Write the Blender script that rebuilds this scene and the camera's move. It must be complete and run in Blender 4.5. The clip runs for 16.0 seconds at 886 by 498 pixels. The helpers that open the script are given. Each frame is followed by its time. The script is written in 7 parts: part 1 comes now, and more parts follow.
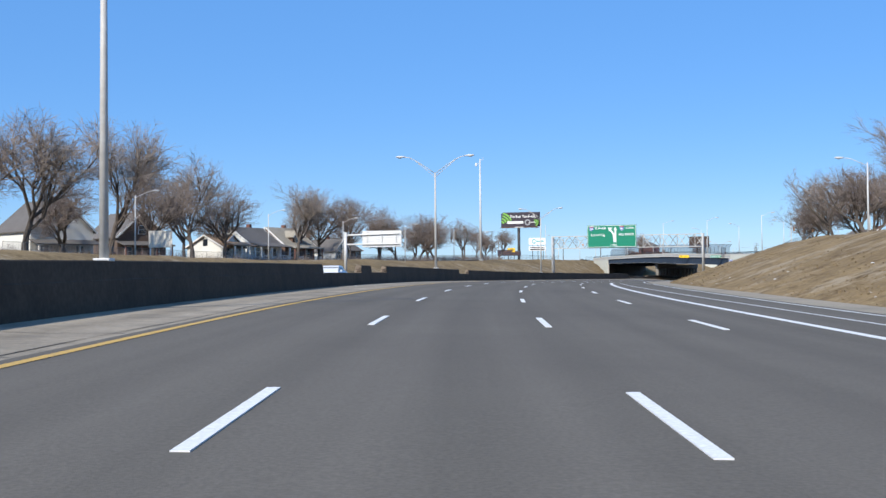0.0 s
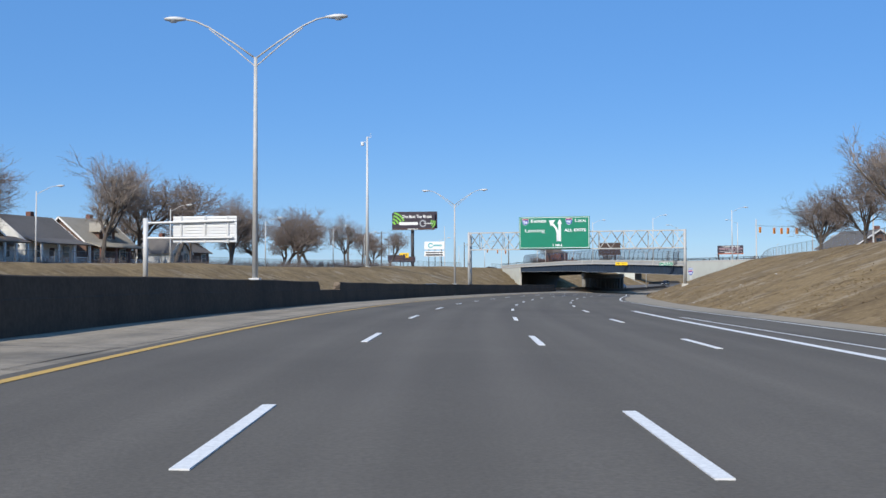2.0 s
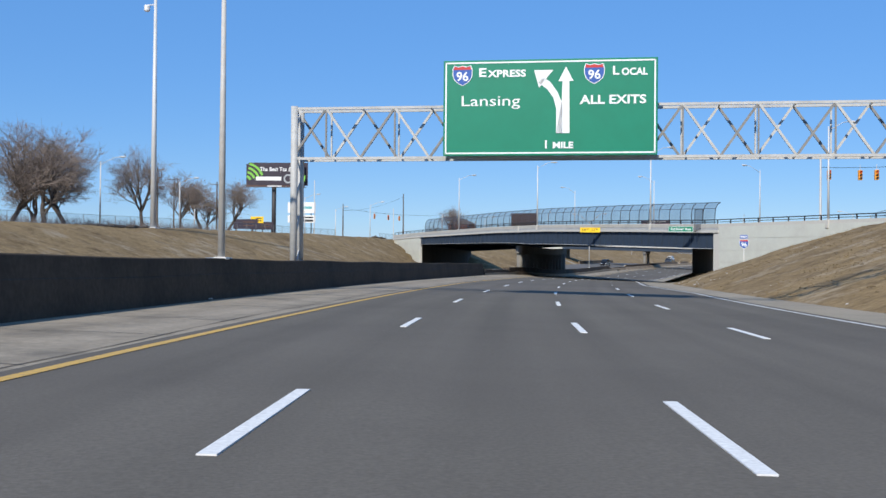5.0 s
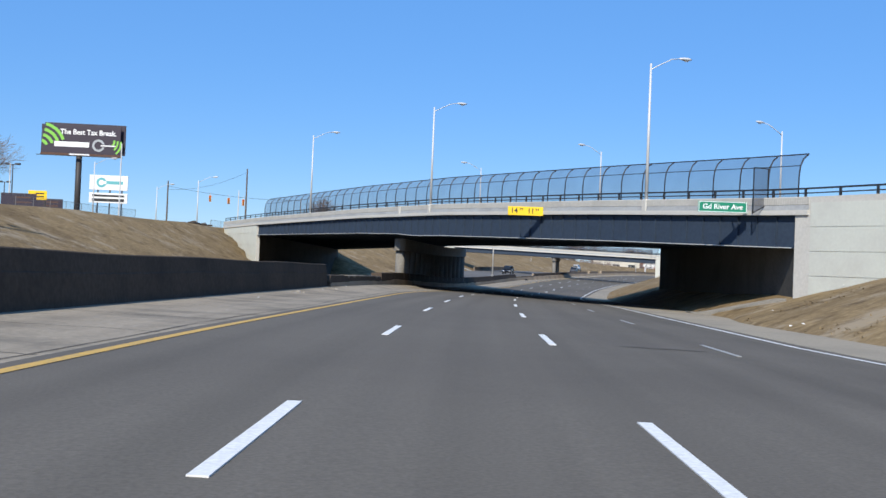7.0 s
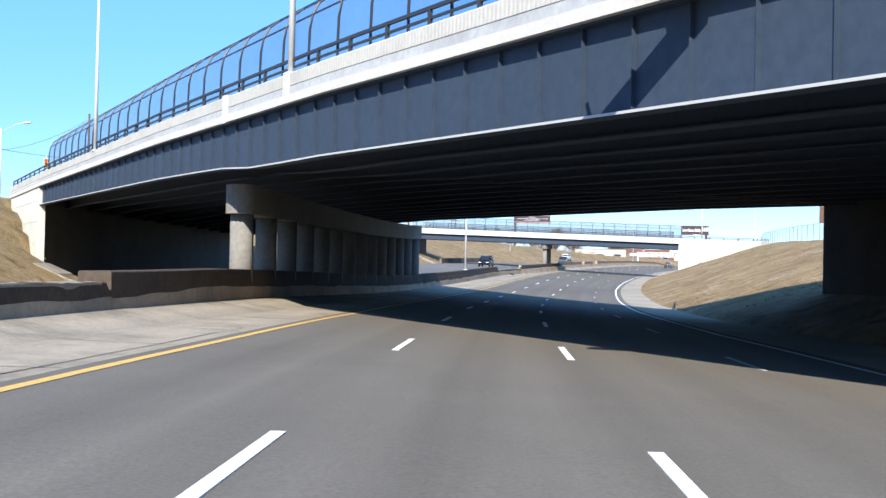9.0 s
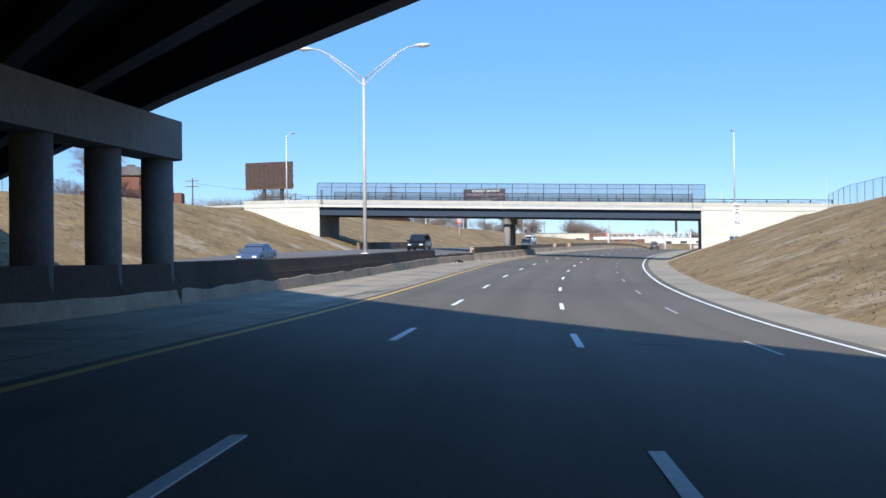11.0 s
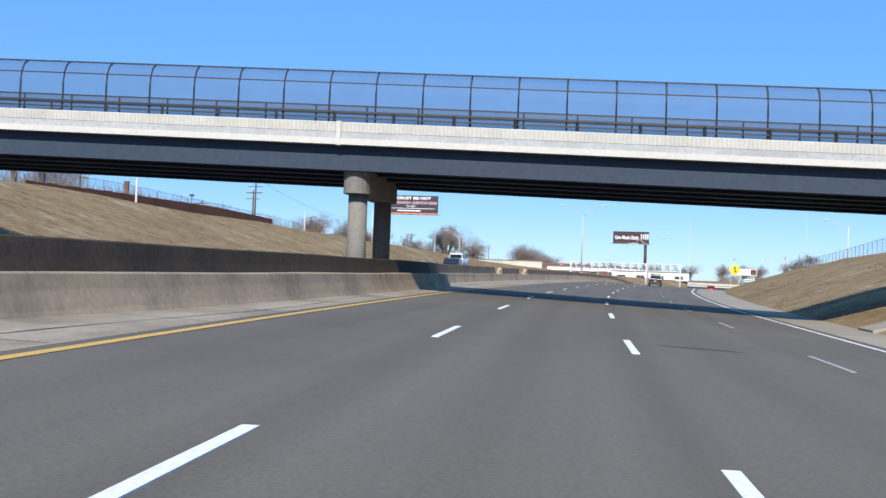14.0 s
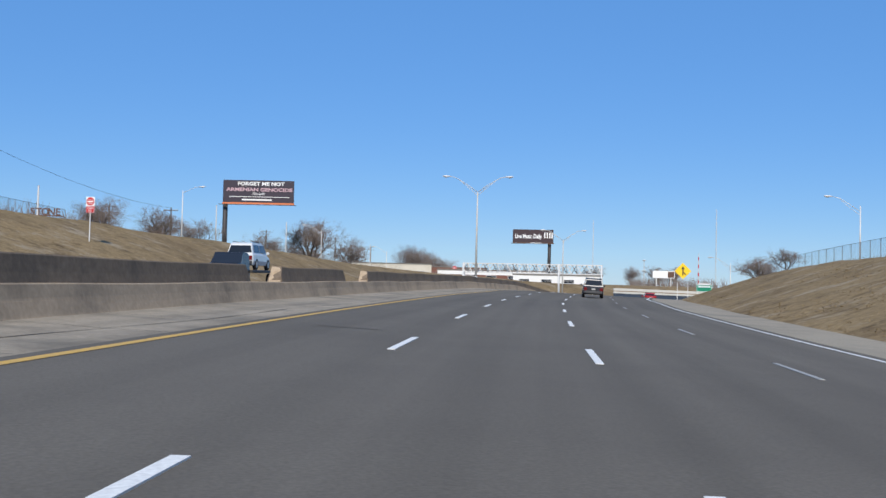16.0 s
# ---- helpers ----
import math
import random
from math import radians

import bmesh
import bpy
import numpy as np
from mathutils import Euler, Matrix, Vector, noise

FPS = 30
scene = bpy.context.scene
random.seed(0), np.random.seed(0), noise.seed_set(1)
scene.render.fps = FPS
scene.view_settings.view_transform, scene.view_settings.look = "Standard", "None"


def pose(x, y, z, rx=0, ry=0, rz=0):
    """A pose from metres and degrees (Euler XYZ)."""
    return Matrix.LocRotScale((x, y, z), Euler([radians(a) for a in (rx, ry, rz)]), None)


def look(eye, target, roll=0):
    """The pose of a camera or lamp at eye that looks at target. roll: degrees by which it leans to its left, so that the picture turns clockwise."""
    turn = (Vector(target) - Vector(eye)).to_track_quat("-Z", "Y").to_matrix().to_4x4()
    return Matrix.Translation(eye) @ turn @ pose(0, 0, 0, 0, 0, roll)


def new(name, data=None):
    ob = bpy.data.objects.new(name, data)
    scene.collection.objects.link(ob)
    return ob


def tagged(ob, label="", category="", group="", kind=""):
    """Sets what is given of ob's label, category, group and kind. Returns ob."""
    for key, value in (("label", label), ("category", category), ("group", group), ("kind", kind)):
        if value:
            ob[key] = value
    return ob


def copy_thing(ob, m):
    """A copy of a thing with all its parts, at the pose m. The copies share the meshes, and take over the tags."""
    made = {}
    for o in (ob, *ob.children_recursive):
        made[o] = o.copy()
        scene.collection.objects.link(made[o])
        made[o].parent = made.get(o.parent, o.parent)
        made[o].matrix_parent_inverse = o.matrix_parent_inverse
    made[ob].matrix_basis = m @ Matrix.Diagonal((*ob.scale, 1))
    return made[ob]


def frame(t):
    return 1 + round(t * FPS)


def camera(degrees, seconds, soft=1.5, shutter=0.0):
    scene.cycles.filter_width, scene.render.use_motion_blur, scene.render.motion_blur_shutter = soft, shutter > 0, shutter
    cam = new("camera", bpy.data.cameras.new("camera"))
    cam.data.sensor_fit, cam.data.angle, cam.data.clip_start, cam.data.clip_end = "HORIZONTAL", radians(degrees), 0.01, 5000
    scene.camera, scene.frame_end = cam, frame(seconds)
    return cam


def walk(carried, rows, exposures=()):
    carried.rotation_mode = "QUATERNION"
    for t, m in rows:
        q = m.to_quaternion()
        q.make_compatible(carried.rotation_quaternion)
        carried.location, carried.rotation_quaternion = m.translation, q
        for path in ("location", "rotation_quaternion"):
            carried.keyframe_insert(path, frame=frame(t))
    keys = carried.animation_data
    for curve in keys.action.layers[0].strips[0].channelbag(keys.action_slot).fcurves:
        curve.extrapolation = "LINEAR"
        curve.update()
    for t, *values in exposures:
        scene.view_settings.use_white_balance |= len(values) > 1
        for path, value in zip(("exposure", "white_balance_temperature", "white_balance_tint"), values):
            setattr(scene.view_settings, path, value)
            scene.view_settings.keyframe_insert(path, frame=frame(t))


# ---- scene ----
cam = camera(44.2, 16.0, soft=1.5)
PATH = [
    (0.0, (0.00, 0.00, 1.310), (-0.004, 39.987, 2.314), -0.47),
    (0.5, (0.04, 15.25, 1.519), (1.007, 55.225, 2.513), 0.44),
    (1.0, (0.45, 30.49, 1.689), (2.640, 70.410, 2.957), -0.49),
    (1.5, (1.25, 45.71, 1.821), (4.404, 85.566, 3.163), -0.22),
    (2.0, (2.44, 60.91, 1.918), (6.521, 100.681, 3.191), -0.17),
    (2.5, (3.99, 76.08, 1.981), (8.752, 115.773, 3.168), -0.31),
    (3.0, (5.89, 91.20, 2.006), (11.273, 130.829, 2.966), -0.05),
    (3.5, (8.11, 106.29, 1.989), (13.983, 145.856, 2.638), 0.76),
    (4.0, (10.67, 121.33, 1.931), (16.885, 160.846, 2.373), 2.46),
    (4.5, (13.58, 136.31, 1.863), (20.532, 175.695, 2.264), 0.97),
    (5.0, (16.84, 151.20, 1.806), (24.806, 190.396, 2.276), 0.47),
    (5.5, (20.47, 166.00, 1.757), (29.576, 204.950, 2.351), 0.43),
    (6.0, (24.45, 180.71, 1.714), (34.705, 219.370, 2.428), 0.82),
    (6.5, (28.76, 195.32, 1.674), (40.050, 233.689, 2.450), 2.03),
    (7.0, (33.38, 209.83, 1.635), (45.468, 247.953, 2.358), 2.25),
    (7.5, (38.27, 224.24, 1.594), (50.860, 262.198, 2.410), 1.59),
    (8.0, (43.40, 238.56, 1.551), (56.000, 276.517, 2.296), 1.89),
    (8.5, (48.72, 252.81, 1.508), (61.366, 290.760, 1.981), 2.04),
    (9.0, (54.22, 267.00, 1.469), (67.337, 304.789, 1.992), 1.18),
    (9.5, (59.91, 281.12, 1.399), (73.479, 318.747, 1.665), 0.42),
    (10.0, (65.80, 295.16, 1.240), (79.800, 332.627, 1.218), 0.09),
    (10.5, (71.90, 309.11, 0.971), (86.300, 346.424, 0.893), -0.15),
    (11.0, (78.21, 322.96, 0.624), (92.978, 360.136, 0.860), -0.55),
    (11.5, (84.74, 336.72, 0.335), (99.829, 373.761, 1.028), -1.5),
    (12.0, (91.47, 350.38, 0.220), (106.847, 387.296, 1.272), -0.62),
    (12.5, (98.40, 363.93, 0.273), (114.344, 400.611, 1.564), -0.56),
    (13.0, (105.56, 377.39, 0.450), (121.596, 414.021, 1.696), 0.49),
    (13.5, (112.93, 390.72, 0.674), (128.952, 427.370, 1.675), 3.08),
    (14.0, (120.54, 403.94, 0.898), (137.101, 440.340, 2.127), 2.04),
    (14.5, (128.38, 417.03, 1.112), (144.905, 453.450, 2.116), 1.71),
    (15.0, (136.38, 430.02, 1.317), (153.721, 466.062, 2.459), 0.95),
    (15.5, (144.52, 442.93, 1.518), (163.519, 478.118, 2.989), 0.6),
    (16.0, (152.80, 455.76, 1.717), (172.717, 490.428, 3.255), 1.35),
]
walk(cam, [(t, look(eye, target, roll)) for t, eye, target, roll in PATH], [(0.0, 0.2), (1.5, 0.0), (3.5, -0.05), (6.5, 0.1), (7.5, 0.2), (8.0, 0.35), (8.5, 0.7), (9.0, 1.0), (9.6, 1.25), (10.2, 1.2), (10.8, 0.6), (11.5, 0.3), (12.5, 0.12), (13.0, 0.04), (13.5, 0.18), (14.5, 0.42), (15.0, 0.33), (15.5, 0.06), (16.0, -0.1)])

# ---- world and sun ----
SUN_EL, SUN_BEARING = 36.5, 212.0
world = bpy.data.worlds.new("sky")
scene.world = world
world.use_nodes = True
sky_tree = world.node_tree
sky_tex = sky_tree.nodes.new("ShaderNodeTexSky")
sky_tex.sky_type = "NISHITA"
sky_tex.sun_disc = False
sky_tex.sun_elevation, sky_tex.sun_rotation = radians(SUN_EL), radians(SUN_BEARING)
sky_tex.altitude, sky_tex.air_density, sky_tex.dust_density, sky_tex.ozone_density = 400, 1.0, 0.0, 5.0
sky_bg = sky_tree.nodes["Background"]
sky_bg.inputs["Strength"].default_value = 0.105
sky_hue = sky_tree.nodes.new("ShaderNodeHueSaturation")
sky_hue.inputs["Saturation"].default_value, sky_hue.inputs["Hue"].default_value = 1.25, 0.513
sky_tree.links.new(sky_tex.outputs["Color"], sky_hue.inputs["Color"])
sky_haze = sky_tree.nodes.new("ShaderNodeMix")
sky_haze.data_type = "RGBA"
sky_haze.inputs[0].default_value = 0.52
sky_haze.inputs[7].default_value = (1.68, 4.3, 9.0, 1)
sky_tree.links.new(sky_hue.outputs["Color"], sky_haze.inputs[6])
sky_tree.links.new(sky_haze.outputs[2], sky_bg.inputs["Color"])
sun_data = bpy.data.lights.new("sun", "SUN")
sun_data.energy, sun_data.angle, sun_data.color = 4.9, radians(0.53), (1.0, 0.94, 0.85)
sun = new("sun", sun_data)
sun_from = Vector((math.sin(radians(SUN_BEARING)) * math.cos(radians(SUN_EL)), math.cos(radians(SUN_BEARING)) * math.cos(radians(SUN_EL)), math.sin(radians(SUN_EL))))
sun.matrix_world = look(sun_from * 200, (0, 0, 0))
scene.view_settings.exposure = 0.0

# ---- materials ----
def material(name, base, rough=0.8, metal=0.0, second=None, grain=0.0, scale=1.0, bump=0.0, stain=0.0, stain_scale=0.15, stain_colour=None, island=0.0, stretch=None, spec=0.5):
    """A procedural surface: base colour mixed with a second by fine noise, broad stains, bump, spread from piece to piece."""
    m = bpy.data.materials.new(name)
    m.use_nodes = True
    nt = m.node_tree
    b = nt.nodes["Principled BSDF"]
    b.inputs["Roughness"].default_value, b.inputs["Metallic"].default_value = rough, metal
    b.inputs["Specular IOR Level"].default_value = spec
    coord = nt.nodes.new("ShaderNodeTexCoord")
    out = coord.outputs["Object"]
    if stretch:
        mp = nt.nodes.new("ShaderNodeMapping")
        mp.inputs["Scale"].default_value = stretch
        nt.links.new(out, mp.inputs["Vector"])
        out = mp.outputs["Vector"]
    def mix(a, c, fac):
        n = nt.nodes.new("ShaderNodeMix")
        n.data_type = "RGBA"
        for k, v in ((0, fac), (6, a), (7, c)):
            if isinstance(v, (tuple, list)):
                n.inputs[k].default_value = (*v[:3], 1)
            elif isinstance(v, (int, float)):
                n.inputs[k].default_value = v
            else:
                nt.links.new(v, n.inputs[k])
        return n.outputs[2]
    def noise_tex(sc, detail=6, rg=0.6):
        n = nt.nodes.new("ShaderNodeTexNoise")
        n.inputs["Scale"].default_value, n.inputs["Detail"].default_value, n.inputs["Roughness"].default_value = sc, detail, rg
        nt.links.new(out, n.inputs["Vector"])
        return n.outputs["Fac"]
    def ramp(fac, lo, hi):
        n = nt.nodes.new("ShaderNodeMapRange")
        n.inputs["From Min"].default_value, n.inputs["From Max"].default_value = lo, hi
        nt.links.new(fac, n.inputs["Value"])
        return n.outputs["Result"]
    colour = base
    fine = None
    if grain or bump:
        fine = noise_tex(scale * 8)
    if second:
        colour = mix(base, second, ramp(fine if fine else noise_tex(scale * 8), 0.35, 0.68))
    if stain:
        f = ramp(noise_tex(stain_scale, 8, 0.68), 0.46, 0.68)
        n = nt.nodes.new("ShaderNodeMath")
        n.operation = "MULTIPLY"
        n.inputs[1].default_value = stain
        nt.links.new(f, n.inputs[0])
        colour = mix(colour, stain_colour or tuple(c * 0.55 for c in base), n.outputs[0])
    if island:
        info = nt.nodes.new("ShaderNodeObjectInfo")
        hs = nt.nodes.new("ShaderNodeHueSaturation")
        val = nt.nodes.new("ShaderNodeMapRange")
        val.inputs["To Min"].default_value, val.inputs["To Max"].default_value = 1 - island, 1 + island
        nt.links.new(info.outputs["Random"], val.inputs["Value"])
        nt.links.new(val.outputs["Result"], hs.inputs["Value"])
        nt.links.new(colour, hs.inputs["Color"]) if not isinstance(colour, tuple) else setattr(hs.inputs["Color"], "default_value", (*colour, 1))
        colour = hs.outputs["Color"]
    if isinstance(colour, tuple):
        b.inputs["Base Color"].default_value = (*colour, 1)
    else:
        nt.links.new(colour, b.inputs["Base Color"])
    if bump:
        bp = nt.nodes.new("ShaderNodeBump")
        bp.inputs["Strength"].default_value, bp.inputs["Distance"].default_value = bump, 0.05
        nt.links.new(fine, bp.inputs["Height"])
        nt.links.new(bp.outputs["Normal"], b.inputs["Normal"])
    return m


ASPHALT = material("asphalt", (0.117, 0.105, 0.088), 0.9, second=(0.153, 0.138, 0.116), grain=1, scale=3, bump=0.15, stain=0.45, stain_scale=0.05, stain_colour=(0.082, 0.073, 0.063), spec=0.12)


def add_lane_wear(m, strength):
    """Lighter wheel tracks and darker drip lines along the lanes, with long streaks."""
    nt = m.node_tree
    b = nt.nodes["Principled BSDF"]
    src = b.inputs["Base Color"].links[0].from_socket
    uv = nt.nodes.new("ShaderNodeUVMap")
    uv.uv_map = "lane"
    sep = nt.nodes.new("ShaderNodeSeparateXYZ")
    nt.links.new(uv.outputs["UV"], sep.inputs[0])
    def calc(op, a, c):
        n = nt.nodes.new("ShaderNodeMath")
        n.operation = op
        for k, q in ((0, a), (1, c)):
            if isinstance(q, (int, float)):
                n.inputs[k].default_value = q
            else:
                nt.links.new(q, n.inputs[k])
        return n.outputs[0]
    wave = calc("COSINE", calc("MULTIPLY", sep.outputs[0], 2 * math.pi / 1.83), 0)
    mp = nt.nodes.new("ShaderNodeMapping")
    mp.inputs["Scale"].default_value = (1.6, 0.03, 1)
    nt.links.new(uv.outputs["UV"], mp.inputs["Vector"])
    nz = nt.nodes.new("ShaderNodeTexNoise")
    nz.inputs["Scale"].default_value, nz.inputs["Detail"].default_value = 1.0, 5
    nt.links.new(mp.outputs["Vector"], nz.inputs["Vector"])
    streak = calc("MULTIPLY", calc("SUBTRACT", nz.outputs["Fac"], 0.5), 2.2)
    total = calc("ADD", calc("MULTIPLY", wave, -0.3), streak)
    val = calc("ADD", calc("MULTIPLY", total, strength), 1.0)
    hs = nt.nodes.new("ShaderNodeHueSaturation")
    nt.links.new(val, hs.inputs["Value"])
    nt.links.new(src, hs.inputs["Color"])
    nt.links.new(hs.outputs["Color"], b.inputs["Base Color"])


add_lane_wear(ASPHALT, 0.16)
SEAM = material("tarred_seam", (0.07, 0.064, 0.056), 0.9, second=(0.11, 0.1, 0.088), grain=1, scale=2, spec=0.12)
ASPHALT_FAR = material("asphalt_old", (0.13, 0.125, 0.12), 0.9, second=(0.16, 0.155, 0.145), grain=1, scale=2, bump=0.1, stain=0.4, stain_scale=0.05, spec=0.12)
SHOULDER = material("worn_concrete_shoulder", (0.27, 0.23, 0.175), 0.92, second=(0.36, 0.31, 0.24), grain=1, scale=1.2, bump=0.25, stain=0.85, stain_scale=0.4, stain_colour=(0.155, 0.138, 0.112), spec=0.12)
add_lane_wear(SHOULDER, 0.22)
GRAVEL = material("gravelly_shoulder", (0.275, 0.24, 0.182), 0.95, second=(0.37, 0.325, 0.255), grain=1, scale=2, bump=0.4, stain=0.6, stain_scale=0.2, stain_colour=(0.19, 0.17, 0.14), spec=0.12)
GRASS = material("dormant_grass", (0.2, 0.138, 0.068), 0.95, second=(0.31, 0.222, 0.115), grain=1, scale=0.35, bump=0.9, stain=0.8, stain_scale=0.12, stain_colour=(0.14, 0.096, 0.05), spec=0.12)

def add_dirt(m, colour, scale, lo, hi):
    """Bare pale earth showing through the grass in patches."""
    nt = m.node_tree
    b = nt.nodes["Principled BSDF"]
    src = b.inputs["Base Color"].links[0].from_socket
    coord = nt.nodes.new("ShaderNodeTexCoord")
    nz = nt.nodes.new("ShaderNodeTexNoise")
    nz.inputs["Scale"].default_value, nz.inputs["Detail"].default_value, nz.inputs["Roughness"].default_value = scale, 9, 0.72
    nt.links.new(coord.outputs["Object"], nz.inputs["Vector"])
    mr = nt.nodes.new("ShaderNodeMapRange")
    mr.inputs["From Min"].default_value, mr.inputs["From Max"].default_value = lo, hi
    nt.links.new(nz.outputs["Fac"], mr.inputs["Value"])
    mx = nt.nodes.new("ShaderNodeMix")
    mx.data_type = "RGBA"
    mx.inputs[7].default_value = (*colour, 1)
    nt.links.new(mr.outputs["Result"], mx.inputs[0])
    nt.links.new(src, mx.inputs[6])
    nt.links.new(mx.outputs[2], b.inputs["Base Color"])


add_dirt(GRASS, (0.315, 0.25, 0.165), 0.22, 0.53, 0.62)
add_dirt(GRASS, (0.1, 0.066, 0.034), 0.6, 0.5, 0.68)
add_dirt(GRASS, (0.38, 0.29, 0.16), 2.2, 0.56, 0.72)
BARRIER = material("dark_stained_concrete", (0.07, 0.053, 0.039), 0.9, second=(0.095, 0.073, 0.055), grain=1, scale=0.8, bump=0.05, stain=0.6, stain_scale=0.35, stain_colour=(0.036, 0.03, 0.025), spec=0.12)
BARRIER_MID = material("grey_brown_wall_concrete", (0.16, 0.122, 0.087), 0.92, second=(0.21, 0.163, 0.119), grain=1, scale=0.8, bump=0.1, stain=0.8, stain_scale=0.45, stain_colour=(0.09, 0.077, 0.064), spec=0.12)
BARRIER_LOW = material("barrier_base_concrete", (0.35, 0.27, 0.185), 0.92, second=(0.43, 0.335, 0.235), grain=1, scale=0.9, bump=0.1, stain=0.55, stain_scale=0.4, stain_colour=(0.1, 0.088, 0.074), spec=0.12)
CONCRETE = material("pale_concrete", (0.48, 0.465, 0.42), 0.85, second=(0.55, 0.535, 0.485), grain=1, scale=0.8, bump=0.1, stain=0.35, stain_scale=0.3, stain_colour=(0.42, 0.4, 0.36))
# Grey set low so the shade under the bridges is partly in the colour
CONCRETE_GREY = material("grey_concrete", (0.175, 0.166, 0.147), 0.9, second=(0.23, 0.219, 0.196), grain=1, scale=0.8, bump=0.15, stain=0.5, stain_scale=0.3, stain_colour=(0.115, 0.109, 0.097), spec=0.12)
# Darker copy of the grey concrete; under-bridge shade is put into its colour
ABUTMENT = material("shade_dark_abutment_concrete", (0.085, 0.08, 0.07), 0.92, second=(0.115, 0.108, 0.095), grain=1, scale=0.8, bump=0.15, stain=0.5, stain_scale=0.3, stain_colour=(0.05, 0.047, 0.042), spec=0.12)
BAND = material("grey_band_concrete", (0.3, 0.31, 0.31), 0.85, second=(0.4, 0.41, 0.405), grain=1, scale=0.8, stain=0.4, stain_scale=0.4)
BLUE_STEEL = material("dark_blue_painted_steel", (0.03, 0.045, 0.07), 0.6, second=(0.039, 0.057, 0.086), grain=1, scale=0.5, stain=0.4, stain_scale=0.3, stain_colour=(0.03, 0.042, 0.062), spec=0.2)
RAIL_EDGE = material("pale_flange_edge", (0.42, 0.43, 0.42), 0.6)
BLACK_METAL = material("black_painted_metal", (0.02, 0.022, 0.026), 0.5)
GALV = material("galvanised_steel", (0.56, 0.56, 0.545), 0.5, metal=0.08, second=(0.64, 0.64, 0.62), grain=1, scale=0.6, stain=0.3, stain_scale=0.6)
GALV_WARM = material("weathered_grey_paint", (0.44, 0.43, 0.4), 0.6, second=(0.53, 0.515, 0.48), grain=1, scale=0.6, stain=0.45, stain_scale=0.9, stain_colour=(0.3, 0.24, 0.18))
WHITE_PAINT = material("white_road_paint", (0.78, 0.78, 0.75), 0.8, second=(0.6, 0.6, 0.58), grain=1, scale=2)
YELLOW_PAINT = material("yellow_road_paint", (0.62, 0.375, 0.075), 0.85, second=(0.42, 0.28, 0.1), grain=1, scale=1.5)
SIGN_GREEN = material("green_sign_sheeting", (0.0, 0.19, 0.105), 0.4, second=(0.0, 0.205, 0.115), grain=1, scale=0.2)
SIGN_WHITE = material("white_sign_sheeting", (0.8, 0.82, 0.82), 0.45)
SIGN_BLUE = material("blue_sign_sheeting", (0.02, 0.09, 0.36), 0.45)
SIGN_RED = material("red_sign_sheeting", (0.5, 0.03, 0.03), 0.45)
SIGN_YELLOW = material("yellow_sign_sheeting", (0.85, 0.55, 0.01), 0.45)
SIGN_BLACK = material("black_sign_lettering", (0.02, 0.02, 0.02), 0.6)

# ---- the road's line: heading and height every 30 m ----
HEAD = [0.02, 2.24, 5.06, 7.66, 10.13, 12.85, 15.54, 17.97, 19.64, 21.06, 22.66, 24.36, 26.47, 28.21, 30.03, 31.69, 32.92, 34.2, 35.2, 35.8, 36.0]
ELEV = [0.0, 0.37, 0.6, 0.7, 0.63, 0.5, 0.41, 0.33, 0.25, 0.17, 0.11, 0.06, 0.0, 0.0, 0.09, 0.16, 0.21, 0.23, 0.25, 0.25, 0.25]
DIP = [(285, 0), (300, -0.1), (315, -0.3), (330, -0.62), (345, -0.95), (360, -1.1), (375, -1.07), (390, -0.95), (420, -0.6), (450, -0.25), (480, 0.1), (600, 1.48), (900, 4.6), (1000, 5.0), (1300, 5.0)]  # the road dips past the first bridge, then climbs
S0, S1 = -150, 1300
_s = np.arange(S0, S1 + 1.0)
_h = np.radians(np.interp(_s, np.arange(len(HEAD)) * 30.0, HEAD))
_x = np.concatenate([[0], np.cumsum(np.sin(_h))[:-1]])
_y = np.concatenate([[0], np.cumsum(np.cos(_h))[:-1]])
_x, _y = _x - _x[-S0], _y - _y[-S0]
_e = np.interp(_s, np.arange(len(ELEV)) * 30.0, ELEV) + np.interp(_s, *zip(*DIP))
_e = np.convolve(np.pad(_e, 10, "edge"), np.ones(21) / 21, "valid")


def elev(s):
    return float(np.interp(s, _s, _e))


def heading(s):
    """Degrees that the road's line has turned to the right at s metres."""
    return float(np.degrees(np.interp(s, _s, _h)))


def W(s, u, z=0.0):
    """World place: s metres along the road's line, u metres to its right, z over it."""
    h = np.interp(s, _s, _h)
    return Vector((float(np.interp(s, _s, _x) + u * np.cos(h)), float(np.interp(s, _s, _y) - u * np.sin(h)), elev(s) + z))


def stand(s, u, z=0.0, turn=0.0):
    """Pose at W(s, u, z) that faces along the road, turned left by degrees."""
    p = W(s, u, z)
    return pose(p.x, p.y, p.z, 0, 0, -heading(s) + turn)


def bank(s):
    return float(np.interp(s, (0, 240, 370, 620, 760), (0.021, 0.021, 0.043, 0.043, 0.005)))


def drift(s):
    """How far the carriageways swing to the right of the line beyond the second bridge."""
    return float(np.interp(s, (485, 520, 560, 600, 640, 672, 700, 760, 900, 1300), (0.0, 0.35, 0.8, 2.2, 6, 12, 19, 38, 95, 260)))


def foot(s):
    """Where the right-hand grass begins, from the carriageway's middle."""
    return float(np.interp(s, (0, 60, 130, 170, 235, 260, 270, 300, 330, 400, 450, 520, 580, 640), (13.5, 14, 14.3, 14, 11.5, 11.2, 12.6, 12.6, 11.0, 10.2, 10.6, 12.2, 13.4, 13)))


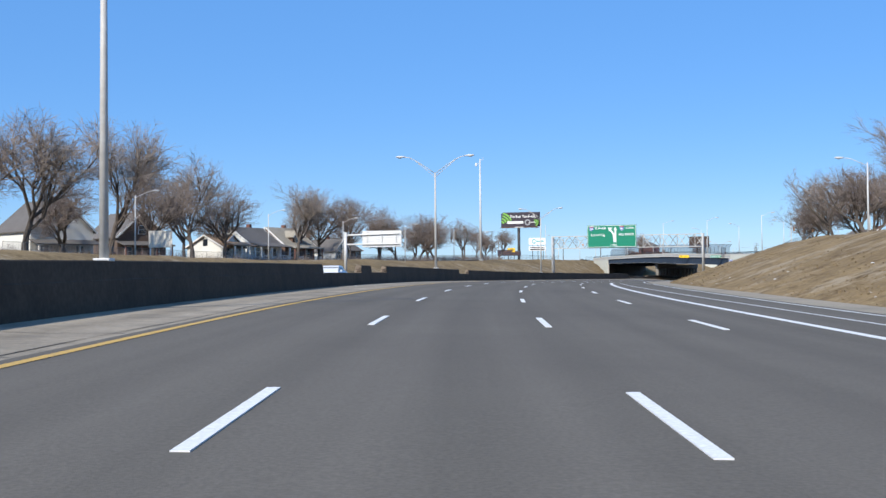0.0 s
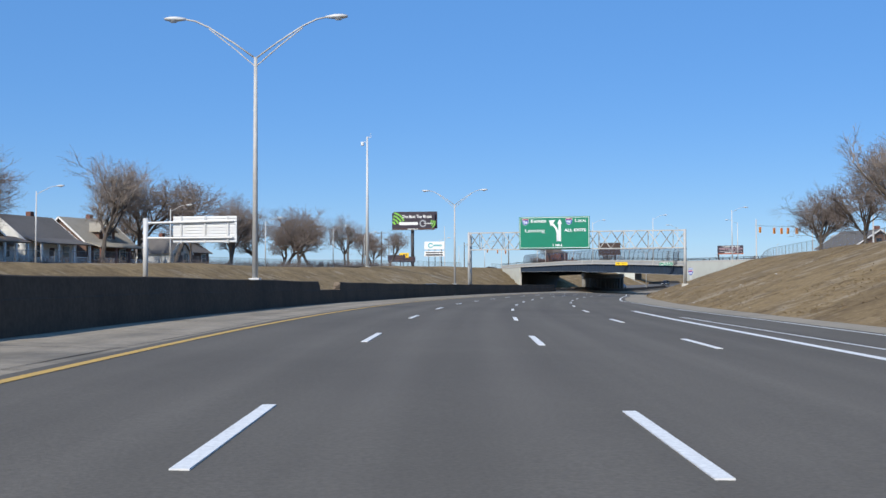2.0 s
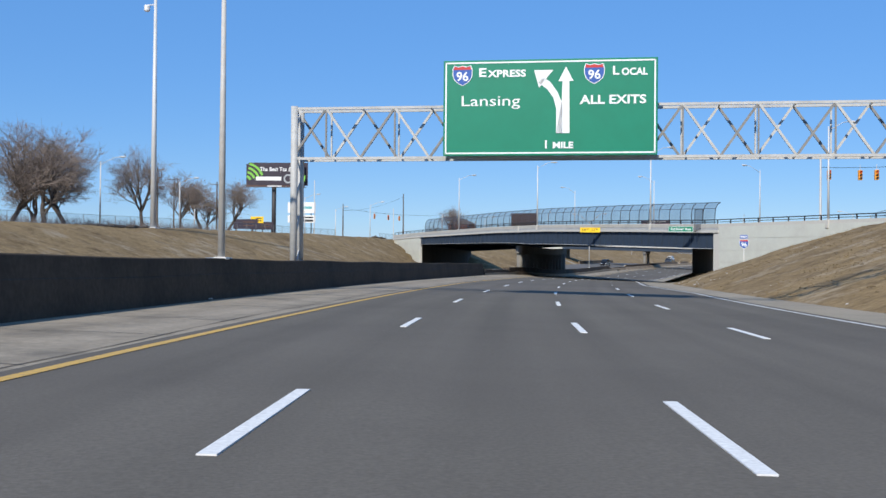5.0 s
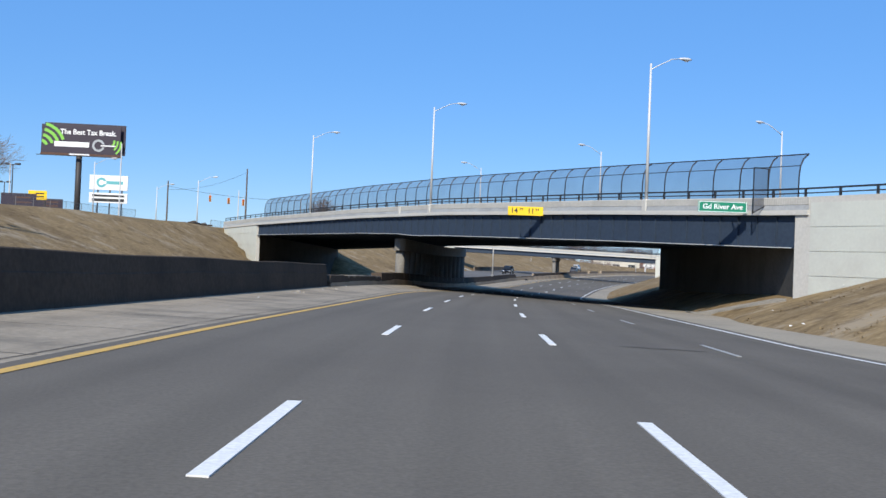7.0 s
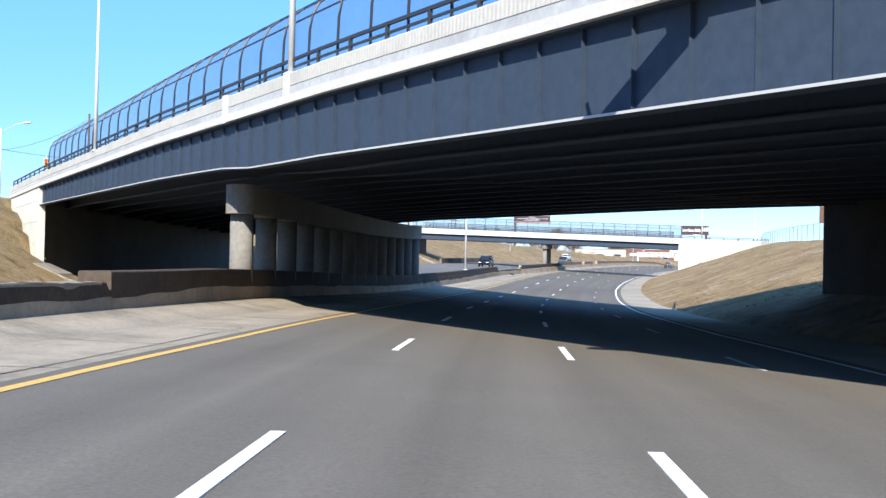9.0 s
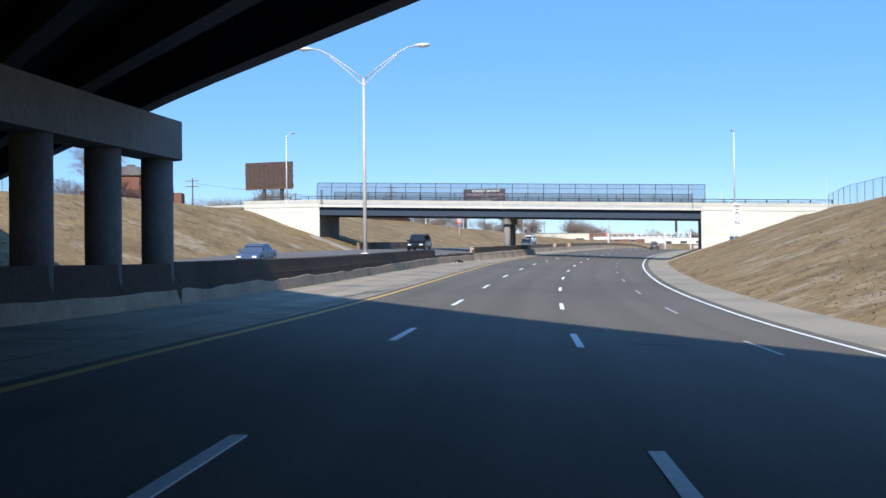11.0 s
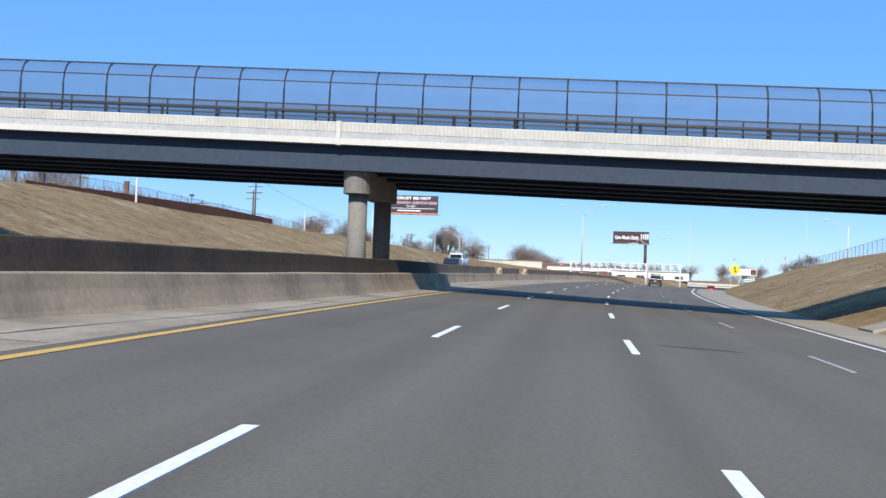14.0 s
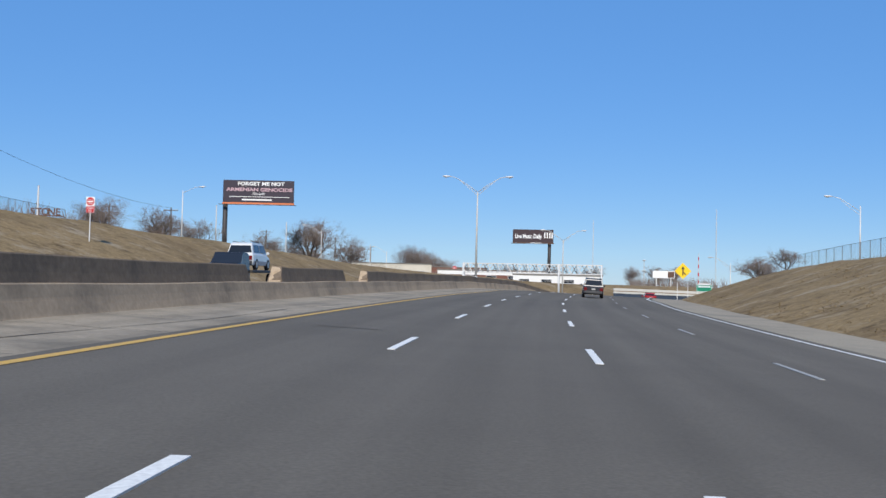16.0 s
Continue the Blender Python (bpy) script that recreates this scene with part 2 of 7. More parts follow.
def foot_left(s):
    """Where the left-hand grass begins beyond the opposite carriageway."""
    return float(np.interp(s, (410, 440, 475, 500), (-29, -27.9, -27.9, -29)))


def lift_left(s):
    """The opposite carriageway runs higher than this one round the overpass."""
    return float(np.interp(s, (395, 430, 505, 545), (0, 0.8, 0.8, 0)))


def crest(s, side):
    if side > 0:
        return float(np.interp(s, (0, 87, 137, 200, 240, 264, 345, 365, 440, 462, 486, 507, 560, 612, 652, 760, 900), (3.4, 3.7, 4.4, 4.8, 5.2, 4.7, 4.7, 5.4, 5.8, 5.1, 5.0, 4.9, 4.3, 3.3, 2.3, 1.2, 0.8)))
    return float(np.interp(s, (0, 150, 187, 213, 250, 297, 330, 350, 380, 405, 440, 462, 486, 505, 535, 560, 575, 600, 640, 720, 790, 1000), (2.6, 3.2, 4.1, 4.2, 4.7, 5.8, 6.7, 7.3, 7.1, 6.6, 7.3, 6.75, 6.8, 7.4, 7.4, 6.95, 6.6, 5.9, 4.8, 2.4, 0.6, 0.4)))


def sag(s):
    """The right carriageway dips where it passes under the first bridge."""
    return float(np.interp(s, (222, 235, 250, 265, 280, 295, 312, 330, 352), (0, 0.01, 0.06, 0.15, 0.22, 0.32, 0.34, 0.2, 0)))


def drop(s):
    """Both carriageways sink beyond the right-hand bend."""
    return float(np.interp(s, (600, 640, 665, 690, 720), (0, 0.4, 2.0, 3.4, 3.8)))


def surf(s, u):
    """Height of the ground over the road's line."""
    b = bank(s)
    u -= drift(s)
    if u > -9.5:
        f = foot(s)
        if u <= f:
            return -b * u - drop(s) - sag(s) * min(1, (u + 9.5) / 1.5)
        z0, c = -b * f - sag(s) - drop(s), crest(s, 1)
        return min(c, z0 + (u - f) * 0.34) + min(0.012 * max(0, u - 45), 0.6)
    base = b * 9.5 - drop(s) + lift_left(s) * min(1, (-9.5 - u) / 1.5)
    fl = foot_left(s)
    if u >= fl or (s < 399 and u > -41 and s - 347.7 > 1.66 * (-33.1 - u)  and s > 346):
        return base
    c = crest(s, -1)
    return min(c, base + (fl - u) * float(np.interp(s, (300, 322, 345, 365, 395, 405, 440, 475, 500), (0.34, 0.42, 0.52, 0.5, 0.34, 0.34, 0.37, 0.37, 0.34)))) + min(0.01 * max(0, -u - 60), 0.6)


# ---- mesh helpers ----
class Geo:
    """Vertices and faces gathered for one mesh."""

    def __init__(self):
        self.v, self.f = [], []

    def add(self, verts, faces):
        n = len(self.v)
        self.v += [tuple(p) for p in verts]
        self.f += [tuple(i + n for i in q) for q in faces]
        return self

    def box(self, x0, y0, z0, x1, y1, z1, m=None, bevel=0.0):
        if bevel:
            e = bevel
            ring = lambda z, i: [(x0 + i, y0 + e + i, z), (x0 + e + i, y0 + i, z), (x1 - e - i, y0 + i, z), (x1 - i, y0 + e + i, z), (x1 - i, y1 - e - i, z), (x1 - e - i, y1 - i, z), (x0 + e + i, y1 - i, z), (x0 + i, y1 - e - i, z)]
            vs = ring(z0, e * 0.5) + ring(z0 + e, 0) + ring(z1 - e, 0) + ring(z1, e * 0.5)
            fs = [tuple(range(7, -1, -1)), tuple(range(24, 32))]
            for r in range(3):
                fs += [(r * 8 + i, r * 8 + (i + 1) % 8, r * 8 + 8 + (i + 1) % 8, r * 8 + 8 + i) for i in range(8)]
        else:
            vs = [(x, y, z) for z in (z0, z1) for x, y in ((x0, y0), (x1, y0), (x1, y1), (x0, y1))]
            fs = [(3, 2, 1, 0), (4, 5, 6, 7), (0, 1, 5, 4), (1, 2, 6, 5), (2, 3, 7, 6), (3, 0, 4, 7)]
        return self.add([m @ Vector(p) for p in vs] if m else vs, fs)

    def tube(self, pts, radii, n=8, caps=True):
        """A round bar along the points."""
        pts = [Vector(p) for p in pts]
        if not isinstance(radii, (list, tuple)):
            radii = [radii] * len(pts)
        vs = []
        for i, p in enumerate(pts):
            d = (pts[min(i + 1, len(pts) - 1)] - pts[max(i - 1, 0)]).normalized()
            a = d.orthogonal().normalized() if abs(d.z) > 0.99 else Vector((0, 0, 1)).cross(d).normalized()
            if abs(d.z) > 0.99:
                a = Vector((1, 0, 0))
            b = d.cross(a)
            vs += [p + (a * math.cos(2 * math.pi * k / n) + b * math.sin(2 * math.pi * k / n)) * radii[i] for k in range(n)]
        fs = [(i * n + k, i * n + (k + 1) % n, (i + 1) * n + (k + 1) % n, (i + 1) * n + k) for i in range(len(pts) - 1) for k in range(n)]
        if caps:
            fs += [tuple(range(n - 1, -1, -1)), tuple((len(pts) - 1) * n + k for k in range(n))]
        return self.add(vs, fs)

    def bar(self, a, b, w, h):
        """A square bar from a to b, w wide and h high."""
        a, b = Vector(a), Vector(b)
        d = (b - a).normalized()
        side = d.cross(Vector((0, 0, 1)))
        side = side.normalized() if side.length > 1e-4 else Vector((1, 0, 0))
        up = side.cross(d)
        vs = [p + side * i * w / 2 + up * j * h / 2 for p in (a, b) for i, j in ((-1, -1), (1, -1), (1, 1), (-1, 1))]
        return self.add(vs, [(0, 1, 2, 3), (7, 6, 5, 4), (0, 4, 5, 1), (1, 5, 6, 2), (2, 6, 7, 3), (3, 7, 4, 0)])

    def loft(self, rings, closed=True, caps=True):
        """Joins rings of equally many points."""
        n = len(rings[0])
        vs = [p for r in rings for p in r]
        m = n if closed else n - 1
        fs = [(i * n + k, i * n + (k + 1) % n, (i + 1) * n + (k + 1) % n, (i + 1) * n + k) for i in range(len(rings) - 1) for k in range(m)]
        if closed and caps:
            fs += [tuple(range(n - 1, -1, -1)), tuple((len(rings) - 1) * n + k for k in range(n))]
        return self.add(vs, fs)

    def mesh(self, name, mat, smooth=False):
        me = bpy.data.meshes.new(name)
        me.from_pydata(self.v, [], self.f)
        for m in mat if isinstance(mat, (list, tuple)) else (mat,):
            me.materials.append(m)
        bm = bmesh.new()
        bm.from_mesh(me)
        bmesh.ops.recalc_face_normals(bm, faces=bm.faces)
        bm.to_mesh(me)
        bm.free()
        if smooth:
            me.polygons.foreach_set("use_smooth", [True] * len(me.polygons))
        return me


def part(name, geo, mat, parent=None, label="", smooth=False):
    """One mesh object under a thing or a part."""
    ob = new(name, geo.mesh(name, mat, smooth) if isinstance(geo, Geo) else geo)
    ob.parent = parent
    return tagged(ob, label) if label else ob


def thing(name, m, label, category, group="", kind=""):
    """An empty at a thing's base, for its parts."""
    ob = new(name)
    ob.matrix_basis = m
    ob.empty_display_size = 0.3
    return tagged(ob, label, category, group, kind)


def structure(name, geo, mat, label, smooth=False):
    ob = new(name, geo.mesh(name, mat, smooth) if isinstance(geo, Geo) else geo)
    return tagged(ob, label, name.split("_")[0], kind="structure")


def strip(s0, s1, lines, step=4.0, lift=0.0, skirt=0.0):
    """A sheet along the road between lateral lines (numbers or functions of s)."""
    g = Geo()
    ss = list(np.arange(s0, s1, step)) + [s1]
    rings = []
    for s in ss:
        us = [(q(s) if callable(q) else q) + drift(s) for q in lines]
        ring = [W(s, u, surf(s, u) + lift) for u in us]
        if skirt:
            ring = [ring[0] - Vector((0, 0, skirt))] + ring + [ring[-1] - Vector((0, 0, skirt))]
        rings.append(ring)
    return g.loft(rings, closed=False)


def text_mesh(body, size, mat, depth=0.006, bold=0.0, spacing=1.0, width=None):
    """Letters of the built-in font as a mesh lying in x and z, centred, facing -y."""
    cu = bpy.data.curves.new("letters", "FONT")
    cu.body, cu.size, cu.extrude, cu.offset, cu.space_character = body, size, depth, bold, spacing
    cu.align_x, cu.align_y, cu.resolution_u = "CENTER", "CENTER", 3
    ob = bpy.data.objects.new("letters", cu)
    scene.collection.objects.link(ob)
    dg = bpy.context.evaluated_depsgraph_get()
    me = bpy.data.meshes.new_from_object(ob.evaluated_get(dg))
    bpy.data.objects.remove(ob)
    bpy.data.curves.remove(cu)
    fit_x = 1.0
    if width:
        xs = [v.co.x for v in me.vertices]
        fit_x = width / (max(xs) - min(xs))
    me.transform(Matrix.Rotation(math.pi / 2, 4, "X") @ Matrix.Diagonal((fit_x, 1, 1, 1)))
    me.materials.clear()
    me.materials.append(mat)
    return me


def letters(name, body, size, mat, parent, x, z, y=-0.03, bold=0.0, width=None, label=""):
    ob = part(name, text_mesh(body, size, mat, bold=bold, width=width), mat, parent, label)
    ob.location = (x, y, z)
    return ob

# ---- ground, roads and median ----
def ground_sheet():
    ulines = [-420, -250, -150, -100, -75, -60, -52, -48, -46, -44, -42, -40, -38, -36, -34, -32, -30.5, -29, -27.8, -27, -24, -20, -9.9, -9.5, -8.8, -8, -4, 2, 7]
    g = Geo()
    ss = list(np.arange(S0, 700, 5.0)) + list(np.arange(700, S1 + 1, 20.0))
    rings = []
    for s in ss:
        f = foot(s)
        us = ulines + [f - 0.2, f + 0.5] + [f + d for d in (2, 3.5, 5, 6.5, 8, 9.5, 11, 12.5, 14, 15.5, 17, 19, 22, 27, 35, 50, 80, 130, 220)]
        ring = []
        for u in [q + drift(s) for q in us]:
            lumps = 0.0
            fl = foot_left(s) - 0.5
            if u - drift(s) > f or u - drift(s) < fl:
                p = W(s, u)
                lumps = 0.16 * noise.noise((p.x * 0.11, p.y * 0.11, 0)) + 0.07 * noise.noise((p.x * 0.4, p.y * 0.4, 3))
                v = u - drift(s)
                lumps *= min(1, (v - f) / 3 if v > f else (fl - v) / 3)
            low = 0.07 + sag(s) if fl + 0.2 < u - drift(s) < f else 0.0
            ring.append(W(s, u, surf(s, u) + lumps - low))
        rings.append(ring)
    g.loft(rings, closed=False)
    # out to the horizon
    n, m = len(rings[0]), len(rings)
    rim = [(r, 0) for r in range(m)] + [(m - 1, k) for k in range(1, n)] + [(r, n - 1) for r in range(m - 2, -1, -1)] + [(0, k) for k in range(n - 2, 0, -1)]
    middle = W(500, 0)
    far = []
    for r, k in rim:
        p = Vector(g.v[r * n + k])
        d = (p - middle)
        d.z = 0
        far.append(middle + d.normalized() * 4200 + Vector((0, 0, 1.0)))
    base = len(g.v)
    g.v += [tuple(p) for p in far]
    q = len(rim)
    for i in range(q):
        a, b = rim[i], rim[(i + 1) % q]
        g.f.append((a[0] * n + a[1], b[0] * n + b[1], base + (i + 1) % q, base + i))
    ob = structure("ground", g, GRASS, "dormant tan grass on cutting slopes and verges", smooth=True)
    return ob


ground = ground_sheet()


def edge_right(s):
    """The outer white line of the carriageway."""
    return float(np.interp(s, (-150, 20, 106, 120, 150, 165, 216, 240, 268, 320, 400, 465, 520, 580, 640, 1300), (11.4, 11.4, 12.0, 11.6, 11.0, 10.0, 9.7, 8.1, 8.3, 7.6, 7.5, 8.3, 8.7, 9.3, 8.8, 8.8)))


LANE_L, LANE_R, LANE_RR = -1.83, 1.8, 5.45


def yellow(s):
    return float(np.interp(s, (0, 140, 156, 180, 230, 250, 280, 300, 375, 410, 430, 520), (-5.4, -5.3, -5.0, -4.8, -4.65, -4.5, -4.9, -4.9, -4.7, -4.8, -5.1, -5.35)))




def road_uv(ob, s0, s1, step=4.0):
    """Lays metres across and along the road into the mesh, for its wear."""
    me = ob.data
    lay = me.uv_layers.new(name="lane")
    n = len(me.vertices)
    ss = list(np.arange(s0, s1, step)) + [s1]
    per = n // len(ss)
    co = np.empty(n * 3)
    me.vertices.foreach_get("co", co)
    uv = np.empty((n, 2))
    for i, s in enumerate(ss):
        a, h = W(s, drift(s)), radians(heading(s))
        for k in range(per):
            j = i * per + k
            uv[j] = ((co[3 * j] - a.x) * math.cos(h) - (co[3 * j + 1] - a.y) * math.sin(h), s)
    idx = np.empty(len(me.loops), dtype=int)
    me.loops.foreach_get("vertex_index", idx)
    lay.data.foreach_set("uv", uv[idx].ravel())


road = structure("road", strip(S0, S1, [lambda s: yellow(s) - 0.35, -3.5, 0, 3.5, lambda s: edge_right(s) * 0.7, lambda s: edge_right(s) + 0.5], skirt=0.15), ASPHALT, "grey asphalt carriageway of four lanes with worn wheel tracks")
road_uv(road, S0, S1)
shoulder_left = structure("pavement_left", strip(S0, S1, [-9.15, -7.5, lambda s: yellow(s) - 0.35], lift=-0.012, skirt=0.15), SHOULDER, "pale worn concrete shoulder beside the median wall")
road_uv(shoulder_left, S0, S1)
structure("pavement_right", strip(S0, S1, [lambda s: edge_right(s) + 0.5, lambda s: 0.5 * (edge_right(s) + foot(s)) + 0.2, lambda s: foot(s) + 0.1], lift=-0.012, skirt=0.15), GRAVEL, "gravelly right shoulder beside the grass")
road_opposite = structure("road_opposite", strip(S0, S1, [lambda s: foot_left(s) - 0.2, -19, -9.8], skirt=0.15), ASPHALT_FAR, "grey asphalt carriageway beyond the median wall")


def line_strip(s0, s1, fu, width, mat, name, label=""):
    g = strip(s0, s1, [lambda s: (fu(s) if callable(fu) else fu) - width / 2, lambda s: (fu(s) if callable(fu) else fu) + width / 2], step=3.0, lift=0.008)
    return part(name, g, mat, road, label)


line_strip(S0, S1, yellow, 0.18, YELLOW_PAINT, "edge_line", "yellow painted edge line")
line_strip(S0, S1, edge_right, 0.15, WHITE_PAINT, "edge_line", "white painted edge line")
line_strip(S0, 118.5, lambda s: 7.9 + 0.004 * max(0, s - 60), 0.28, WHITE_PAINT, "gore_line", "broad white painted merging line")
line_strip(S0, 108, lambda s: 9.75 - 0.012 * max(0, s - 40), 0.12, WHITE_PAINT, "gore_line")
dash_mesh = Geo().box(-0.07, 0, -0.01, 0.07, 3.81, 0.008).mesh("lane_dash", WHITE_PAINT)
faint_mesh = Geo().box(-0.05, 0, -0.01, 0.05, 3.6, 0.007).mesh("lane_dash", material("worn_road_paint", (0.4, 0.4, 0.38), 0.85, second=(0.22, 0.22, 0.21), grain=1, scale=2.5))
DASH_PHASE = 22.65
for lane in (LANE_L, LANE_R, LANE_RR):
    for k in range(-4, 50):
        s = DASH_PHASE + 15.24 * min(k, 8) + 15.07 * max(0, k - 8)
        u = lane + (float(np.interp(s, (180, 215, 300, 360), (0, 0.38, 0.3, 0.15))) if lane == LANE_L else 0.05)
        ob = new("lane_dash", faint_mesh if lane == LANE_RR and s > 225 else dash_mesh)
        ob.parent = road
        a, b = (W(q, u + drift(q), surf(q, u + drift(q))) for q in (s, s + 3.81))
        ob.matrix_basis = Matrix.Translation(a + Vector((0, 0, 0.004))) @ (b - a).to_track_quat("Y", "Z").to_matrix().to_4x4()

# median wall: a sloped base and a wall on it, broken by gaps


def wall_u(s):
    """Middle of the median wall; it swings towards the road at the overpass pier."""
    return float(np.interp(s, (250, 300, 315, 366, 380, 425, 446, 470, 488, 494, 520), (-9.28, -9.6, -9.7, -9.7, -9.48, -9.48, -8.1, -7.8, -7.8, -9.2, -9.48))) + drift(s)


def wall_run(s0, s1, z0, z1, w0, w1, name, mat, label, ends=0.25, ragged=0.0):
    """A run of wall, z0 to z1 over the shoulder; z1 may change along it and its top may be ragged."""
    g = Geo()
    rings = []
    step = 0.7 if ragged else 3.0
    ss = [s0] + [s for s in np.arange(math.ceil(s0 / step) * step, s1, step) if s0 + 0.3 * step < s < s1 - 0.3 * step] + [s1]
    for i, s in enumerate(ss):
        base = surf(s, -9.3 + drift(s))
        wu = wall_u(s)
        top = z1(s) if callable(z1) else z1
        lip = float(np.interp(s, (440, 455, 488, 492), (0, 0.45, 0.45, 0))) if name != "wall_panel" else 0.0
        jig = 0.012 * math.sin(s * 1.7) + 0.01 * math.sin(s * 0.41) + ragged * (noise.noise((s * 0.23, 1, z0)) + 0.6 * noise.noise((s * 0.9, 4, z0)))
        st = s + (ends if i == 0 else -ends if i == len(ss) - 1 else 0)
        w1_ = w1
        if ragged and z0 < 0:
            w1_ = w1 + 0.1 * ragged * (noise.noise((s * 0.31, 7, 0)) + 0.7 * noise.noise((s * 1.1, 9, 0)))
        rings.append([W(s, wu - w0, base + z0), W(s, wu + w0 + lip, base + z0), W(s, wu + lip + 0.5 * (w0 + w1_), base + 0.6 * z0 + 0.4 * top), W(st, wu + lip + w1_, base + top + jig - 0.03), W(st, wu + lip + w1_ - 0.03, base + top + jig), W(st, wu - w1 + 0.03, base + top + jig), W(st, wu - w1, base + top + jig - 0.03)])
    g.loft(rings)
    return part(name, g, mat, median, label)


CRUMBLED = material("crumbled_concrete", (0.21, 0.18, 0.14), 0.95, second=(0.33, 0.29, 0.235), grain=1, scale=2.5, bump=0.2, stain=0.5, stain_scale=1.2, stain_colour=(0.14, 0.12, 0.1), spec=0.12)
median = tagged(new("median_wall"), "dark concrete median wall with broken gaps", "wall", kind="structure")
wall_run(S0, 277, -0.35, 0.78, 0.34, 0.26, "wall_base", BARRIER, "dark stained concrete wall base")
# past the first gaps the foot is pale and the dark above it ends in a ragged line
wall_run(277, 366, -0.45, lambda s: float(np.interp(s, (277, 300, 310, 345, 366), (0.2, 0.26, 0.44, 0.46, 0.42))), 0.6, 0.46, "wall_foot", BARRIER_LOW, "pale concrete wall foot", ragged=0.05)
wall_run(277, 300.7, 0.05, 0.6, 0.47, 0.42, "wall_base", BARRIER, "low broken wall of dark concrete", ragged=0.03)
wall_run(300.7, 366, 0.05, lambda s: float(np.interp(s, (300, 313, 340), (0.86, 1.04, 1.15))), 0.48, 0.42, "wall_panel", BARRIER, "dark wall under the bridge columns", ends=0.05)
wall_run(366, 440, -0.45, lambda s: float(np.interp(s, (366, 400, 440), (0.42, 0.44, 0.54))), 0.6, 0.456, "wall_foot", BARRIER_LOW, "pale concrete wall foot", ragged=0.06)
wall_run(366, 440, 0.2, 0.73, 0.475, 0.395, "wall_base", BARRIER, "dark concrete wall above its foot", ragged=0.012)
wall_run(440, 620, -0.2, 0.3, 0.66, 0.46, "wall_foot", BARRIER_LOW, "pale concrete wall foot")
wall_run(620, 820, -0.2, 0.3, 0.66, 0.46, "wall_foot", BARRIER_LOW, "pale concrete wall foot")
wall_run(440, 820, 0.15, 0.62, 0.5, 0.38, "wall_base", BARRIER_LOW, "grey-brown concrete wall base")
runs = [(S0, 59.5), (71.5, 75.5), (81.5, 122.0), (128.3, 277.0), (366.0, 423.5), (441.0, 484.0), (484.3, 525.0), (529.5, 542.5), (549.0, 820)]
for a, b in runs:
    wall_run(a, b, 0.76 if a < 300 else 0.7 if a < 440 else 0.6, 1.26 if a < 300 else 1.2, 0.24 if a < 300 else 0.385 if a < 440 else 0.31, 0.2 if a < 300 or a > 440 else 0.3, "wall_panel", BARRIER if a < 480 else BARRIER_MID, ends=0.3, label="dark upper wall panel")
# pale broken ends where panels begin again after a gap
for a in (71.5, 81.5, 128.3, 441.0, 529.5, 549.0):
    b, lo = surf(a, -9.3 + drift(a)), 0.74 if a < 300 else 0.6
    hi, w = (1.24, 0.19) if a < 300 else (1.18, 0.19)
    rings = [[W(a + f * 0.3 + e, wall_u(a) + x * (w + 0.05 * (1 - f)), b + lo + (hi - lo) * f + 0.025 * math.sin(9 * f + x)) for x in (-1, -0.3, 0.4, 1)] + [W(a + f * 0.3 + 0.1, wall_u(a) + x * (w - 0.02), b + lo + (hi - lo) * f) for x in (1, -1)] for f in (0, 0.25, 0.5, 0.75, 1.0) for e in (-0.03 - 0.02 * math.sin(f * 11),)]
    part("broken_edge", Geo().loft(rings), BARRIER_LOW if a > 300 else BARRIER_MID, median, "broken concrete edge")
# pale broken top of the wall inside the long gaps
for a0, a1, z, w in ((284.0, 300.2, 0.585, 0.425), (424.0, 440.5, 0.71, 0.39)):
    rings = []
    for q in np.arange(a0, a1, 0.35):
        j = 0.05 * noise.noise((q * 1.3, 2, 0)) + 0.03 * noise.noise((q * 3.1, 8, 0))
        b, c, k = surf(q, -9.3 + drift(q)) + z, wall_u(q), max(0.0, noise.noise((q * 0.8, 5, 1)))
        rings.append([W(q, c + x, b + h) for x, h in ((-w, -0.05), (w + 0.012, -0.05 - 0.22 * k), (w + 0.006, 0.005 + 0.5 * j), (0.3 * w, 0.03 + 0.6 * j), (-0.4 * w, 0.02 - j), (-w, 0.0))])
    part("broken_edge", Geo().loft(rings), CRUMBLED, median, "pale crumbled concrete along the broken top")
# low wall at the far edge of the opposite carriageway
far_wall = tagged(new("verge_wall"), "low dark concrete wall at the foot of the grass slope", "wall", kind="structure")
for k in range(12):
    s = 471 + k * 3.4
    rings = [[W(q, -27.9 + drift(q) + a, surf(q, -26.5 + drift(q)) + z) for a, z in ((-0.2, -0.2), (0.3, -0.2), (0.2, 0.98), (-0.1, 1.0))] for q in (s, s + 3.37)]
    part("wall_panel", Geo().loft(rings), BARRIER_MID, far_wall)

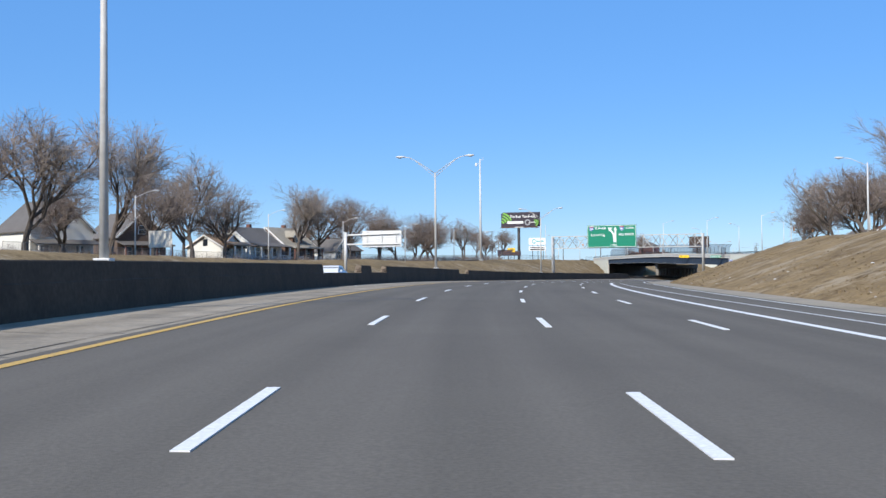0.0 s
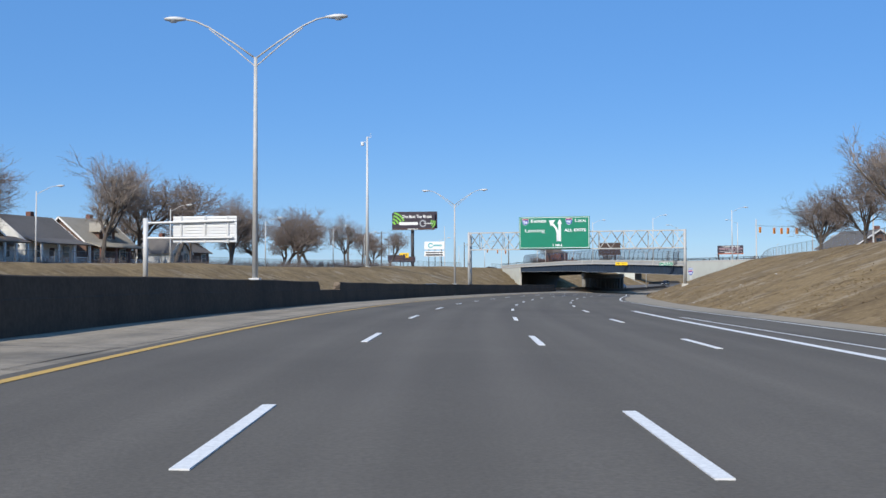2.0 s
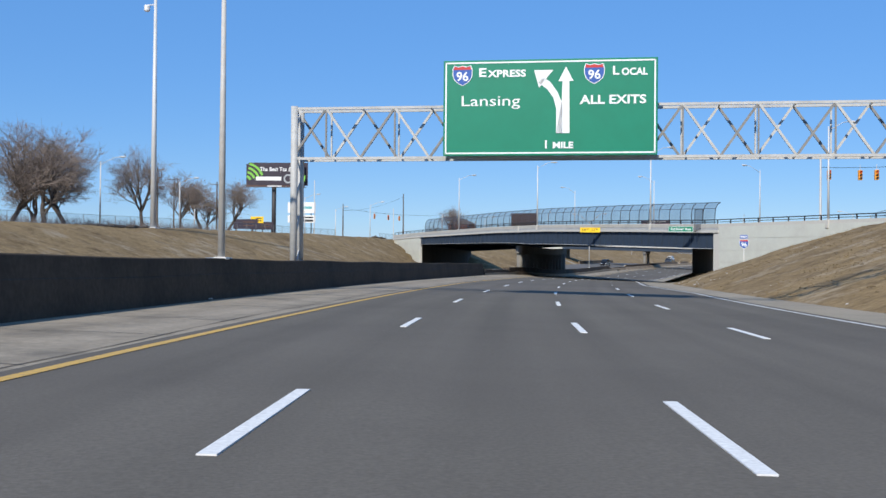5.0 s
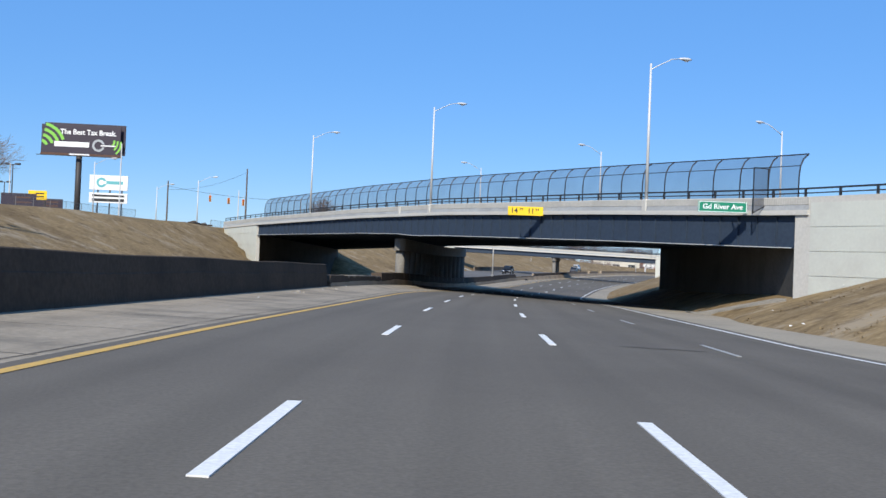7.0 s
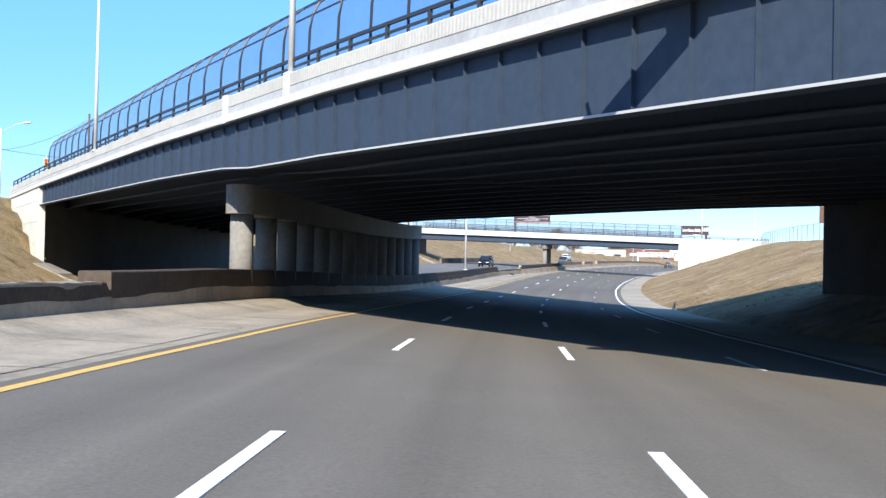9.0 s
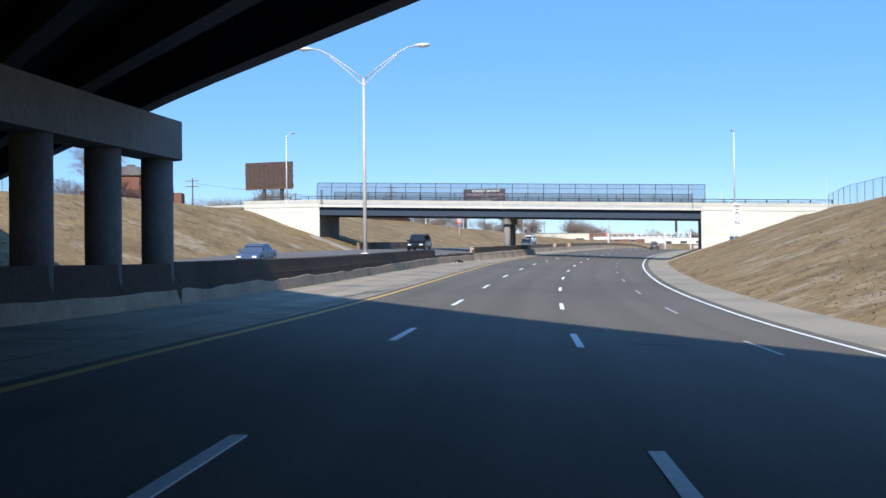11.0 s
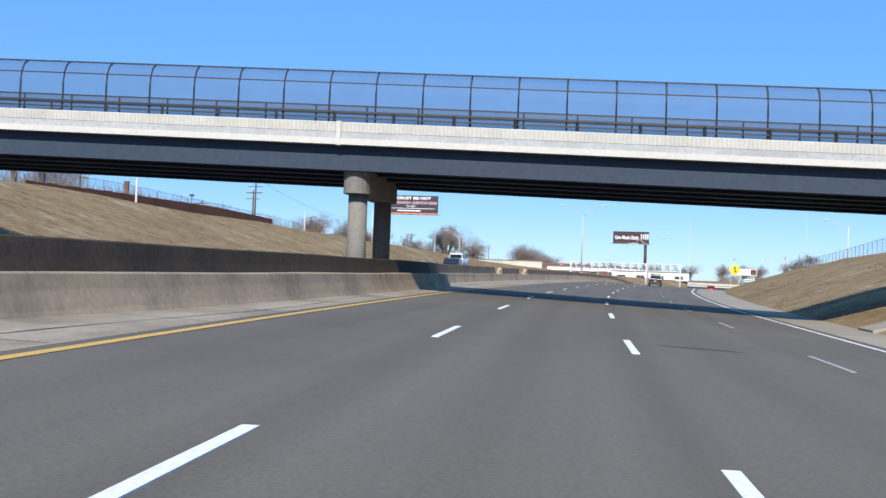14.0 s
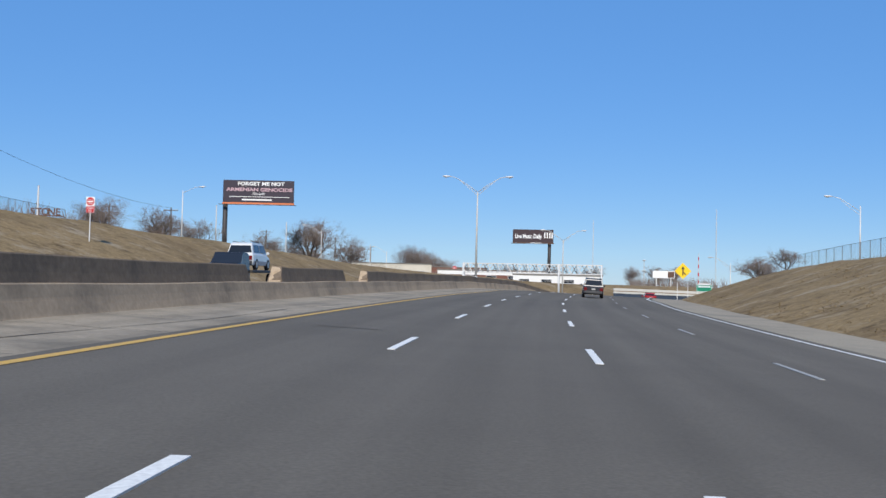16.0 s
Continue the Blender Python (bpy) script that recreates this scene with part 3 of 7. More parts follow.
# tarred seams that wander along the concrete shoulder
for off, amp, s0, s1 in ((0.75, 0.16, S0, 300), (1.3, 0.35, 330, 620)):
    fu = lambda s: yellow(s) - off + amp * (math.sin(s * 0.31) * 0.5 + math.sin(s * 0.083 + off))
    g = strip(s0, s1, [lambda s: fu(s) - 0.014 - 0.012 * math.sin(s * 1.3), lambda s: fu(s) + 0.016 + 0.012 * math.sin(s * 0.9)], step=1.5, lift=-0.004)
    part("seam", g, SEAM, shoulder_left, "dark tarred seam")
for k in range(0, 110):
    s = -20 + k * 5.6 + 0.6 * math.sin(k * 2.3)
    g = Geo().loft([[W(s + a + 0.12 * math.sin(u * 3 + k), u + drift(s), surf(s, u + drift(s)) - 0.006) for a in (-0.018, 0.018)] for u in np.linspace(-9.1, yellow(s) - 0.45, 6)], closed=False)
    part("slab_joint", g, SEAM, shoulder_left)

# ---- bridges ----
def ribbed_concrete(name, angle):
    """Pale concrete cast with fine upright ribs along a run at the given angle."""
    m = material(name, (0.43, 0.415, 0.37), 0.88, second=(0.5, 0.485, 0.435), grain=1, scale=0.8, stain=0.5, stain_scale=0.5, stain_colour=(0.31, 0.295, 0.26))
    nt = m.node_tree
    b = nt.nodes["Principled BSDF"]
    coord = nt.nodes.new("ShaderNodeTexCoord")
    mp = nt.nodes.new("ShaderNodeMapping")
    mp.inputs["Rotation"].default_value = (0, 0, -angle)
    nt.links.new(coord.outputs["Object"], mp.inputs["Vector"])
    wv = nt.nodes.new("ShaderNodeTexWave")
    wv.inputs["Scale"].default_value, wv.inputs["Distortion"].default_value = 1.9, 0.4
    nt.links.new(mp.outputs["Vector"], wv.inputs["Vector"])
    bp = nt.nodes.new("ShaderNodeBump")
    bp.inputs["Strength"].default_value, bp.inputs["Distance"].default_value = 0.3, 0.02
    nt.links.new(wv.outputs["Fac"], bp.inputs["Height"])
    src = b.inputs["Base Color"].links[0].from_socket
    # Groove colour darkened to draw the shading lines between the ribs
    mr = nt.nodes.new("ShaderNodeMapRange")
    mr.inputs["From Min"].default_value, mr.inputs["From Max"].default_value, mr.inputs["To Max"].default_value = 0.35, 0.0, 0.24
    nt.links.new(wv.outputs["Fac"], mr.inputs["Value"])
    mx = nt.nodes.new("ShaderNodeMix")
    mx.data_type = "RGBA"
    mx.inputs[7].default_value = (0.2, 0.19, 0.165, 1)
    nt.links.new(mr.outputs["Result"], mx.inputs[0])
    nt.links.new(src, mx.inputs[6])
    nt.links.new(mx.outputs[2], b.inputs["Base Color"])
    nt.links.new(bp.outputs["Normal"], b.inputs["Normal"])
    return m


def bridge_mesh_part(name, parent, sa, us, prof, mat, label=""):
    """Lofts a closed profile of (across, height) along the bridge; sa(u, d) gives s at lateral u and d metres back."""
    g = Geo()
    rings = []
    for u in us:
        rings.append([sa(u, d, z) for d, z in prof(u)])
    g.loft(rings)
    return part(name, g, mat, parent, label)


PAR1 = lambda u: float(np.interp(u, (-80, -45, -32, -15, -5, 7, 16, 60), (5.9, 6.75, 7.05, 7.12, 6.95, 6.4, 5.9, 5.2)))
SLIDE1 = 0.873


def at1(u, d, z):
    """On bridge one: lateral u of the front edge, d metres back square to it, height z over the road."""
    a, b = W(281.2, 9.7), W(331.5, -22.4)
    axis = (b - a)
    axis.z = 0
    axis.normalize()
    back = Vector((axis.y, -axis.x, 0))
    along = (9.7 - u) / (9.7 + 22.4) * (Vector((b.x, b.y, 0)) - Vector((a.x, a.y, 0))).length
    p = Vector((a.x, a.y, 0)) + axis * along + back * d
    return Vector((p.x, p.y, 0.12 + z))


PAR2 = lambda u: float(np.interp(u, (-70, -45, -32.5, 14.5, 40), (7.25, 7.75, 7.75, 6.5, 5.85)))


def at2(u, d, z):
    p = W(470.0, 0)
    h = radians(heading(470))
    return Vector((p.x + u * math.cos(h) + d * math.sin(h), p.y - u * math.sin(h) + d * math.cos(h), 0.16 + z))


def bridge(name, at, par, width, u0, u1, ua, ub, slide, gird, label, stiff, front0=None, front1=None):
    """A girder bridge from u0 to u1, with abutments at ua (left) and ub (right)."""
    br = tagged(new(name), label, "bridge", kind="structure")
    run = at(u1, 0, 0) - at(u0, 0, 0)
    ribbed = ribbed_concrete(name + "_parapet_concrete", math.atan2(run.y, run.x))
    us = list(np.linspace(u0, u1, 41))
    # deck slab with its edges
    skew = lambda u, d, z: at(u - slide * d, d, z)
    across = list(np.linspace(-0.05, width + 0.05, 9))
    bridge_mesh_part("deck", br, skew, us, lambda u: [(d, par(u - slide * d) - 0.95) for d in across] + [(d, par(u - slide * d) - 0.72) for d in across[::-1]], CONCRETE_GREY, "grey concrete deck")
    for front in (True, False):
        q = (lambda d: d) if front else (lambda d: width - d)
        us = list(np.linspace(u0 - slide * width if not front else u0 if front0 is None else front0, u1 if front1 is None or not front else front1, 41))
        # bright lower lip, grey band, pale parapet
        bridge_mesh_part("fascia", br, at, us, lambda u: [(q(-0.22), par(u) - 0.93), (q(-0.22), par(u) - 0.68), (q(0.3), par(u) - 0.66), (q(0.3), par(u) - 0.93)], CONCRETE, "pale concrete deck edge")
        bridge_mesh_part("band", br, at, us, lambda u: [(q(-0.16), par(u) - 0.68), (q(-0.12), par(u) - 0.4), (q(0.3), par(u) - 0.4), (q(0.3), par(u) - 0.68)], BAND, "grey concrete band")
        bridge_mesh_part("parapet", br, at, us, lambda u: [(q(-0.14), par(u) - 0.4), (q(-0.14), par(u) - 0.04), (q(-0.1), par(u)), (q(0.16), par(u)), (q(0.2), par(u) - 0.04), (q(0.24), par(u) - 0.72)], ribbed, "pale concrete parapet with vertical ribs")
    # girders
    n = max(4, round(width / 2.3))
    for i in range(n + 1):
        d0 = (0.12 if stiff else 0.3) + (width - 0.5) * i / n
        span = [u - slide * d0 for u in np.linspace(ua, ub, 31)]
        g = Geo()
        rings = []
        for u in span:
            t, b = par(u) - 0.94, par(u) - gird(u)
            rings.append([at(u, d0 + dd, z) for dd, z in ((-0.2, t), (0.2, t), (0.2, t - 0.04), (0.02, t - 0.06), (0.02, b + 0.06), (0.22, b + 0.04), (0.22, b), (-0.22, b), (-0.22, b + 0.04), (-0.02, b + 0.06), (-0.02, t - 0.06), (-0.2, t - 0.04))])
        g.loft(rings)
        gd = part("girder", g, BLUE_STEEL, br, "dark blue painted steel girder")
        if i == 0 and stiff:
            g = Geo().loft([[at(u, d0 - 0.225, par(u) - gird(u) - 0.004), at(u, d0 - 0.225, par(u) - gird(u) + 0.045), at(u, d0 - 0.235, par(u) - gird(u) + 0.045), at(u, d0 - 0.235, par(u) - gird(u) - 0.004)] for u in span])
            part("flange_edge", g, RAIL_EDGE, gd, "pale weathered flange edge")
            if stiff:
                L = (at(ua, 0, 0) - at(ub, 0, 0)).length
                k = int(L / stiff)
                for j in range(1, k):
                    u = ua + (ub - ua) * j / k
                    t, b = par(u) - 0.985, par(u) - gird(u) + 0.05
                    du = 0.012 * (ub - ua) / L
                    g = Geo().add([at(u + e * du, d0 + dd, z) for e in (-1, 1) for dd, z in ((-0.11, b), (-0.02, b), (-0.02, t), (-0.11, t))], [(0, 1, 2, 3), (7, 6, 5, 4), (0, 4, 5, 1), (1, 5, 6, 2), (2, 6, 7, 3), (3, 7, 4, 0)])
                    part("web_stiffener", g, BLUE_STEEL, gd)
    return br


GIRD1 = lambda u: float(np.interp(u, (-40, -32, -10, -8, 20), (2.2, 2.2, 2.5, 2.68, 2.62)))
GIRD2 = lambda u: float(np.interp(u, (-33, 15), (1.95, 1.95)))
bridge_one = bridge("bridge_one", at1, PAR1, 30.5, -40.8, 44, -32.6, 16.4, SLIDE1, GIRD1, "skewed steel girder road bridge with pale concrete parapet", 1.45, -40.8, 16.9)
bridge_two = bridge("bridge_two", at2, PAR2, 9.0, -60, 40, -32.6, 15.0, 0.0, GIRD2, "straight steel girder overpass with pale concrete parapet", 0, -42.8)


def abutment(name, br, at, corners, z0, ztop, label, mat=CONCRETE):
    """A solid abutment block over plan corners given as (u, d)."""
    g = Geo()
    low = [at(u, d, z0) for u, d in corners]
    top = [at(u, d, ztop(u)) for u, d in corners]
    n = len(corners)
    g.add(low + top, [tuple(range(n - 1, -1, -1)), tuple(range(n, 2 * n))] + [(i, (i + 1) % n, n + (i + 1) % n, n + i) for i in range(n)])
    return part(name, g, mat, br, label)


abutment("abutment_right", bridge_one, at1, [(16.4, 0.05), (44, 0.05), (44, 30.4), (16.4 - SLIDE1 * 30.4, 30.4)], -3.0, lambda u: PAR1(u) - 0.96, "concrete abutment coloured dark for the shade under the bridge", ABUTMENT)
abutment("wing_wall", bridge_one, at1, [(16.4, -0.1), (44, -0.1), (44, 0.3), (16.4, 0.3)], -3.0, lambda u: PAR1(u) - 0.005, "pale concrete wing wall in cast panels")
abutment("abutment_left", bridge_one, at1, [(-32.6, 0.05), (-40.6, 0.05), (-66, 30.4), (-32.6 - SLIDE1 * 30.4, 30.4)], -3.0, lambda u: PAR1(u) - 0.96, "concrete abutment with deep shade put into its colour", ABUTMENT)
abutment("wing_wall", bridge_one, at1, [(-32.6, -0.1), (-40.8, -0.1), (-40.8, 0.3), (-32.6, 0.3)], -3.0, lambda u: PAR1(u) - 0.02, "pale concrete wing wall")
abutment("abutment_right", bridge_two, at2, [(15.0, 0.05), (40, 0.05), (40, 8.9), (15.0, 8.9)], -2.5, lambda u: PAR2(u) - 0.96, "concrete abutment with shade put into its grey", CONCRETE_GREY)
abutment("wing_wall", bridge_two, at2, [(15.0, -0.12), (30, -0.12), (30, 0.25), (15.0, 0.25)], -2.5, lambda u: PAR2(u) - 0.02, "pale concrete wing wall in cast panels")
abutment("abutment_left", bridge_two, at2, [(-32.6, 0.05), (-42.6, 0.05), (-46, 8.9), (-32.6, 8.9)], -2.5, lambda u: PAR2(u) - 0.96, "concrete abutment with shade put into its grey", CONCRETE_GREY)
abutment("wing_wall", bridge_two, at2, [(-32.6, -0.12), (-42.8, -0.12), (-42.8, 0.25), (-32.6, 0.25)], -2.5, lambda u: PAR2(u) - 0.02, "pale concrete wing wall in cast panels")


def pier(br, s0, s1, u, z_top, cap_h, columns, radius):
    """A cap along the road on round columns."""
    g = Geo()
    ends = []
    for s in np.linspace(s0, s1, 9):
        w = 0.55
        zt = z_top(s)
        ring = [W(s, u - w, zt - cap_h), W(s, u + w, zt - cap_h), W(s, u + w, zt), W(s, u - w, zt)]
        ends.append(ring)
    g.loft(ends)
    for s, sg in ((s0, -1), (s1, 1)):
        c = W(s, u, z_top(s) - cap_h)
        g.tube([c, c + Vector((0, 0, cap_h))], 0.55, 16)
    part("pier_cap", g, CONCRETE_GREY, br, "grey concrete pier cap with rounded end")
    for s in np.linspace(s0 + 0.3, s1 - 0.5, columns):
        a = W(s, u, -0.3)
        b = W(s, u, z_top(s) - cap_h + 0.02)
        part("column", Geo().tube([a, b], radius, 18), CONCRETE_GREY, br, smooth=True)


pier(bridge_one, 315.0, 366, -9.7, lambda s: float(np.interp(s, (314, 366), (4.5, 5.65))), 1.1, 14, 0.45)
pier(bridge_two, 470.9, 476.9, -8.6, lambda s: 5.2, 0.95, 2, 0.4)

# ---- street lamps ----
LAMP_GLASS = material("lamp_lens", (0.55, 0.57, 0.58), 0.25)
WOOD_POLE = material("weathered_pole_wood", (0.09, 0.07, 0.055), 0.9, second=(0.14, 0.11, 0.085), grain=1, scale=1.5, stretch=(6, 6, 0.6))


def cobra_head(parent, tip, way):
    """A lamp head at the end of an arm, pointing along way."""
    way = Vector(way).normalized()
    side = way.cross(Vector((0, 0, 1))).normalized()
    up = side.cross(way)
    rings = []
    for d, w, h in ((-0.12, 0.05, 0.05), (0.08, 0.1, 0.08), (0.3, 0.17, 0.11), (0.6, 0.18, 0.1), (0.8, 0.1, 0.05)):
        c = tip + way * d
        rings.append([c + side * math.cos(a) * w + up * math.sin(a) * h for a in np.linspace(0, 2 * math.pi, 10, endpoint=False)])
    part("lamp_head", Geo().loft(rings), GALV, parent, "grey metal lamp head", smooth=True)
    lens = [[tip + way * d + side * math.cos(a) * w - up * (0.09 + dz) for a in np.linspace(0, 2 * math.pi, 10, endpoint=False)] for d, w, dz in ((0.42, 0.15, 0.0), (0.42, 0.08, 0.06))]
    for r in lens:
        for i, a in enumerate(np.linspace(0, 2 * math.pi, 10, endpoint=False)):
            r[i] += way * math.sin(a) * 0.14
    part("lens", Geo().loft(lens), LAMP_GLASS, parent, "clear lamp lens")


def double_lamp():
    """Twin-arm median lamp, its foot at the origin, arms along x."""
    th = thing("street_lamp", Matrix(), "tall grey steel twin-arm lamp on the median wall", "street lamp", "median lamps")
    part("pole", Geo().tube([(0, 0, 0), (0, 0, 9.35)], [0.125, 0.075], 12), GALV_WARM, th, smooth=True)
    part("base_plate", Geo().box(-0.22, -0.22, -0.03, 0.22, 0.22, 0.05, bevel=0.02), GALV, th)
    for d in (-1, 1):
        arm = [(0, 0, 9.3), (d * 0.9, 0, 9.95), (d * 2.0, 0, 10.65), (d * 2.6, 0, 10.93), (d * 3.1, 0, 11.02)]
        part("arm", Geo().tube(arm, 0.036, 8), GALV_WARM, th, smooth=True)
        part("brace", Geo().tube([(0, 0, 8.95), (d * 0.9, 0, 9.72), (d * 2.0, 0, 10.58)], 0.026, 6), GALV_WARM, th)
        cobra_head(th, Vector((d * 3.1, 0, 11.02)), (d, 0, 0.02))
    return th


first = double_lamp()
spots = [27.9, 106.2, 187.7, 397.6, 607.0, 674.0]
first.matrix_basis = stand(spots[0], wall_u(spots[0]) + 0.0, surf(spots[0], -9.3) + 1.27)
for s in spots[1:]:
    copy_thing(first, stand(s, wall_u(s) + (0 if s > 150 else 0.35), surf(s, -9.3 + drift(s)) + (1.27 if s < 300 else 1.2)) @ Matrix.Diagonal((1, 1, 1.09 if s == 397.6 else 1, 1)))


def single_lamp(height, reach, label, rise=1.4, truss=False):
    """Lamp with one arm along -x."""
    th = thing("street_lamp", Matrix(), label, "street lamp", "street lamps")
    part("pole", Geo().tube([(0, 0, 0), (0, 0, height - rise * 0.6)], [0.11, 0.06], 10), GALV, th, smooth=True)
    part("base_plate", Geo().box(-0.2, -0.2, -0.03, 0.2, 0.2, 0.04, bevel=0.02), GALV, th)
    arm = [(0, 0, height - rise), (-reach * 0.3, 0, height - rise * 0.6), (-reach * 0.7, 0, height - rise * 0.12), (-reach, 0, height)]
    part("arm", Geo().tube(arm, 0.032, 8), GALV, th, smooth=True)
    if truss:
        part("brace", Geo().tube([(0, 0, height - rise - 0.4), (-reach * 0.35, 0, height - rise * 0.75), (-reach * 0.7, 0, height - rise * 0.16)], 0.024, 6), GALV, th)
    cobra_head(th, Vector((-reach, 0, height)), (-1, 0, 0.03))
    return th


def face(a, b):
    """Turn about z that brings -x onto the way from a to b."""
    d = b - a
    return math.atan2(-d.y, -d.x)


bridge_lamp = single_lamp(9.0, 2.3, "slim white steel lamp on the bridge parapet", rise=0.95)
part("pedestal", Geo().box(-0.2, -0.2, -0.72, 0.2, 0.2, -0.03, bevel=0.03), CONCRETE, bridge_lamp, "pale concrete pedestal on the parapet")
axis1 = (at1(-10, 0, 0) - at1(0, 0, 0)).normalized()
for k, (u, d) in enumerate(((9.7, -0.02), (25.75, -0.02), (-6.35, -0.02), (-1.1, 30.4), (-16.2, 30.4), (-31.3, 30.4), (14, 30.4))):
    p = at1(u, d, PAR1(u) - 0.02)
    back = axis1.cross(Vector((0, 0, 1))) * (1 if d < 1 else -1)
    m = Matrix.Translation(p) @ Matrix.Rotation(math.atan2(-back.y, -back.x), 4, "Z")
    if k == 0:
        bridge_lamp.matrix_basis = m
    else:
        copy_thing(bridge_lamp, m)
for u, d in ((-37.0, -0.02), (18.9, -0.02)):
    p = at2(u, d, PAR2(u) - 0.02)
    h = radians(heading(470))
    copy_thing(bridge_lamp, Matrix.Translation(p) @ Matrix.Rotation(math.atan2(-math.cos(h), -math.sin(h)), 4, "Z"))

tall_lamp = single_lamp(9.2, 2.3, "slim white steel lamp on the bridge parapet", rise=0.95)
tall_lamp.matrix_basis = Matrix.Translation(at1(-22.4, -0.02, PAR1(-22.4) - 0.02)) @ Matrix.Rotation(math.atan2(-axis1.cross(Vector((0, 0, 1))).y, -axis1.cross(Vector((0, 0, 1))).x), 4, "Z")
drive_lamp = single_lamp(8.4, 2.4, "grey steel street lamp along the service drive", rise=0.9)
drive = [(125.4, -50, 180), (170.5, -52, 180), (202.3, -52, 180), (235.4, -52, 180), (272.3, -54, 180), (468.1, -56, 180), (635, -50, 180), (310, -62, 180), (352, -58, 180), (117.9, 34, 0), (330, 48, 0), (402, 46, 0), (375, -53, 180), (391.5, -68, 180)]
for k, (s, u, turn) in enumerate(drive):
    m = stand(s, u, surf(s, u), turn)
    if k == 0:
        drive_lamp.matrix_basis = m
    else:
        copy_thing(drive_lamp, m)
ramp_lamp = single_lamp(8.6, 3.2, "slim steel lamp with trussed arm on the grass slope", rise=1.7, truss=True)
ramp_lamp.matrix_basis = stand(614.5, 36.0, surf(614.5, 36.0) - 0.3)
copy_thing(ramp_lamp, stand(688, 33.0, surf(688, 33.0) - 0.1))
copy_thing(ramp_lamp, stand(702, -45, surf(702, -45) - 0.1, 0))
copy_thing(ramp_lamp, stand(779, -44, surf(779, -44) - 0.1, 0))

# camera mast
mast = thing("camera_mast", stand(265.6, -44.2, surf(265.6, -44.2) - 0.05), "very tall grey steel camera mast on the grass crest", "mast")
part("pole", Geo().tube([(0, 0, 0), (0, 0, 12), (0, 0, 25.6)], [0.34, 0.26, 0.16], 14), GALV, mast, smooth=True)
part("base_plate", Geo().box(-0.5, -0.5, 0, 0.5, 0.5, 0.12, bevel=0.04), GALV, mast)
part("bracket", Geo().bar((0, 0, 24.6), (-0.9, 0, 24.6), 0.1, 0.1).bar((0, 0, 25.5), (0.8, 0, 25.5), 0.08, 0.08), GALV, mast)
part("camera_housing", Geo().box(-1.25, -0.3, 23.9, -0.7, 0.3, 24.6, bevel=0.12), material("white_plastic", (0.7, 0.7, 0.68), 0.4), mast)
part("antenna", Geo().tube([(0.75, 0, 25.4), (0.75, 0, 26.3)], 0.05, 8), GALV, mast)

# ---- sign gantry ----
# Darker copy of the gantry steel; shade on these members is in the colour
DIAGONAL = material("shade_toned_steel", (0.17, 0.17, 0.165), 0.65, second=(0.24, 0.24, 0.23), grain=1, scale=0.6)

def box_truss(parent, x0, x1, z0, z1, depth, panels, mat, r=0.06):
    """A four-chord truss along x, its parts under parent."""
    for y in (-depth / 2, depth / 2):
        for z in (z0, z1):
            part("chord", Geo().bar((x0, y, z), (x1, y, z), r * 2, r * 2), mat, parent)
    step = (x1 - x0) / panels
    for y in (-depth / 2, depth / 2):
        for i in range(panels):
            a = x0 + i * step
            za, zb = (z0, z1) if y < 0 else (z1, z0)
            part("vertical", Geo().bar((a + step / 2, y, z0), (a + step / 2, y, z1), r * 1.3, r * 1.3), DIAGONAL if y < 0 else mat, parent)
            part("diagonal", Geo().bar((a, y, za), (a + step / 2, y, zb), r * 1.8, r * 1.8), DIAGONAL, parent)
            part("diagonal", Geo().bar((a + step / 2, y, zb), (a + step, y, za), r * 1.8, r * 1.8), mat, parent)
    g = Geo()
    for i in range(panels + 1):
        a = x0 + i * step
        g.bar((a, -depth / 2, z1), (a, depth / 2, z1), r, r).bar((a, -depth / 2, z0), (a, depth / 2, z0), r, r)
    part("cross_brace", g, mat, parent)


def gantry_leg(parent, x, top, foot_z, spread, mat):
    for y in (-spread / 2, spread / 2):
        part("post", Geo().tube([(x, y, foot_z), (x, y, top)], 0.16, 10), mat, parent, smooth=True)
    g = Geo()
    n = 5
    for i in range(n):
        a, b = foot_z + (top - foot_z) * i / n, foot_z + (top - foot_z) * (i + 1) / n
        g.bar((x, -spread / 2, a), (x, spread / 2, b), 0.07, 0.07)
    part("lacing", g, mat, parent)


def interstate_shield(parent, x, z, w, y=-0.05):
    """Blue shield with a red top."""
    def outline(k):
        pts = [(-0.42, 0.5), (-0.2, 0.43), (0, 0.5), (0.2, 0.43), (0.42, 0.5), (0.5, 0.3), (0.5, 0.0), (0.4, -0.25), (0.2, -0.42), (0, -0.52), (-0.2, -0.42), (-0.4, -0.25), (-0.5, 0.0), (-0.5, 0.3)]
        return [(px_ * k * w, pz * k * w) for px_, pz in pts]
    def plate(pts, yy, name, mat):
        n = len(pts)
        g = Geo().add([(x + a, yy, z + b) for a, b in pts] + [(x + a, yy + 0.02, z + b) for a, b in pts], [tuple(range(n)), tuple(range(2 * n - 1, n - 1, -1))] + [(i, n + i, n + (i + 1) % n, (i + 1) % n) for i in range(n)])
        return part(name, g, mat, parent)
    plate(outline(1.0), y, "shield_border", SIGN_WHITE)
    plate(outline(0.93), y - 0.008, "shield", SIGN_BLUE)
    plate([(a * w, b * w) for a, b in ((-0.45, 0.28), (0.45, 0.28), (0.4, 0.45), (0.2, 0.4), (0, 0.46), (-0.2, 0.4), (-0.4, 0.45))], y - 0.014, "shield_top", SIGN_RED)
    letters("number", "96", w * 0.62, SIGN_WHITE, parent, x, z - 0.08 * w, y - 0.02, bold=0.012 * w)


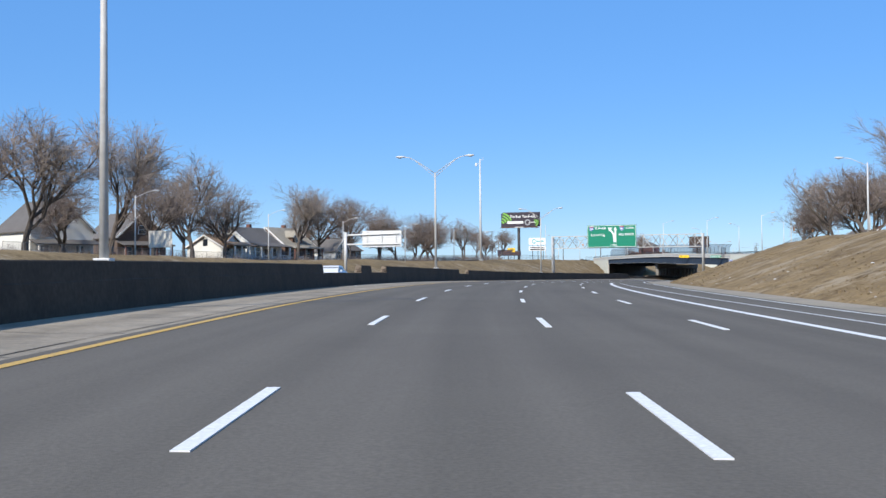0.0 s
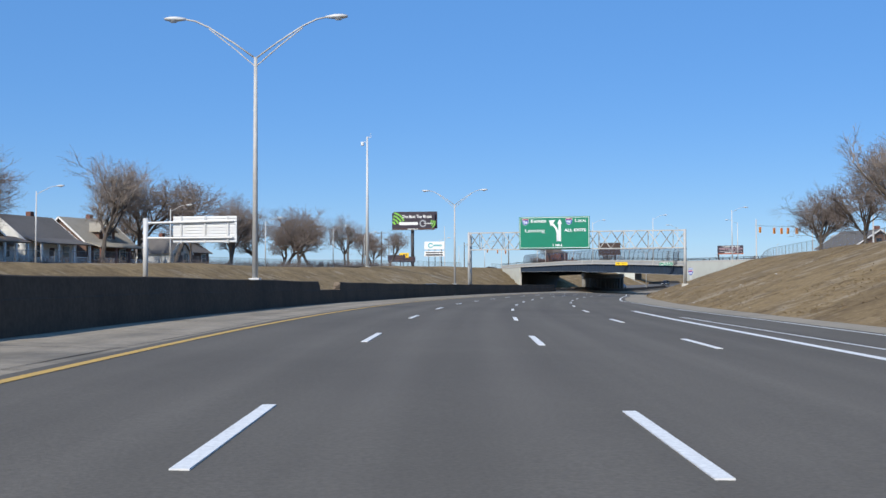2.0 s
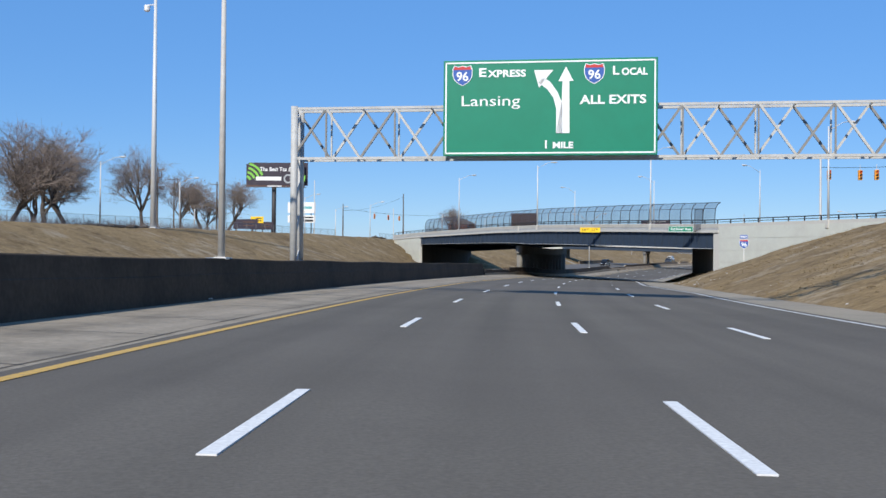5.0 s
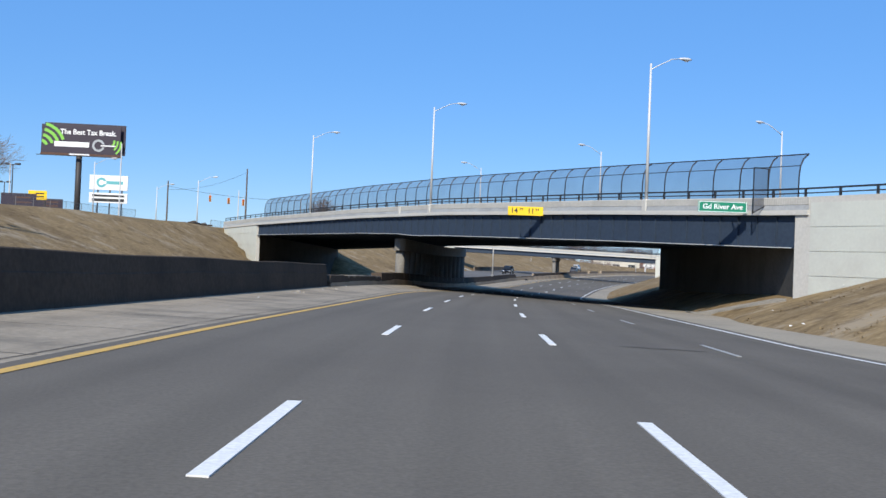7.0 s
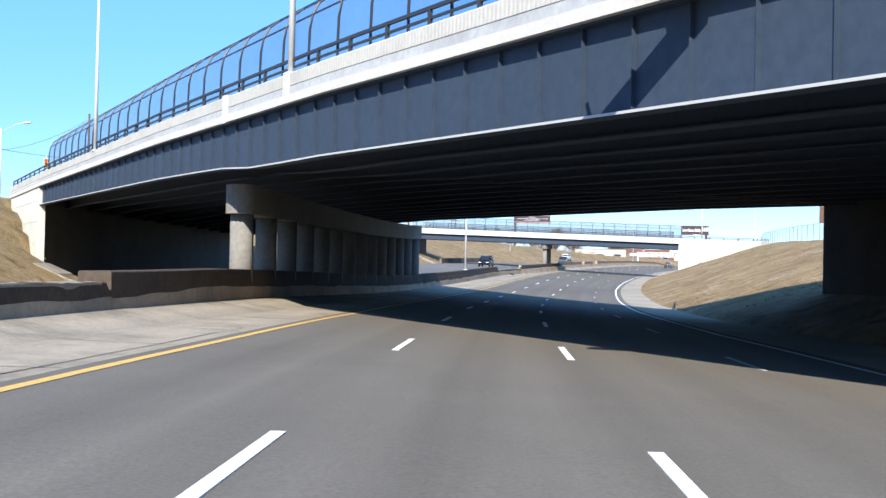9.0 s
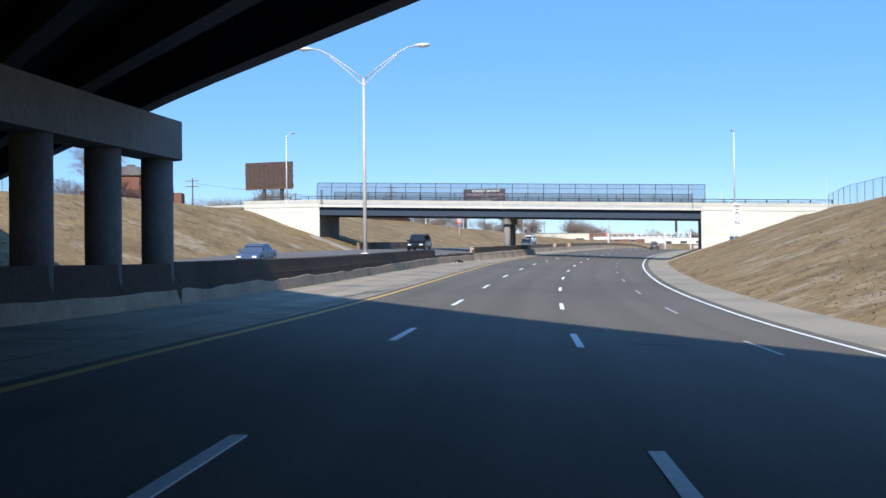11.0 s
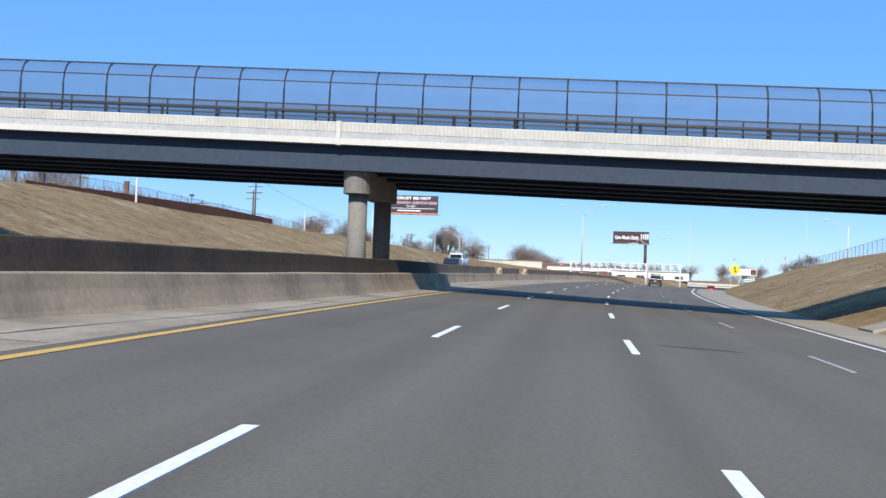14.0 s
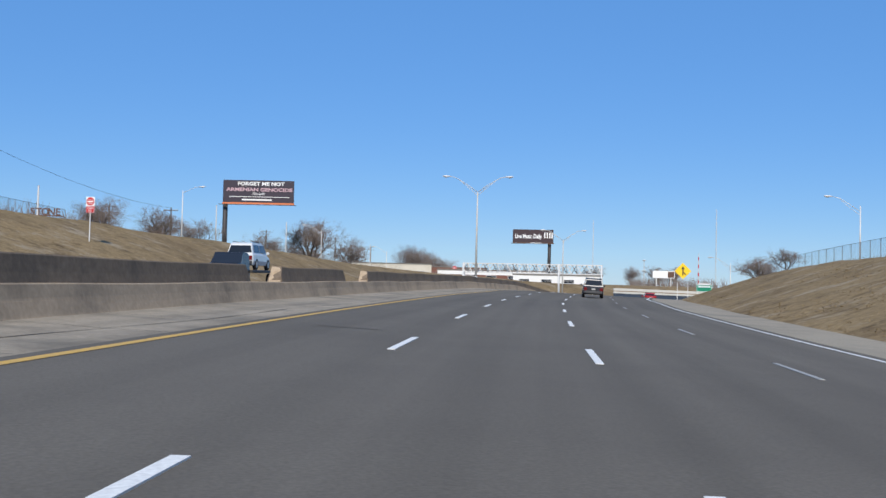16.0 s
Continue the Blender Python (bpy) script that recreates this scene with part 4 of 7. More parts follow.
GANTRY_GREY = material("dull_grey_steel", (0.42, 0.42, 0.4), 0.6, second=(0.5, 0.5, 0.48), grain=1, scale=0.6, stain=0.4, stain_scale=0.9)
ga, gb = W(199.2, -9.5, 0), W(197.8, 17.5, 0)
gantry_mid = (ga + gb) / 2
span = (gb - ga).length
gantry_turn = math.atan2(gb.y - ga.y, gb.x - ga.x)
gantry = thing("sign_gantry", Matrix.Translation((gantry_mid.x, gantry_mid.y, elev(198))) @ Matrix.Rotation(gantry_turn, 4, "Z"), "grey steel truss sign gantry across the carriageway", "sign gantry")
box_truss(gantry, -span / 2, span / 2, 5.85, 8.0, 0.95, 9, GANTRY_GREY, 0.055)
gantry_leg(gantry, -span / 2 + 0.1, 8.1, 0.6, 1.0, GANTRY_GREY)
gantry_leg(gantry, span / 2 - 0.1, 8.1, 1.5, 1.0, GANTRY_GREY)
part("footing", Geo().box(span / 2 - 0.5, -0.6, 0.9, span / 2 + 0.3, 0.6, 1.5, bevel=0.05), CONCRETE, gantry, "pale concrete footing in the grass")
sx = 1.55 - (-9.5 + 17.5) / 2
panel = part("sign_panel", Geo().box(sx - 4.42, -0.86, 5.88, sx + 4.42, -0.8, 9.88, bevel=0.02), SIGN_GREEN, gantry, "green retroreflective guide sign")
g = Geo()
for a, b, c, d in ((-4.34, 5.96, 4.34, 6.02), (-4.34, 9.74, 4.34, 9.8), (-4.34, 5.96, -4.28, 9.8), (4.28, 5.96, 4.34, 9.8)):
    g.box(sx + a, -0.872, b, sx + c, -0.862, d)
part("sign_border", g, SIGN_WHITE, panel)


def on_panel(name, body, size, x, z, width=None):
    letters(name, body, size, SIGN_WHITE, panel, sx + x, z, -0.875, bold=0.012, width=width)


on_panel("word", "E", 0.5, -2.78, 9.34, 0.3)
on_panel("word", "XPRESS", 0.4, -1.75, 9.29, 1.6)
letters("word", "Lansing", 0.62, SIGN_WHITE, panel, sx - 2.45, 8.15, -0.875, bold=0.0, width=2.45)
on_panel("word", "L", 0.5, 2.72, 9.34, 0.26)
on_panel("word", "OCAL", 0.4, 3.48, 9.29, 1.05)
on_panel("word", "ALL EXITS", 0.5, 2.62, 8.15, 2.7)
on_panel("word", "1", 0.46, -0.12, 6.32)
on_panel("word", "MILE", 0.36, 0.58, 6.29, 0.85)
interstate_shield(panel, sx - 3.62, 9.25, 0.84, -0.88)
interstate_shield(panel, sx + 1.85, 9.25, 0.84, -0.88)
g = Geo()


def flat(pts):
    n = len(pts)
    g.add([(sx + a, -0.88, b) for a, b in pts] + [(sx + a, -0.866, b) for a, b in pts], [tuple(range(n)), tuple(range(2 * n - 1, n - 1, -1))] + [(i, n + i, n + (i + 1) % n, (i + 1) % n) for i in range(n)])


flat([(0.3, 6.8), (0.85, 6.8), (0.83, 8.95), (0.55, 8.95), (0.53, 8.3)])
flat([(0.38, 8.95), (1.0, 8.95), (0.69, 9.55)])
flat([(0.3, 6.8), (0.56, 6.8), (0.55, 8.0), (0.35, 8.5), (0.02, 8.95), (-0.28, 9.12), (-0.45, 8.9), (-0.05, 8.6), (0.18, 8.25), (0.3, 7.8)])
flat([(-0.62, 9.42), (-0.42, 8.68), (0.16, 9.42)])
part("arrow", g, SIGN_WHITE, panel, "white forked arrow")

# back of a sign on its cantilever
back_sign = thing("cantilever_sign", stand(158, -33.8, surf(158, -33.8)), "ribbed aluminium back of a cantilevered road sign", "road sign")
zb = surf(158, -33.8)
part("post", Geo().tube([(0, 0, -0.2), (0, 0, 7.6 - zb)], 0.24, 12), GALV, back_sign, smooth=True)
part("arm", Geo().tube([(0, 0, 7.15 - zb), (8.4, 0, 7.3 - zb)], 0.11, 10), GALV, back_sign)
part("arm", Geo().tube([(0, 0, 5.75 - zb), (8.4, 0, 5.75 - zb)], 0.11, 10), GALV, back_sign)
sheet = part("sign_panel", Geo().box(2.6, 0.22, 5.3 - zb, 8.7, 0.27, 7.75 - zb), material("bare_aluminium", (0.72, 0.72, 0.7), 0.5, metal=0.3), back_sign)
for k in range(9):
    z = 5.36 - zb + k * 0.272
    part("rib", Geo().box(2.6, 0.15, z, 8.7, 0.22, z + 0.16), sheet.data.materials[0], sheet)
for x in (3.4, 5.7, 7.9):
    part("bracket", Geo().box(x - 0.07, 0.05, 5.25 - zb, x + 0.07, 0.15, 7.8 - zb), GALV, back_sign)

# ---- bridge railings, cages and signs ----
def chain_link(name, colour, cover):
    """Woven wire too fine to tell apart: part steel, part open."""
    m = bpy.data.materials.new(name)
    m.use_nodes = True
    nt = m.node_tree
    b = nt.nodes["Principled BSDF"]
    b.inputs["Base Color"].default_value, b.inputs["Roughness"].default_value = (*colour, 1), 0.6
    coord = nt.nodes.new("ShaderNodeTexCoord")
    nz = nt.nodes.new("ShaderNodeTexNoise")
    nz.inputs["Scale"].default_value = 0.7
    nt.links.new(coord.outputs["Object"], nz.inputs["Vector"])
    mr = nt.nodes.new("ShaderNodeMapRange")
    mr.inputs["To Min"].default_value, mr.inputs["To Max"].default_value = cover - 0.06, cover + 0.06
    nt.links.new(nz.outputs["Fac"], mr.inputs["Value"])
    nt.links.new(mr.outputs["Result"], b.inputs["Alpha"])
    return m


LINK_BLACK = chain_link("black_chain_link", (0.03, 0.03, 0.05), 0.4)
LINK_GREY = chain_link("galvanised_chain_link", (0.16, 0.165, 0.17), 0.16)


def railing(br, at, par, u0, u1, d, pitch, name="railing"):
    """Two black rails on short posts along a parapet."""
    L = (at(u0, d, 0) - at(u1, d, 0)).length
    n = int(L / pitch)
    us = np.linspace(u0, u1, n + 1)
    rail = part(name, Geo().loft([[at(u, d + a, par(u) + b) for a, b in ((-0.04, 0.38), (0.04, 0.38), (0.04, 0.47), (-0.04, 0.47))] for u in us]), BLACK_METAL, br, "black steel parapet railing")
    part("lower_rail", Geo().loft([[at(u, d + a, par(u) + b) for a, b in ((-0.03, 0.16), (0.03, 0.16), (0.03, 0.22), (-0.03, 0.22))] for u in us]), BLACK_METAL, rail)
    m = None
    for u in us:
        g = Geo()
        g.bar(at(u, d, par(u) - 0.01), at(u, d, par(u) + 0.42), 0.09, 0.12)
        part("rail_post", g, BLACK_METAL, rail)
    return rail


def cage(br, at, par, u0, u1, d, pitch, shape, label):
    """Curved posts with wire between; shape lists (back, up) from the foot."""
    L = (at(u0, d, 0) - at(u1, d, 0)).length
    n = int(round(L / pitch))
    us = np.linspace(u0, u1, n + 1)
    top = shape[-1]
    cg = part("cage", Geo().loft([[at(u, d + top[0] + a, par(u) + top[1] + b) for a, b in ((-0.03, -0.03), (0.03, -0.03), (0.03, 0.03), (-0.03, 0.03))] for u in us]), BLACK_METAL, br, label)
    mid = shape[len(shape) // 2]
    part("mid_rail", Geo().loft([[at(u, d + mid[0] + a, par(u) + mid[1] + b) for a, b in ((-0.02, -0.02), (0.02, -0.02), (0.02, 0.02), (-0.02, 0.02))] for u in us]), BLACK_METAL, cg)
    for u in us:
        part("cage_post", Geo().tube([at(u, d + a, par(u) + b) for a, b in shape], 0.04, 6), BLACK_METAL, cg)
    for a, b in zip(us[:-1], us[1:]):
        part("wire_panel", Geo().loft([[at(u, d + dd, par(u) + zz) for dd, zz in shape] for u in (a, b)], closed=False), LINK_BLACK, cg)
    return cg


CURVE = [(0.1, 0.02), (0.1, 0.6), (0.12, 1.2), (0.2, 1.65), (0.4, 2.02), (0.75, 2.3)]
railing(bridge_one, at1, PAR1, -40.6, 43.5, 0.03, 2.25)
cage(bridge_one, at1, PAR1, -31.5, 16.35, 0.05, 2.2, CURVE, "black curved wire cage along the bridge footway")
railing(bridge_one, at1, PAR1, -42, 43.5, 30.45, 4.5)
g = Geo()
u = 15.2
for a, b in (((-0.9, 1.55), (-0.9, -0.85)), ((-0.9, 1.55), (0.1, 1.55)), ((-0.9, -0.85), (0.0, -0.4)), ((0.1, 1.55), (0.1, 0.0))):
    g.bar(at1(u, a[0], PAR1(u) + a[1]), at1(u, b[0], PAR1(u) + b[1]), 0.05, 0.05)
fin = part("cage_end", g, BLACK_METAL, bridge_one, "black wire end fin hung over the parapet")
part("wire_panel", Geo().add([at1(u, -0.9, PAR1(u) + 1.55), at1(u, -0.9, PAR1(u) - 0.85), at1(u, 0.0, PAR1(u) - 0.4), at1(u, 0.1, PAR1(u) + 1.55)], [(0, 1, 2, 3)]), LINK_BLACK, fin)

CURVE2 = [(0.1, 0.02), (0.1, 0.65), (0.11, 1.25), (0.16, 1.65), (0.34, 2.0), (0.65, 2.22)]
railing(bridge_two, at2, PAR2, -41.5, 30, 0.03, 2.4)
cage(bridge_two, at2, PAR2, -33.0, 15.5, 0.05, 1.95, CURVE2, "black curved wire cage along the overpass footway")
STRAIGHT = [(0.0, 0.02), (0.0, 0.45), (0.0, 0.8), (0.0, 1.15)]
cage(bridge_two, at2, PAR2, -31.5, 14.0, 3.0, 2.3, STRAIGHT, "inner black wire fence of the footway")
railing(bridge_two, at2, PAR2, -42.5, 30, 8.95, 4.8)
for u in (14.0, -32.2):
    fin = part("cage_end", Geo().bar(at2(u, -0.75, PAR2(u) + 1.2), at2(u, -0.75, PAR2(u) - 0.6), 0.05, 0.05).bar(at2(u, -0.75, PAR2(u) + 1.2), at2(u, 0.1, PAR2(u) + 1.2), 0.05, 0.05).bar(at2(u, -0.75, PAR2(u) - 0.6), at2(u, -0.1, PAR2(u) - 0.3), 0.05, 0.05), BLACK_METAL, bridge_two, "black wire end fin hung over the parapet")
    part("wire_panel", Geo().add([at2(u, -0.75, PAR2(u) + 1.2), at2(u, -0.75, PAR2(u) - 0.6), at2(u, 0.0, PAR2(u) - 0.3), at2(u, 0.1, PAR2(u) + 1.2)], [(0, 1, 2, 3)]), LINK_BLACK, fin)


def wall_panels(br, at, u0, u1, d, z0, z1, cols, rows, mat):
    """Cast panels standing proud of a wing wall, with joints between."""
    for i in range(cols):
        for j in range(rows):
            a, b = u0 + (u1 - u0) * i / cols, u0 + (u1 - u0) * (i + 1) / cols
            e = 0.02 * (1 if u1 > u0 else -1)
            g = Geo()
            lo, hi = lambda u: z0 + (z1(u) - z0) * j / rows + 0.012, lambda u: z0 + (z1(u) - z0) * (j + 1) / rows - 0.012
            g.add([at(u, dd, f(u)) for dd in (d, d - 0.035) for u, f in ((a + e, lo), (b - e, lo), (b - e, hi), (a + e, hi))], [(0, 1, 2, 3), (7, 6, 5, 4), (0, 4, 5, 1), (1, 5, 6, 2), (2, 6, 7, 3), (3, 7, 4, 0)])
            part("wall_panel", g, mat, br)


PANEL_MAT = material("cast_panel_concrete", (0.51, 0.525, 0.465), 0.85, second=(0.545, 0.56, 0.495), grain=1, scale=0.8, bump=0.03, stain=0.4, stain_scale=0.35, stain_colour=(0.4, 0.385, 0.35), island=0.05)
wall_panels(bridge_one, at1, 16.95, 43.5, -0.1, -0.6, lambda u: PAR1(u) - 0.3, 1, 5, PANEL_MAT)
wall_panels(bridge_one, at1, -32.65, -40.7, -0.1, -0.6, lambda u: PAR1(u) - 0.45, 1, 5, PANEL_MAT)
wall_panels(bridge_two, at2, 15.05, 29.9, -0.12, -0.6, lambda u: PAR2(u) - 0.45, 2, 6, PANEL_MAT)
wall_panels(bridge_two, at2, -32.65, -42.7, -0.12, -0.6, lambda u: PAR2(u) - 0.45, 1, 7, PANEL_MAT)

# expansion joints in the parapet, over the piers
for br, at, par, u in ((bridge_one, at1, PAR1, -9.6), (bridge_two, at2, PAR2, -9.2)):
    part("joint_cover", Geo().add([at(u + e, d, par(u) + z) for e in (-0.09, 0.09) for d, z in ((-0.24, -0.96), (-0.24, 0.02), (0.2, 0.02), (0.2, -0.96))], [(0, 1, 2, 3), (7, 6, 5, 4), (0, 4, 5, 1), (1, 5, 6, 2), (2, 6, 7, 3), (3, 7, 4, 0)]), CONCRETE, br, "pale parapet block at the expansion joint")

# signs hung on the bridge
def hung_sign(name, s, u, z, w, h, mat, label, turn=0.0):
    th = thing(name, stand(s, u, z, turn), label, "road sign")
    part("sign_panel", Geo().box(-w / 2, -0.02, -h / 2, w / 2, 0.02, h / 2, bevel=0.012), mat, th)
    g = Geo()
    for x in (-w * 0.28, w * 0.28):
        g.bar((x, 0.02, 0.1), (x, 0.95, 0.1), 0.05, 0.05).bar((x, 0.02, -0.2), (x, 0.95, 0.1), 0.04, 0.04)
    part("bracket", g, BLACK_METAL, th)
    return th


clear_sign = hung_sign("clearance_sign", 291.0, 2.3, 5.87, 2.5, 0.62, SIGN_YELLOW, "yellow bridge clearance sign with black figures")
letters("figures", "14", 0.52, SIGN_BLACK, clear_sign, -0.8, 0.0, -0.03, bold=0.008)
letters("figures", "FT", 0.24, SIGN_BLACK, clear_sign, -0.28, 0.1, -0.03, bold=0.004)
letters("figures", "11", 0.52, SIGN_BLACK, clear_sign, 0.38, 0.0, -0.03, bold=0.008)
letters("figures", "IN", 0.24, SIGN_BLACK, clear_sign, 0.82, 0.1, -0.03, bold=0.004)
street_sign = hung_sign("street_name_sign", 272.6, 12.75, 5.36, 2.6, 0.6, SIGN_GREEN, "green street name sign with white letters on the parapet")
letters("words", "Gd River Ave", 0.38, SIGN_WHITE, street_sign, 0, 0, -0.03, bold=0.006, width=2.1)
g = Geo()
for a in ((-1.27, -0.28, 1.27, -0.25), (-1.27, 0.25, 1.27, 0.28), (-1.27, -0.28, -1.24, 0.28), (1.24, -0.28, 1.27, 0.28)):
    g.box(a[0], -0.03, a[1], a[2], -0.022, a[3])
part("sign_border", g, SIGN_WHITE, street_sign)

# ---- roadside signs ----
def post_sign(name, s, u, label, posts, height, turn=0.0):
    th = thing(name, stand(s, u, surf(s, u) - 0.05, turn), label, "road sign")
    for x in posts:
        part("post", Geo().box(x - 0.04, -0.03, -0.3, x + 0.04, 0.03, height), GALV, th)
    return th


def plate(parent, name, w, h, z, mat, border=None, y=-0.05, x=0.0):
    p = part(name, Geo().box(x - w / 2, y - 0.012, z - h / 2, x + w / 2, y + 0.012, z + h / 2, bevel=0.008), mat, parent)
    if border:
        g = Geo()
        for a in ((-1, -1, 1, -0.94), (-1, 0.94, 1, 1), (-1, -1, -0.96, 1), (0.96, -1, 1, 1)):
            g.box(x + a[0] * w * 0.47, y - 0.018, z + a[1] * h * 0.47, x + a[2] * w * 0.47, y - 0.0125, z + a[3] * h * 0.47)
        part("sign_border", g, border, p)
    return p


shield_sign = post_sign("route_marker", 258, 17.8, "blue interstate route marker below a west plate", (0,), 2.4)
plate(shield_sign, "direction_plate", 0.74, 0.36, 2.36, SIGN_BLUE, SIGN_WHITE)
letters("word", "WEST", 0.27, SIGN_WHITE, shield_sign, 0, 2.36, -0.075, bold=0.006, width=0.66)
interstate_shield(shield_sign, 0, 1.7, 0.86, -0.06)

speed_sign = post_sign("speed_sign", 465, 18.8, "white speed limit sign with black figures on two posts", (-0.32, 0.32), 4.0)
zs = surf(465, 18.0)
plate(speed_sign, "sign_panel", 1.0, 2.3, 4.65 - zs, SIGN_WHITE, SIGN_BLACK)
for body, size, z, w in (("SPEED", 0.3, 5.55, 0.78), ("LIMIT", 0.3, 5.22, 0.62), ("70", 0.66, 4.75, 0.62), ("TRUCKS", 0.24, 4.28, 0.72), ("60", 0.6, 3.84, 0.58)):
    letters("figures", body, size, SIGN_BLACK, speed_sign, 0, z - zs, -0.075, bold=0.008, width=w)

no_entry = post_sign("do_not_enter_sign", 577, -37.4, "red and white do not enter and wrong way signs", (0,), 7.5 - surf(577, -37.4))
zs = surf(577, -37.4)
plate(no_entry, "sign_panel", 0.76, 0.76, 7.22 - zs, SIGN_WHITE)
disc = [[(0.35 * math.cos(a), y, 7.22 - zs + 0.35 * math.sin(a)) for a in np.linspace(0, 2 * math.pi, 28, endpoint=False)] for y in (-0.07, -0.055)]
part("disc", Geo().loft(disc), SIGN_RED, no_entry)
part("bar", Geo().box(-0.27, -0.082, 7.16 - zs, 0.27, -0.072, 7.27 - zs), SIGN_WHITE, no_entry)
letters("words", "DO NOT", 0.12, SIGN_WHITE, no_entry, 0, 7.37 - zs, -0.085, width=0.42)
letters("words", "ENTER", 0.12, SIGN_WHITE, no_entry, 0, 7.05 - zs, -0.085, width=0.38)
plate(no_entry, "lower_panel", 0.76, 0.54, 6.53 - zs, SIGN_RED, SIGN_WHITE)
letters("words", "WRONG", 0.16, SIGN_WHITE, no_entry, 0, 6.63 - zs, -0.085, width=0.54)
letters("words", "WAY", 0.16, SIGN_WHITE, no_entry, 0, 6.42 - zs, -0.085, width=0.33)

merge_sign = post_sign("merge_sign", 650, 20.4, "yellow diamond merge sign with a black arrow", (-0.75, 0.75), 3.0)
zs = surf(650, 20.4)
d = 1.2
part("sign_panel", Geo().loft([[(-d, y, 3.25 - zs), (0, y, 3.25 - zs - d), (d, y, 3.25 - zs), (0, y, 3.25 - zs + d)] for y in (-0.07, -0.05)]), SIGN_YELLOW, merge_sign)
g = Geo()
g.box(-0.09, -0.085, 2.6 - zs, 0.09, -0.075, 3.6 - zs)
g.add([(-0.28, -0.085, 3.5 - zs), (0.28, -0.085, 3.5 - zs), (0, -0.085, 3.98 - zs)], [(0, 1, 2)])
g.add([(0.05, -0.085, 3.2 - zs), (0.5, -0.085, 2.75 - zs), (0.4, -0.085, 2.65 - zs), (0.0, -0.085, 3.0 - zs)], [(0, 1, 2, 3)])
part("arrow", g, SIGN_BLACK, merge_sign)
exit_sign = post_sign("exit_sign", 640, 22.2, "small green exit guide sign with unreadable white lines", (-0.9, 0.9), 1.2)
plate(exit_sign, "sign_panel", 2.1, 0.9, 0.6, SIGN_GREEN, SIGN_WHITE)
for z in (1.2, 0.82):
    part("text_bar", Geo().box(-0.8, -0.075, z - 0.07, 0.8, -0.065, z + 0.07), SIGN_WHITE, exit_sign)
stop_sign = post_sign("stop_sign", 930, -40, "red octagonal sign at the ramp end", (0,), 5.6)
part("sign_panel", Geo().loft([[(0.9 * math.cos(a), y, 5.2 + 0.9 * math.sin(a)) for a in np.linspace(math.pi / 8, 2 * math.pi + math.pi / 8, 8, endpoint=False)] for y in (-0.07, -0.05)]), SIGN_RED, stop_sign)
part("sign_border", Geo().box(-0.55, -0.08, 5.1, 0.55, -0.072, 5.32), SIGN_WHITE, stop_sign)

# white board seen beside the first trees
board = thing("notice_board", stand(128, -48, surf(128, -48), 8), "pale blank notice board on two posts", "sign board")
for x in (-1.3, 1.3):
    part("post", Geo().box(x - 0.08, 0, -0.2, x + 0.08, 0.12, 3.6), GALV, board)
part("sign_panel", Geo().box(-1.5, -0.06, 1.5, 1.5, 0.0, 3.6, bevel=0.02), material("faded_cream_board", (0.6, 0.55, 0.46), 0.7, second=(0.66, 0.61, 0.52), grain=1, scale=0.5), board)

# ---- billboards ----
BB_DARK = material("billboard_vinyl_dark", (0.028, 0.019, 0.032), 0.5)
BB_BROWN = material("rusty_billboard_frame", (0.09, 0.045, 0.03), 0.8, second=(0.13, 0.07, 0.045), grain=1, scale=0.7)
BB_WHITE = material("billboard_vinyl_white", (0.78, 0.78, 0.76), 0.5)
BB_GREEN = material("billboard_vinyl_green", (0.2, 0.5, 0.06), 0.5)
BB_TEAL = material("billboard_vinyl_teal", (0.12, 0.4, 0.42), 0.5)
BB_ORANGE = material("billboard_trim_orange", (0.6, 0.17, 0.06), 0.6)
DARK_STEEL = material("dark_steel_column", (0.03, 0.028, 0.028), 0.6, second=(0.045, 0.04, 0.038), grain=1, scale=0.4)


def billboard(s, u, turn, base, z0, z1, w, column_x, label, mat=BB_DARK, trim=BB_BROWN, column_r=0.45, catwalk=True):
    th = thing("billboard", stand(s, u, base, turn), label, "billboard")
    z0, z1 = z0 - base, z1 - base
    part("column", Geo().tube([(column_x, 0.6, -0.3), (column_x, 0.6, z0 + (z1 - z0) * 0.4)], column_r, 16), DARK_STEEL, th, smooth=True)
    part("panel", Geo().box(-w / 2, -0.12, z0 + 0.35, w / 2, 0.12, z1, bevel=0.04), mat, th)
    part("trim", Geo().box(-w / 2 - 0.08, -0.1, z0, w / 2 + 0.08, 0.14, z0 + 0.34), trim, th)
    g = Geo()
    for x in np.linspace(-w / 2 + 0.5, w / 2 - 0.5, 7):
        g.bar((x, 0.2, z0 - 0.2), (x, 0.2, z1 - 0.2), 0.14, 0.14)
        g.bar((x, 0.2, z0 + 0.1), (x, -1.1, z0 - 0.15), 0.07, 0.07)
    g.bar((-w / 2, 0.35, z0 + 0.8), (w / 2, 0.35, z0 + 0.8), 0.25, 0.3).bar((-w / 2, 0.35, z0 + 2.6), (w / 2, 0.35, z0 + 2.6), 0.2, 0.25)
    part("frame", g, DARK_STEEL, th)
    if catwalk:
        g = Geo().box(-w / 2 - 0.6, -1.2, z0 - 0.2, w / 2 + 0.6, -0.5, z0 - 0.12)
        part("catwalk", g, DARK_STEEL, th)
    return th, z0, z1


def stripe_arc(cx, cz, r0, r1, a0, a1, y, n=8):
    g = Geo()
    pts = [(cx + r * math.cos(a), y, cz + r * math.sin(a)) for r in (r0, r1) for a in np.linspace(a0, a1, n)]
    g.add(pts, [(i, i + 1, n + i + 1, n + i) for i in range(n - 1)])
    return g


